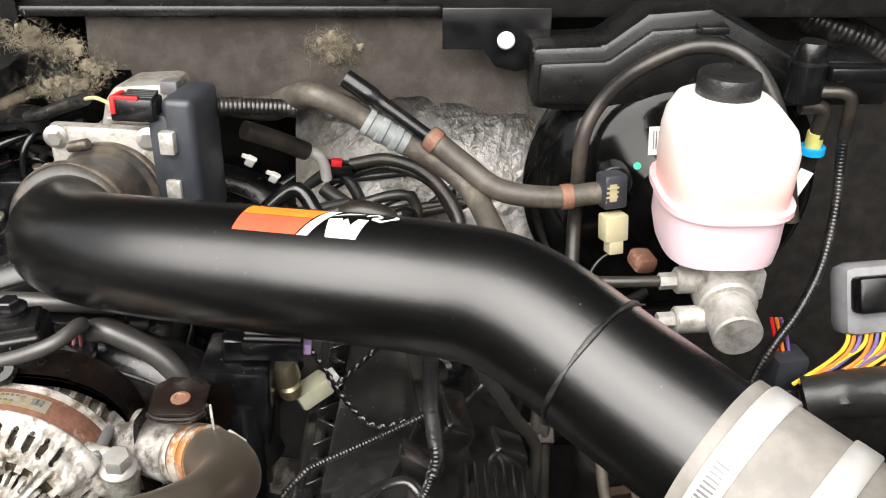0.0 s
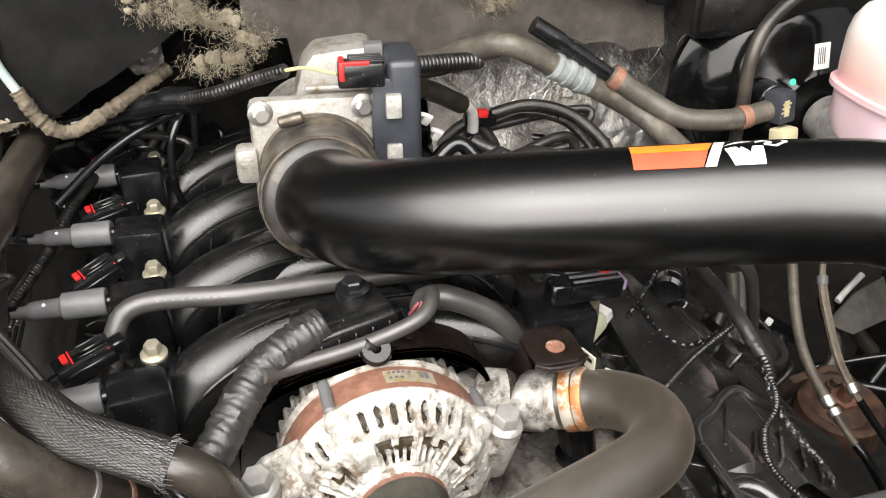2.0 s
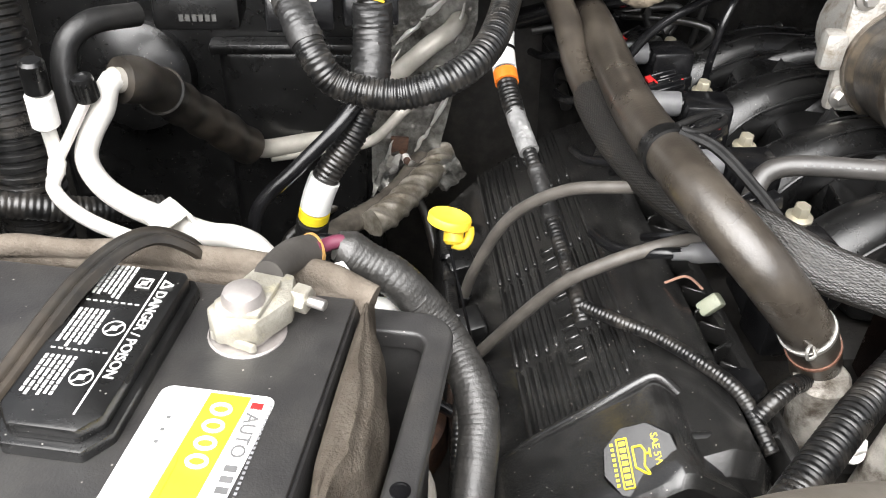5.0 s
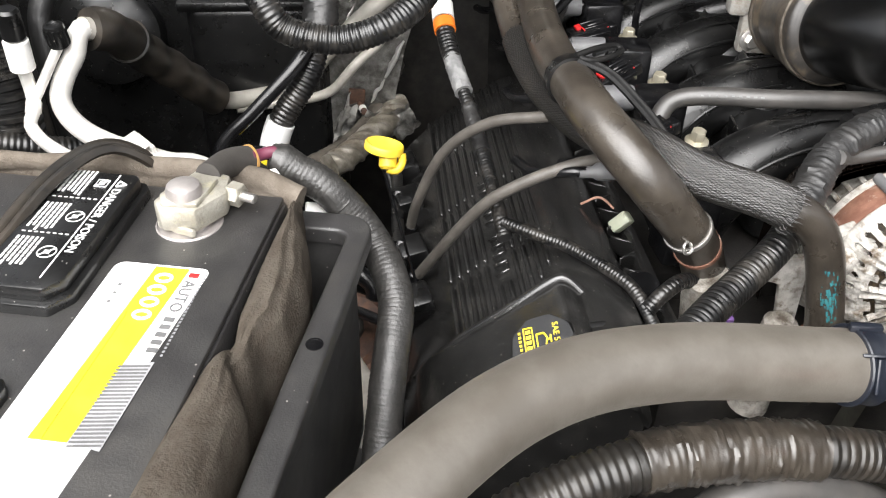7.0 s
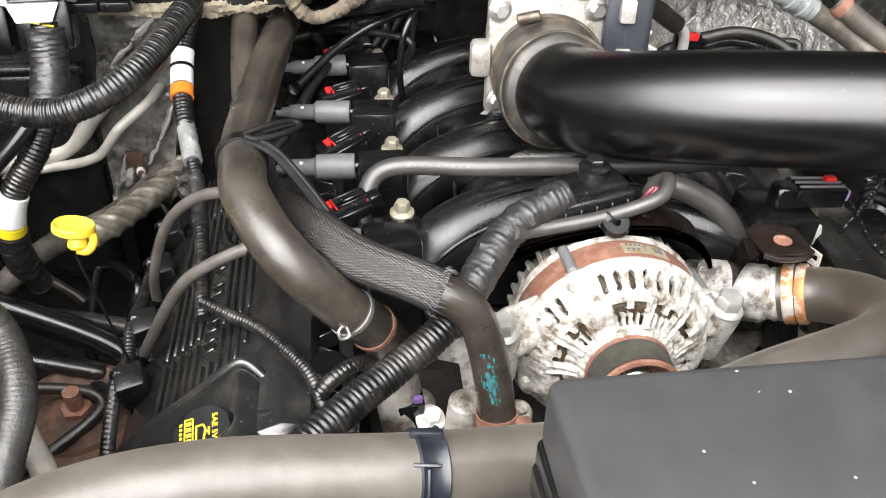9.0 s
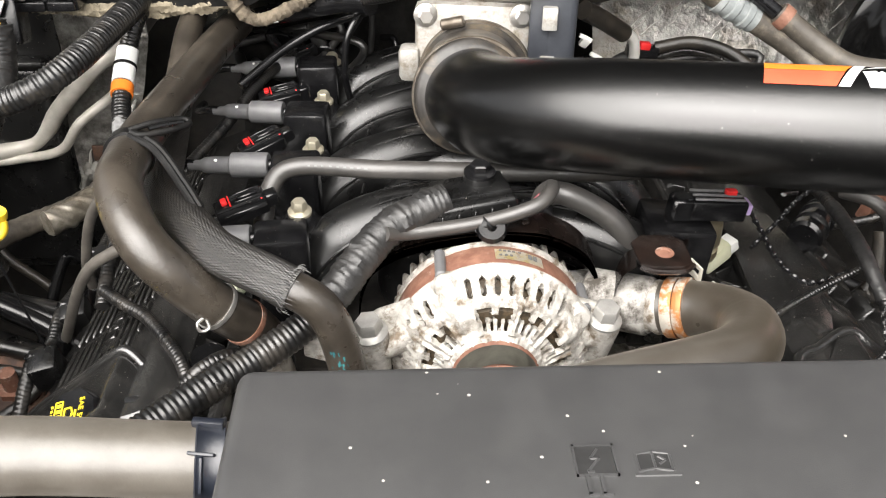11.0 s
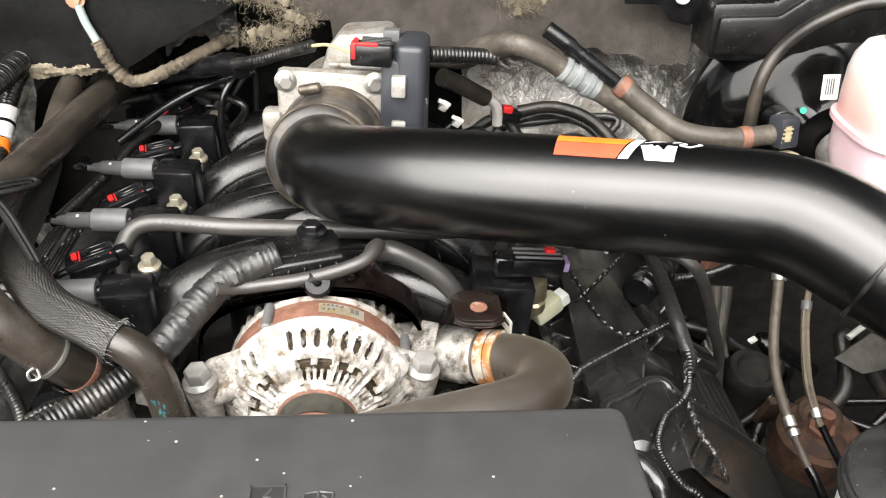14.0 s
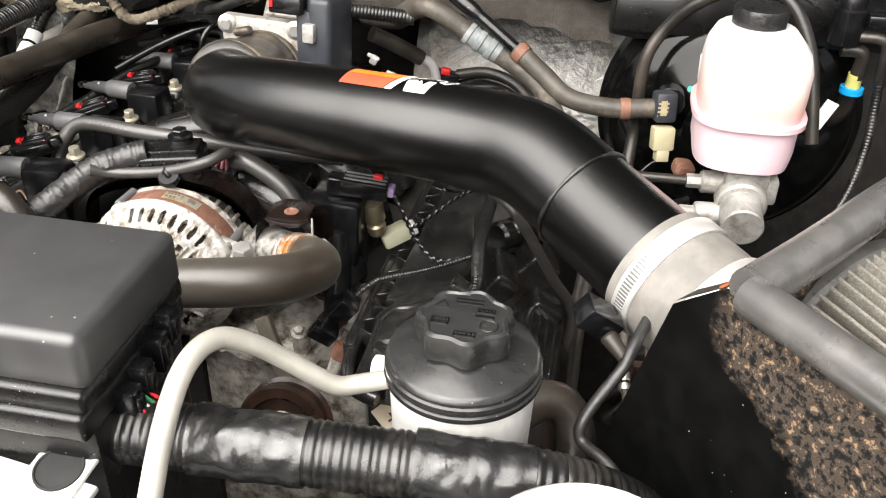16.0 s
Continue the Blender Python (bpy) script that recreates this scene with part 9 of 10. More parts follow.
for i in range(12):
    x0, y0 = rnd.uniform(-0.48, -0.33), rnd.uniform(0.80, 0.86)
    pts = [(x0, y0, 1.10), (x0 + rnd.uniform(-0.03, 0.03), y0 - 0.01, 1.14), (x0 + rnd.uniform(-0.05, 0.05), y0 + rnd.uniform(-0.04, 0.0), rnd.uniform(1.15, 1.22)), (x0 + rnd.uniform(-0.09, 0.09), y0 + rnd.uniform(-0.03, 0.03), rnd.uniform(1.14, 1.22))]
    hose("engine_cable", pts, rnd.uniform(0.003, 0.006), [gloss, loom, tape][i % 3], "black cable behind the coils", "cable")

# ---- heater case and connectors at the firewall's passenger side ----
hv = thing("heater_case", (-0.74, 0.84, 0.95), "black plastic heater case with a raised panel", "heater case")
part("case", box(-0.96, -0.655, 0.79, 0.90, 0.93, 1.27, 0.015), plastic, hv)
part("raised_panel", box(-0.80, -0.672, 0.775, 0.80, 0.95, 1.186, 0.012, segs=3, taper=(1, 1)), plastic, hv)
part("panel_lip", box(-0.806, -0.668, 0.770, 0.79, 1.179, 1.190, 0.004), plastic, hv)
bmr = lathe([(0, 0), (0.05, 0), (0.048, 0.018), (0.04, 0.024), (0.015, 0.026), (0, 0.03)], (-0.872, 0.79, 1.155), (0, -1, 0.2), 36)
part("fan_motor", bmr, plastic, hv)
hose("relay_cable", [(-0.85, 0.735, 1.23), (-0.88, 0.70, 1.235), (-0.895, 0.68, 1.215), (-0.89, 0.66, 1.16), (-0.885, 0.65, 1.12)], 0.0095, tape, "black taped relay cable", "cable")
bp = thing("cowl_mount", (-0.645, 0.73, 1.285), "dirty white metal mount plate with a knob", "bracket")
part("plate", prism([(-0.70, 1.290), (-0.70, 1.322), (-0.625, 1.323), (-0.610, 1.318), (-0.606, 1.303), (-0.628, 1.300), (-0.634, 1.292), (-0.655, 1.296)], 0.004, Matrix.Translation((0, 0.728, 0)) @ XZ, 0.001), mat("dirty white paint", (0.5, 0.48, 0.42), (0.68, 0.66, 0.6), rough=0.6, dirt=(0.25, 0.21, 0.15), dirt_at=(0.5, 0.75), dirt_scale=50), bp)
part("knob", lathe([(0, 0), (0.0045, 0), (0.004, 0.006), (0.0068, 0.009), (0.0068, 0.012), (0.005, 0.0145), (0, 0.015)], (-0.611, 0.726, 1.297), (0.1, -1, 0.2), 18), mat("pinkish white plastic", (0.62, 0.55, 0.5), rough=0.5), bp, "pinkish white knob")
cb2 = thing("body_connector", (-0.65, 0.72, 1.27), "black body connector block with slots", "connector")
part("block", box(-0.648, -0.598, 0.705, 0.732, 1.262, 1.290, 0.002), gloss, cb2)
for i in range(2):
    for j in range(3):
        part("slot_frame", box(-0.647 + 0.0245 * i, -0.6245 + 0.0245 * i, 0.7015, 0.706, 1.263 + 0.0095 * j, 1.2712 + 0.0095 * j, 0.001), gloss, cb2)
conn_white = mat("bright white connector frame", (0.74, 0.73, 0.7), rough=0.45, bump=0.1, dirt=(0.5, 0.46, 0.4), dirt_at=(0.6, 0.85), dirt_scale=60)
conn_grey = mat("dusty dark grey connector plastic", (0.05, 0.05, 0.048), (0.075, 0.074, 0.07), rough=0.45, bump=0.2)
for cx, w, zt, kind in ((-0.791, 0.054, 1.292, 0), (-0.719, 0.054, 1.297, 1), (-0.666, 0.044, 1.301, 2)):
    c3 = thing("latched_connector", (cx, 0.70, zt - 0.03), ("dusty dark connector in a white frame, black box below", "dusty dark connector in a white frame with a taped loom", "small dusty dark connector in a white frame above a taped loom")[kind], "connector", "firewall connectors")
    part("face", block((w - 0.006, 0.022, 0.026), pose(cx, 0.698, zt - 0.012, -25, 0, 4), 0.002), conn_grey, c3)
    part("frame_top", block((w + 0.006, 0.030, 0.010), pose(cx, 0.710, zt + 0.008, -20, 0, 4), 0.003), conn_white, c3, "white frame")
    for sx in (-1, 1):
        part("frame_side", block((0.006, 0.024, 0.036), pose(cx + sx * (w / 2 + 0.0005), 0.700, zt - 0.008, -25, -6 * sx, 4), 0.002), conn_white, c3, "white frame")
        part("pillar", block((0.005, 0.006, 0.010), pose(cx + sx * w * 0.33, 0.685, zt - 0.010, -25, 0, 4), 0.001), gloss, c3)
    part("cross_bar", block((w * 0.62, 0.004, 0.003), pose(cx, 0.684, zt - 0.012, -25, 0, 4), 0.001), conn_grey, c3)
    part("lower_bar", block((w * 0.8, 0.004, 0.0025), pose(cx, 0.682, zt - 0.020, -25, 0, 4), 0.001), gloss, c3)
    if kind:
        M = pose(cx - 0.002, 0.682, zt - 0.028, 65, 0, 4)
        part("latch_plate", prism([(-w * 0.45, 0.006), (w * 0.45, 0.006), (w * 0.30, -0.009), (-w * 0.30, -0.009)], 0.003, M, 0.0006), conn_white, c3, "white latch plate")
        part("housing", block((w * 0.95, 0.030, 0.040), pose(cx, 0.702, zt - 0.045, -15, 0, 4), 0.003), gloss, c3)
    else:
        part("housing", block((0.064, 0.050, 0.034), pose(cx - 0.004, 0.712, zt - 0.042, -5, 0, 2), 0.005), plastic, c3, "black box below the connector")
        part("housing_lip", block((0.066, 0.010, 0.005), pose(cx - 0.004, 0.686, zt - 0.026, -5, 0, 2), 0.002), conn_grey, c3)
        for i in range(6):
            part("embossed_bar", block((0.0032, 0.0006, 0.005), pose(cx - 0.014 + 0.0048 * i, 0.6858, zt - 0.046, -5, 0, 2), 0), conn_grey, c3)
hose("collar_wrap", [(-0.722, 0.676, 1.276), (-0.723, 0.662, 1.273), (-0.719, 0.648, 1.268)], 0.0128, BATC_TAPE, "grey tape collar on the loom below the connector", "tape")
hose("yellow_wire", [(-0.682, 0.680, 1.266), (-0.668, 0.678, 1.265), (-0.655, 0.680, 1.261)], 0.0009, yellow, "short yellow wire on the connector", "wire")
ds = thing("dipstick", (-0.616, 0.496, 1.13), "yellow plastic dipstick handle on a wire", "dipstick")
DM = Matrix.Translation((-0.617, 0.497, 1.190)) @ pose(0, 0, 0, -12, 9, -15)
bm = bmesh.new()
lathe([(0, -0.0025), (0.0125, -0.0025), (0.0138, -0.0015), (0.0138, 0.0025), (0.0130, 0.0036), (0.0115, 0.0026), (0.0085, 0.0005), (0, 0.0005)], DM.translation, DM.to_3x3() @ Vector((0, 0, 1)), 36, bm)
part("handle", bm, yellow, ds)
part("stem", rod(DM @ Vector((0.004, -0.002, -0.003)), DM @ Vector((0.006, -0.006, -0.0125)), 0.0062, 18, soft=0.002), yellow, ds)
part("hook", sweep([DM @ Vector(q) for q in ((0.006, -0.006, -0.012), (0.012, -0.004, -0.0125), (0.0145, -0.001, -0.007), (0.0130, 0.000, -0.001))], 0.0030, 12, 0.002), yellow, ds)
part("blade", rod(DM @ Vector((0.005, -0.006, -0.016)), (-0.59, 0.475, 1.06), 0.0010, 6), gloss, ds)

hose("blower_duct", [(-0.915, 0.615, 1.30), (-0.908, 0.600, 1.24), (-0.902, 0.588, 1.18), (-0.905, 0.580, 1.10)], corrugated(0.024, 0.0075, 0.10), loom, "wide black corrugated duct beside the aluminium pipes", "duct", step=0.0015, segs=26)
hose("duct_loom", [(-0.93, 0.555, 1.170), (-0.895, 0.560, 1.163), (-0.86, 0.575, 1.150), (-0.82, 0.60, 1.135)], corrugated(0.0095, 0.0042), loom, "black corrugated loom behind the aluminium pipes", "wire loom", step=0.001, segs=18)
# ---- strut tops and low clutter ----
mp = thing("mount_plate", (0.135, 0.51, 0.97), "round rusty orange mount plate deep in the bay", "bracket")
part("plate", lathe([(0, 0.003), (0.007, 0.003), (0.009, -0.003), (0.012, -0.003), (0.014, 0.004), (0.019, 0.005), (0.023, 0.001), (0.025, -0.004), (0.026, -0.020), (0, -0.020)], (0.193, 0.537, 0.985), (-0.1, -0.25, 1), 40), mat("orange brown rust", (0.05, 0.027, 0.017), (0.16, 0.08, 0.04), rough=0.8, bump=1.0, fine=180, scale=90, dirt=(0.018, 0.013, 0.011), dirt_at=(0.42, 0.6), dirt_scale=45), mp)
part("nut", rod((0.193, 0.537, 0.986), (0.193, 0.535, 0.994), 0.005, 6), rust_dark, mp)
part("can", lathe([(0, -0.10), (0.022, -0.10), (0.022, -0.016), (0.026, -0.013), (0.026, 0.0), (0.024, 0.003), (0.018, 0.003), (0.015, -0.002), (0, -0.002)], (0.145, 0.588, 1.0), (0.05, -0.2, 1), 36), dark_iron, mp, "sooty dark metal can")
part("rust_tab", block((0.020, 0.008, 0.040), pose(0.1460, 0.5410, 0.9900, 20, 0, 10), 0.001), MATS["orange brown rust"], mp, "rusty tab")
fp = thing("fender_rail", (0.25, 0.63, 1.0), "pale painted fender rail behind the brake lines", "frame rail")
part("rail", prism([(0.0, 0.0), (0.045, 0.022), (0.09, 0.03), (0.09, -0.015), (0.03, -0.02)], 0.004, pose(0.250, 0.628, 0.980, 55, 0, 8), 0.001), mat("dusty grey seam sealer", (0.07, 0.066, 0.06), (0.12, 0.113, 0.10), rough=0.7, bump=0.5), fp)
part("lip", sweep([(0.262, 0.632, 1.004), (0.275, 0.638, 1.010), (0.300, 0.648, 1.020)], 0.0035, 10, 0.004), body_paint, fp)
hose("side_cable", [(0.03, 0.60, 1.10), (0.08, 0.585, 1.12), (0.13, 0.60, 1.14), (0.17, 0.62, 1.15)], corrugated(0.0042, 0.003), loom, "thin black cable beside the engine", "cable", step=0.0009)
for x, y in ((-0.665, 0.535), (0.185, 0.515)):
    st = thing("strut_top", (x, y, 0.95), "rusty round strut top deep in the bay", "strut")
    k = 1.0 if x < 0 else 0.72
    part("dish", lathe([(0, 0.01), (0.02 * k, 0.012), (0.035 * k, 0.004), (0.048 * k, 0.012), (0.055 * k, 0.008), (0.058 * k, -0.02), (0, -0.02)], (x, y, 0.975), (0, -0.1, 1), 36), rust_dark, st)
    part("stud", rod((x, y, 0.98), (x, y - 0.003, 1.01), 0.007, 12), rusty, st)
    part("nut", rod((x, y, 0.982), (x, y - 0.001, 0.992), 0.013, 6), rusty, st)
rnd = random.Random(77)
for i in range(7):
    x0, y0 = rnd.uniform(-0.72, -0.60), rnd.uniform(0.42, 0.75)
    pts = [(x0, y0, 0.95), (x0 + rnd.uniform(-0.05, 0.05), y0 + 0.02, 1.0), (x0 + rnd.uniform(-0.1, 0.1), y0 + rnd.uniform(-0.08, 0.08), rnd.uniform(0.98, 1.04)), (x0 + rnd.uniform(-0.12, 0.12), y0 + rnd.uniform(-0.12, 0.12), 0.96)]
    hose("low_cable", pts, rnd.uniform(0.004, 0.009), [gloss, loom, rubber][i % 3], "black cable low beside the engine", "cable")
for i in range(10):
    x0, y0 = rnd.uniform(0.06, 0.26), rnd.uniform(0.55, 0.72)
    pts = [(x0, y0, 0.90), (x0 + rnd.uniform(-0.05, 0.05), y0 + 0.02, 0.94), (x0 + rnd.uniform(-0.08, 0.08), y0 + rnd.uniform(-0.04, 0.06), rnd.uniform(0.94, 1.0)), (x0 + rnd.uniform(-0.1, 0.1), y0 + rnd.uniform(-0.04, 0.1), 0.92)]
    hose("low_cable", pts, rnd.uniform(0.004, 0.010), [gloss, loom, rubber][i % 3], "black cable low beside the brake booster", "cable")
solo("white_clip", block((0.012, 0.006, 0.003), pose(0.12, 0.56, 1.06, 20, 10, 40), 0.0012), white, "white plastic clip deep in the bay", "clip")
bb = thing("body_bracket", (-0.706, 0.474, 1.00), "white painted body bracket with a round hole behind the battery", "bracket")
BB = pose(-0.704, 0.474, 1.164, 12, 0, -31)
part("plate", prism([(-0.028, -0.011), (0.018, -0.011), (0.025, -0.007), (0.026, 0.002), (0.020, 0.010), (-0.028, 0.011)], 0.0025, BB, 0.0008), body_paint, bb)
part("hole", lathe([(0, 0.0002), (0.0035, 0.0002), (0.0040, 0.0008), (0.0046, 0.0006), (0.0048, 0)], BB @ Vector((0.016, 0, 0.0027)), BB.to_3x3() @ Vector((0, 0, 1)), 18), rust_dark, bb, "dark bolt hole")
part("leg", rod((-0.712, 0.478, 1.164), (-0.714, 0.486, 1.0), 0.004, 10), dark_iron, bb)
FLX = [(-0.60, 0.19, 1.16), (-0.55, 0.205, 1.182), (-0.507, 0.216, 1.188), (-0.465, 0.222, 1.186), (-0.42, 0.225, 1.18), (-0.37, 0.225, 1.17), (-0.30, 0.22, 1.16)]
top = hose("cooler_hose", FLX, corrugated(0.0125, 0.0045), rubber, "black corrugated hose below the radiator hose, partly taped", "hose", step=0.0011, segs=20)
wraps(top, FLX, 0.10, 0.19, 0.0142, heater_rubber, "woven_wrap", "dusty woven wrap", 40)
hose("cooler_hose", [(-0.53, 0.17, 1.12), (-0.484, 0.200, 1.155), (-0.451, 0.213, 1.165), (-0.409, 0.215, 1.160), (-0.36, 0.20, 1.14)], 0.011, hose_grey, "dusty black hose below the radiator hose", "hose")

# ---- heat shield, filter, edge trim ----
U = Vector((0.62, -0.785, 0)).normalized()
C0 = Vector((0.141, 0.174, 0))


def on_wall(s, z):
    return C0 + U * s + Vector((0, 0, z))


speck = mat("black paint with pale specks", (0.003, 0.003, 0.003), (0.005, 0.005, 0.005), rough=0.35, spec=0.10, bump=0.1, specks=(240, 0.11, 0.9, (0.3, 0.27, 0.23)))
sn, sl = speck.node_tree.nodes, speck.node_tree.links
sco = sn.new("ShaderNodeTexCoord")


def calc(op, a, b=0.0, c=0.0):
    m = sn.new("ShaderNodeMath")
    m.operation = op
    for k, v in enumerate((a, b, c)):
        if isinstance(v, (int, float)):
            m.inputs[k].default_value = v
        else:
            sl.new(v, m.inputs[k])
    return m.outputs[0]


def rust_noise(s, detail=6.0):
    t = sn.new("ShaderNodeTexNoise")
    t.inputs["Scale"].default_value, t.inputs["Detail"].default_value, t.inputs["Roughness"].default_value = s, detail, 0.7
    sl.new(sco.outputs["Object"], t.inputs["Vector"])
    return t.outputs["Fac"]


# paint has flaked to rust in a ragged band along the rubber trim
sep = sn.new("ShaderNodeSeparateXYZ")
sl.new(sco.outputs["Object"], sep.inputs[0])
f = calc("ADD", calc("MULTIPLY_ADD", sep.outputs["X"], 0.887, sep.outputs["Z"]), -1.436)
f = calc("MULTIPLY_ADD", calc("SUBTRACT", rust_noise(70), 0.5), 0.045, f)
f = calc("MULTIPLY_ADD", f, 110.0, 0.5)
left = calc("MULTIPLY_ADD", calc("ADD", sep.outputs["X"], -0.139), 160.0, calc("MULTIPLY", rust_noise(60), 1.0))
left.node.use_clamp = True
f.node.use_clamp = True
mask = calc("MULTIPLY", f, left)
rr = sn.new("ShaderNodeValToRGB")
cr = rr.color_ramp
cr.elements[0].position, cr.elements[0].color = 0.36, (0.008, 0.008, 0.008, 1)
cr.elements[1].position, cr.elements[1].color = 0.66, (0.34, 0.17, 0.09, 1)
for pos, col in ((0.46, (0.016, 0.015, 0.014, 1)), (0.51, (0.085, 0.065, 0.05, 1)), (0.56, (0.025, 0.021, 0.018, 1)), (0.60, (0.21, 0.16, 0.11, 1))):
    e = cr.elements.new(pos)
    e.color = col
sl.new(rust_noise(230, 9.0), rr.inputs["Fac"])
bs = sn["Principled BSDF"]
mixr = sn.new("ShaderNodeMix")
mixr.data_type = "RGBA"
sl.new(mask, mixr.inputs["Factor"])
sl.new(bs.inputs["Base Color"].links[0].from_socket, mixr.inputs["A"])
sl.new(rr.outputs["Color"], mixr.inputs["B"])
sl.new(mixr.outputs["Result"], bs.inputs["Base Color"])
sl.new(calc("MULTIPLY_ADD", mask, 0.5, 0.34), bs.inputs["Roughness"])
bpn = sn.new("ShaderNodeBump")
bpn.inputs["Strength"].default_value, bpn.inputs["Distance"].default_value = 0.5, 0.001
sl.new(calc("MULTIPLY", mask, rust_noise(210, 8.0)), bpn.inputs["Height"])
sl.new(bpn.outputs["Normal"], bs.inputs["Normal"])

hs = thing("heat_shield", (0.18, 0.15, 1.15), "black sheet metal heat shield speckled with rust", "heat shield")
WM = Matrix(((U.x, 0, U.y, C0.x), (U.y, 0, -U.x, C0.y), (0, 1, 0, 0), (0, 0, 0, 1)))
part("front_wall", prism([(-0.030, 1.312), (-0.002, 1.338), (0.30, 1.338), (0.30, 1.05), (-0.08, 1.05), (-0.068, 1.18)], 0.0025, WM, 0.0), speck, hs)
V = Vector((0.66, 0.75, 0)).normalized()
WM2 = Matrix(((V.x, 0, V.y, C0.x), (V.y, 0, -V.x, C0.y), (0, 1, 0, 0), (0, 0, 0, 1)))
part("side_wall", prism([(0.0, 1.10), (0.0, 1.338), (0.30, 1.338), (0.30, 1.10)], 0.0025, WM2, 0.0), speck, hs)
trim = mat("dusty rubber edge trim", (0.075, 0.072, 0.068), (0.10, 0.097, 0.092), rough=0.30, spec=0.9, bump=0.15, dirt=(0.15, 0.142, 0.13), dirt_at=(0.5, 0.85), dirt_scale=30)
part("edge_trim", sweep([on_wall(0.0108, 1.342), on_wall(0.06, 1.3435), on_wall(0.12, 1.344), on_wall(0.30, 1.344)], 0.0096, 20, 0.006), trim, hs, "dusty black rubber edge trim")
part("edge_trim", sweep([on_wall(0.0108, 1.344), C0 + V * 0.05 + U * 0.008 + Vector((0, 0, 1.3435)), C0 + V * 0.16 + Vector((0, 0, 1.344)), C0 + V * 0.30 + Vector((0, 0, 1.344))], 0.0108, 20, 0.006), trim, hs, "dusty black rubber edge trim")
p0, p1 = on_wall(-0.031, 1.3125), on_wall(-0.001, 1.3390)
bm = bmesh.new()
q4 = [bm.verts.new(q) for q in (p0, p1, p1 + V * 0.016, p0 + V * 0.016)]
bm.faces.new(q4)
bmesh.ops.solidify(bm, geom=bm.faces[:], thickness=0.0018)
part("flange", bm, mat("scratched brown black paint", (0.018, 0.014, 0.012), (0.045, 0.034, 0.026), rough=0.4, bump=0.4, dirt=(0.12, 0.06, 0.03), dirt_at=(0.55, 0.7), dirt_scale=70), hs, "scratched folded edge")
F = axes((p1 - p0).cross(V), V)
F.translation = p0.lerp(p1, 0.80) + V * 0.007
part("rust_chip", block((0.0035, 0.009, 0.0022), F, 0.0008), mat("orange rust chip", (0.42, 0.12, 0.045), (0.28, 0.08, 0.035), rough=0.7, bump=0.8), hs)
fl = thing("cone_filter", (0.25, 0.22, 1.24), "pleated grey cone air filter with black rubber base", "air filter")
FA = Vector((0.655, -0.655, -0.12)).normalized()
F0 = Vector((0.208, 0.262, 1.2545))
n = 512
bm = bmesh.new()
rings = []
for h, r in ((0.010, 0.066), (0.16, 0.048)):
    ringv = []
    for i in range(n):
        g = 2 * math.pi * i / n
        k = r * (1 + (0.06, 0.055, 0.03, -0.05, -0.17, -0.05, 0.03, 0.055)[i % 8])
        ringv.append(bm.verts.new(F0 + axes(FA).to_3x3() @ Vector((k * math.cos(g), k * math.sin(g), h))))
    rings.append(ringv)
for i in range(n):
    j = (i + 1) % n
    bm.faces.new((rings[0][i], rings[0][j], rings[1][j], rings[1][i]))
part("pleats", bm, mat("grey filter cotton", (0.20, 0.188, 0.162), (0.29, 0.272, 0.236), rough=0.75, bump=1.0, fine=1300, scale=900, mix=(0.45, 0.55), dirt=(0.14, 0.125, 0.10), dirt_at=(0.5, 0.75), dirt_scale=50), fl, "dusty grey pleats")
part("base_ring", lathe([(0.03, 0), (0.067, 0.0), (0.0705, 0.002), (0.0705, 0.009), (0.068, 0.0115), (0.06, 0.012)], F0, FA, 64), trim, fl)
part("end_cap", lathe([(0.05, 0.155), (0.052, 0.16), (0.05, 0.175), (0, 0.178)], F0, FA, 48), rubber, fl)

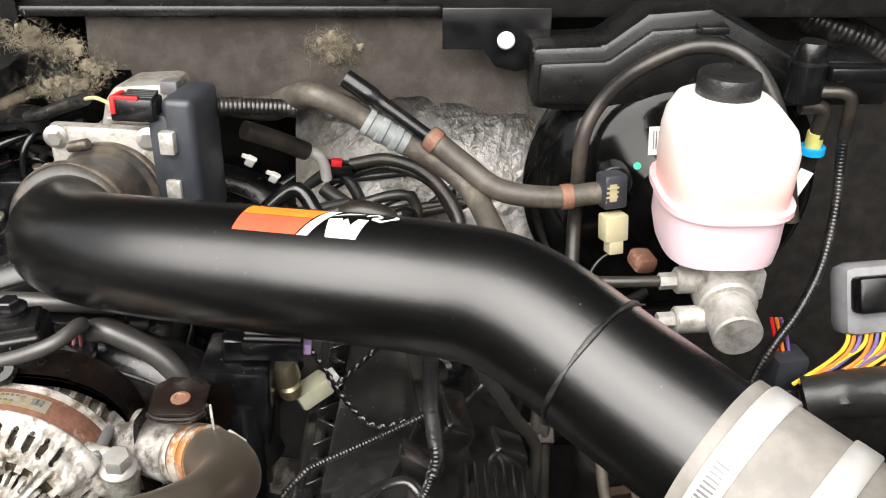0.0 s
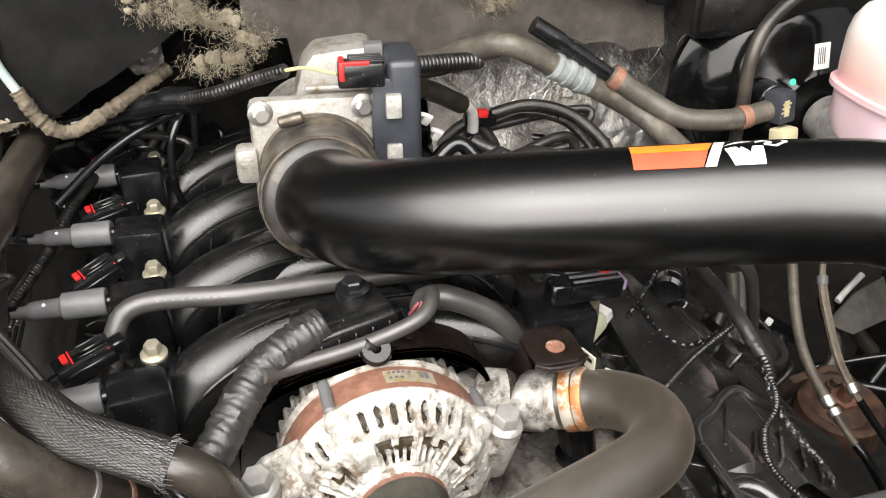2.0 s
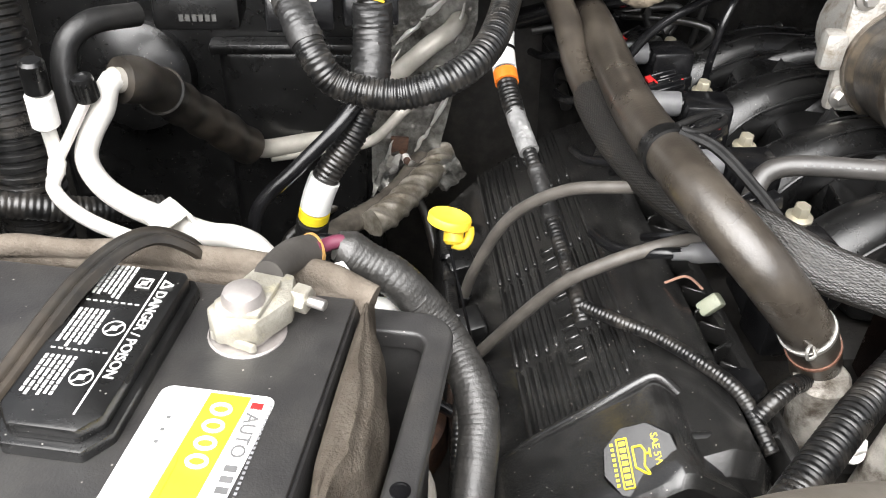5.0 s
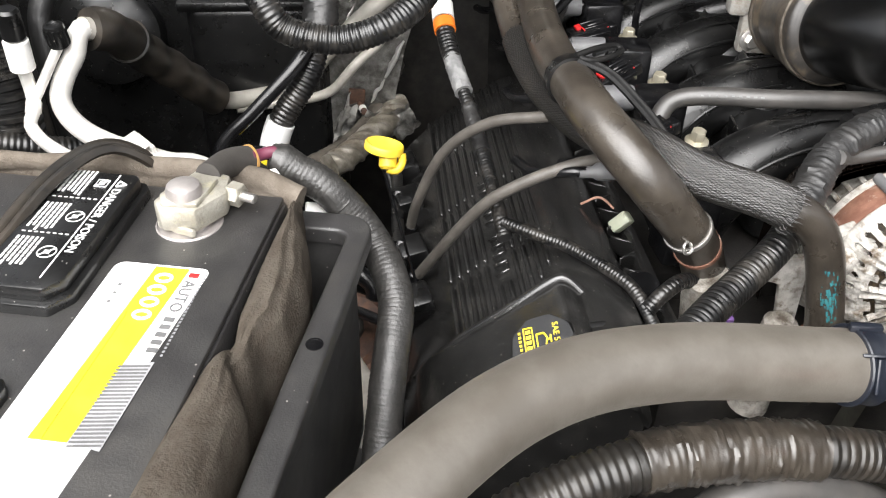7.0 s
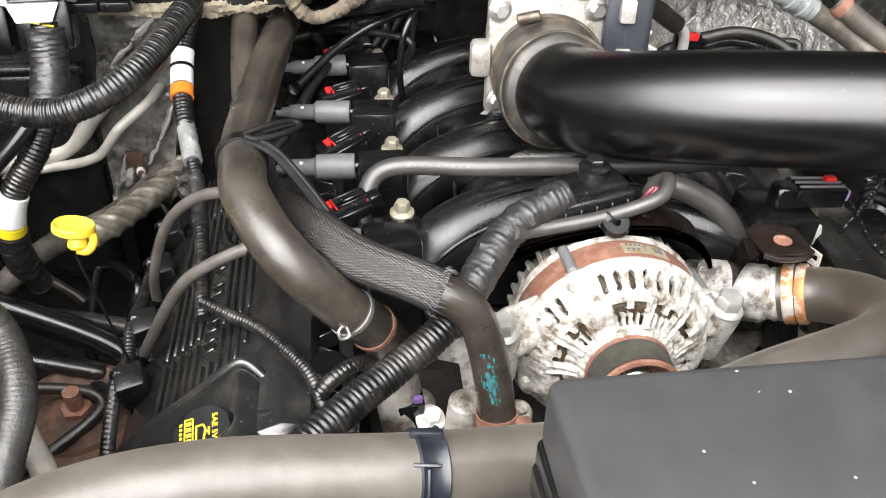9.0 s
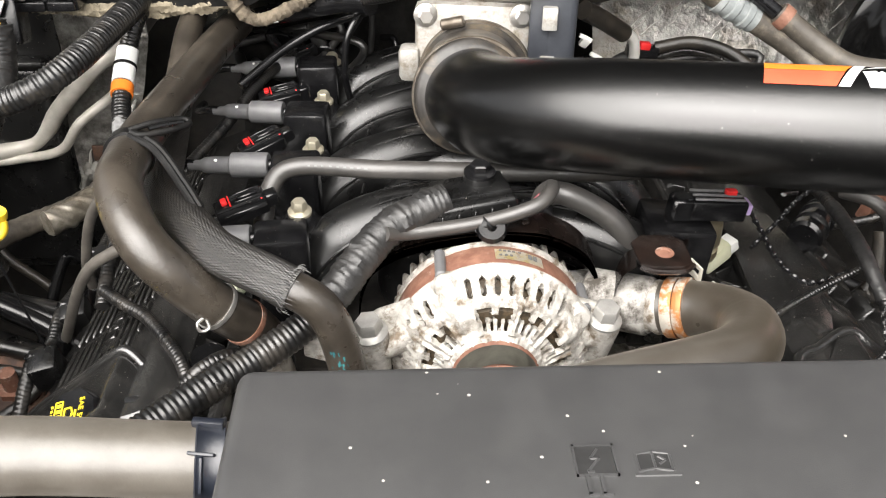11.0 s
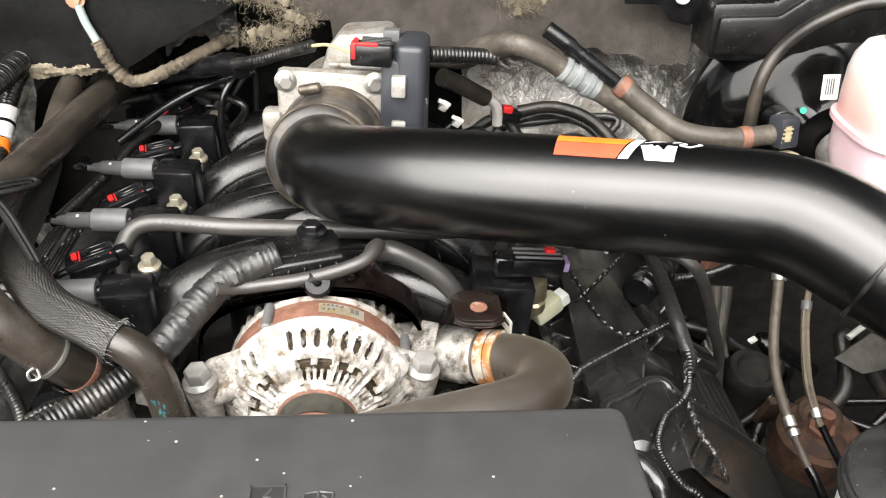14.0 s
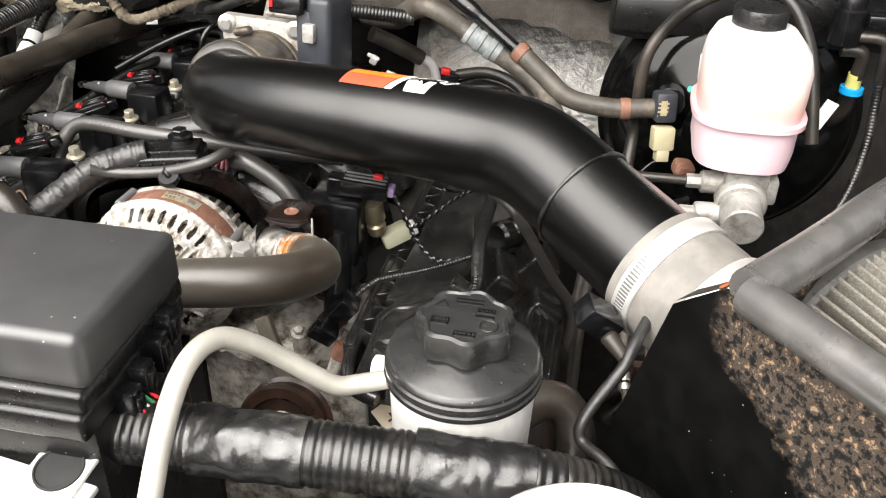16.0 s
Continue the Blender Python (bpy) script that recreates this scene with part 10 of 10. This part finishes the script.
SHC = [(0.118, 0.26, 1.262), (0.109, 0.235, 1.254), (0.104, 0.225, 1.245), (0.093, 0.215, 1.230), (0.085, 0.205, 1.217), (0.087, 0.200, 1.209), (0.098, 0.190, 1.209), (0.107, 0.180, 1.206), (0.115, 0.165, 1.19)]
top = hose("shield_cable", SHC, 0.0034, tape, "black taped cable hanging beside the heat shield", "cable", segs=14, step=0.002, shape=lambda s, a: 1 + 0.08 * noise.noise(Vector((s * 180, math.cos(a), math.sin(a)))))
scn = thing("shield_connector", (0.095, 0.25, 1.24), "black connector block beside the heat shield", "connector")
part("body", block((0.026, 0.018, 0.016), pose(0.088, 0.258, 1.254, 10, 35, 20), 0.002), gloss, scn)
part("pigtail", rod((0.094, 0.252, 1.247), (0.106, 0.243, 1.238), 0.0055, 14, soft=0.0015, r2=0.0042), rubber, scn)
# ---- front support: tab, tank, dark plastic ----
tabm = mat("white painted metal", (0.62, 0.61, 0.58), (0.7, 0.69, 0.66), rough=0.45, dirt=(0.3, 0.27, 0.22), dirt_at=(0.55, 0.8), dirt_scale=40)
tab = thing("support_bracket", (-0.155, 0.085, 1.20), "white painted metal bracket with a round hole", "bracket")
part("plate", block((0.030, 0.034, 0.003), pose(-0.153, 0.086, 1.250, 12, 0, -8), 0.0014), tabm, tab)
part("hole", lathe([(0, 0.0004), (0.0105, 0.0004), (0.0110, 0.0012), (0.0118, 0.0012), (0.012, 0)], (-0.1525, 0.085, 1.2515), (0.0, -0.2, 0.98), 24), mat("dark hole", (0.02, 0.02, 0.02), rough=0.8), tab)
part("foot", block((0.10, 0.056, 0.004), pose(-0.185, 0.062, 1.241, 12, 0, -8), 0.001), tabm, tab)
solo("front_shroud", box(-0.5, 0.30, 0.02, 0.085, 1.16, 1.20, 0.008), plastic, "black plastic radiator shroud", "shroud")
solo("radiator", box(-0.80, 0.25, -0.05, 0.01, 0.75, 1.215, 0.008), dark_iron, "dark radiator core behind the shroud", "radiator")
solo("washer_tank", lathe([(0, 0), (0.045, 0), (0.05, 0.01), (0.0525, 0.085), (0.051, 0.092), (0.046, 0.097), (0, 0.099)], (0.093, 0.064, 1.174), (0, 0, 1), 48), white, "white plastic washer tank", "tank")
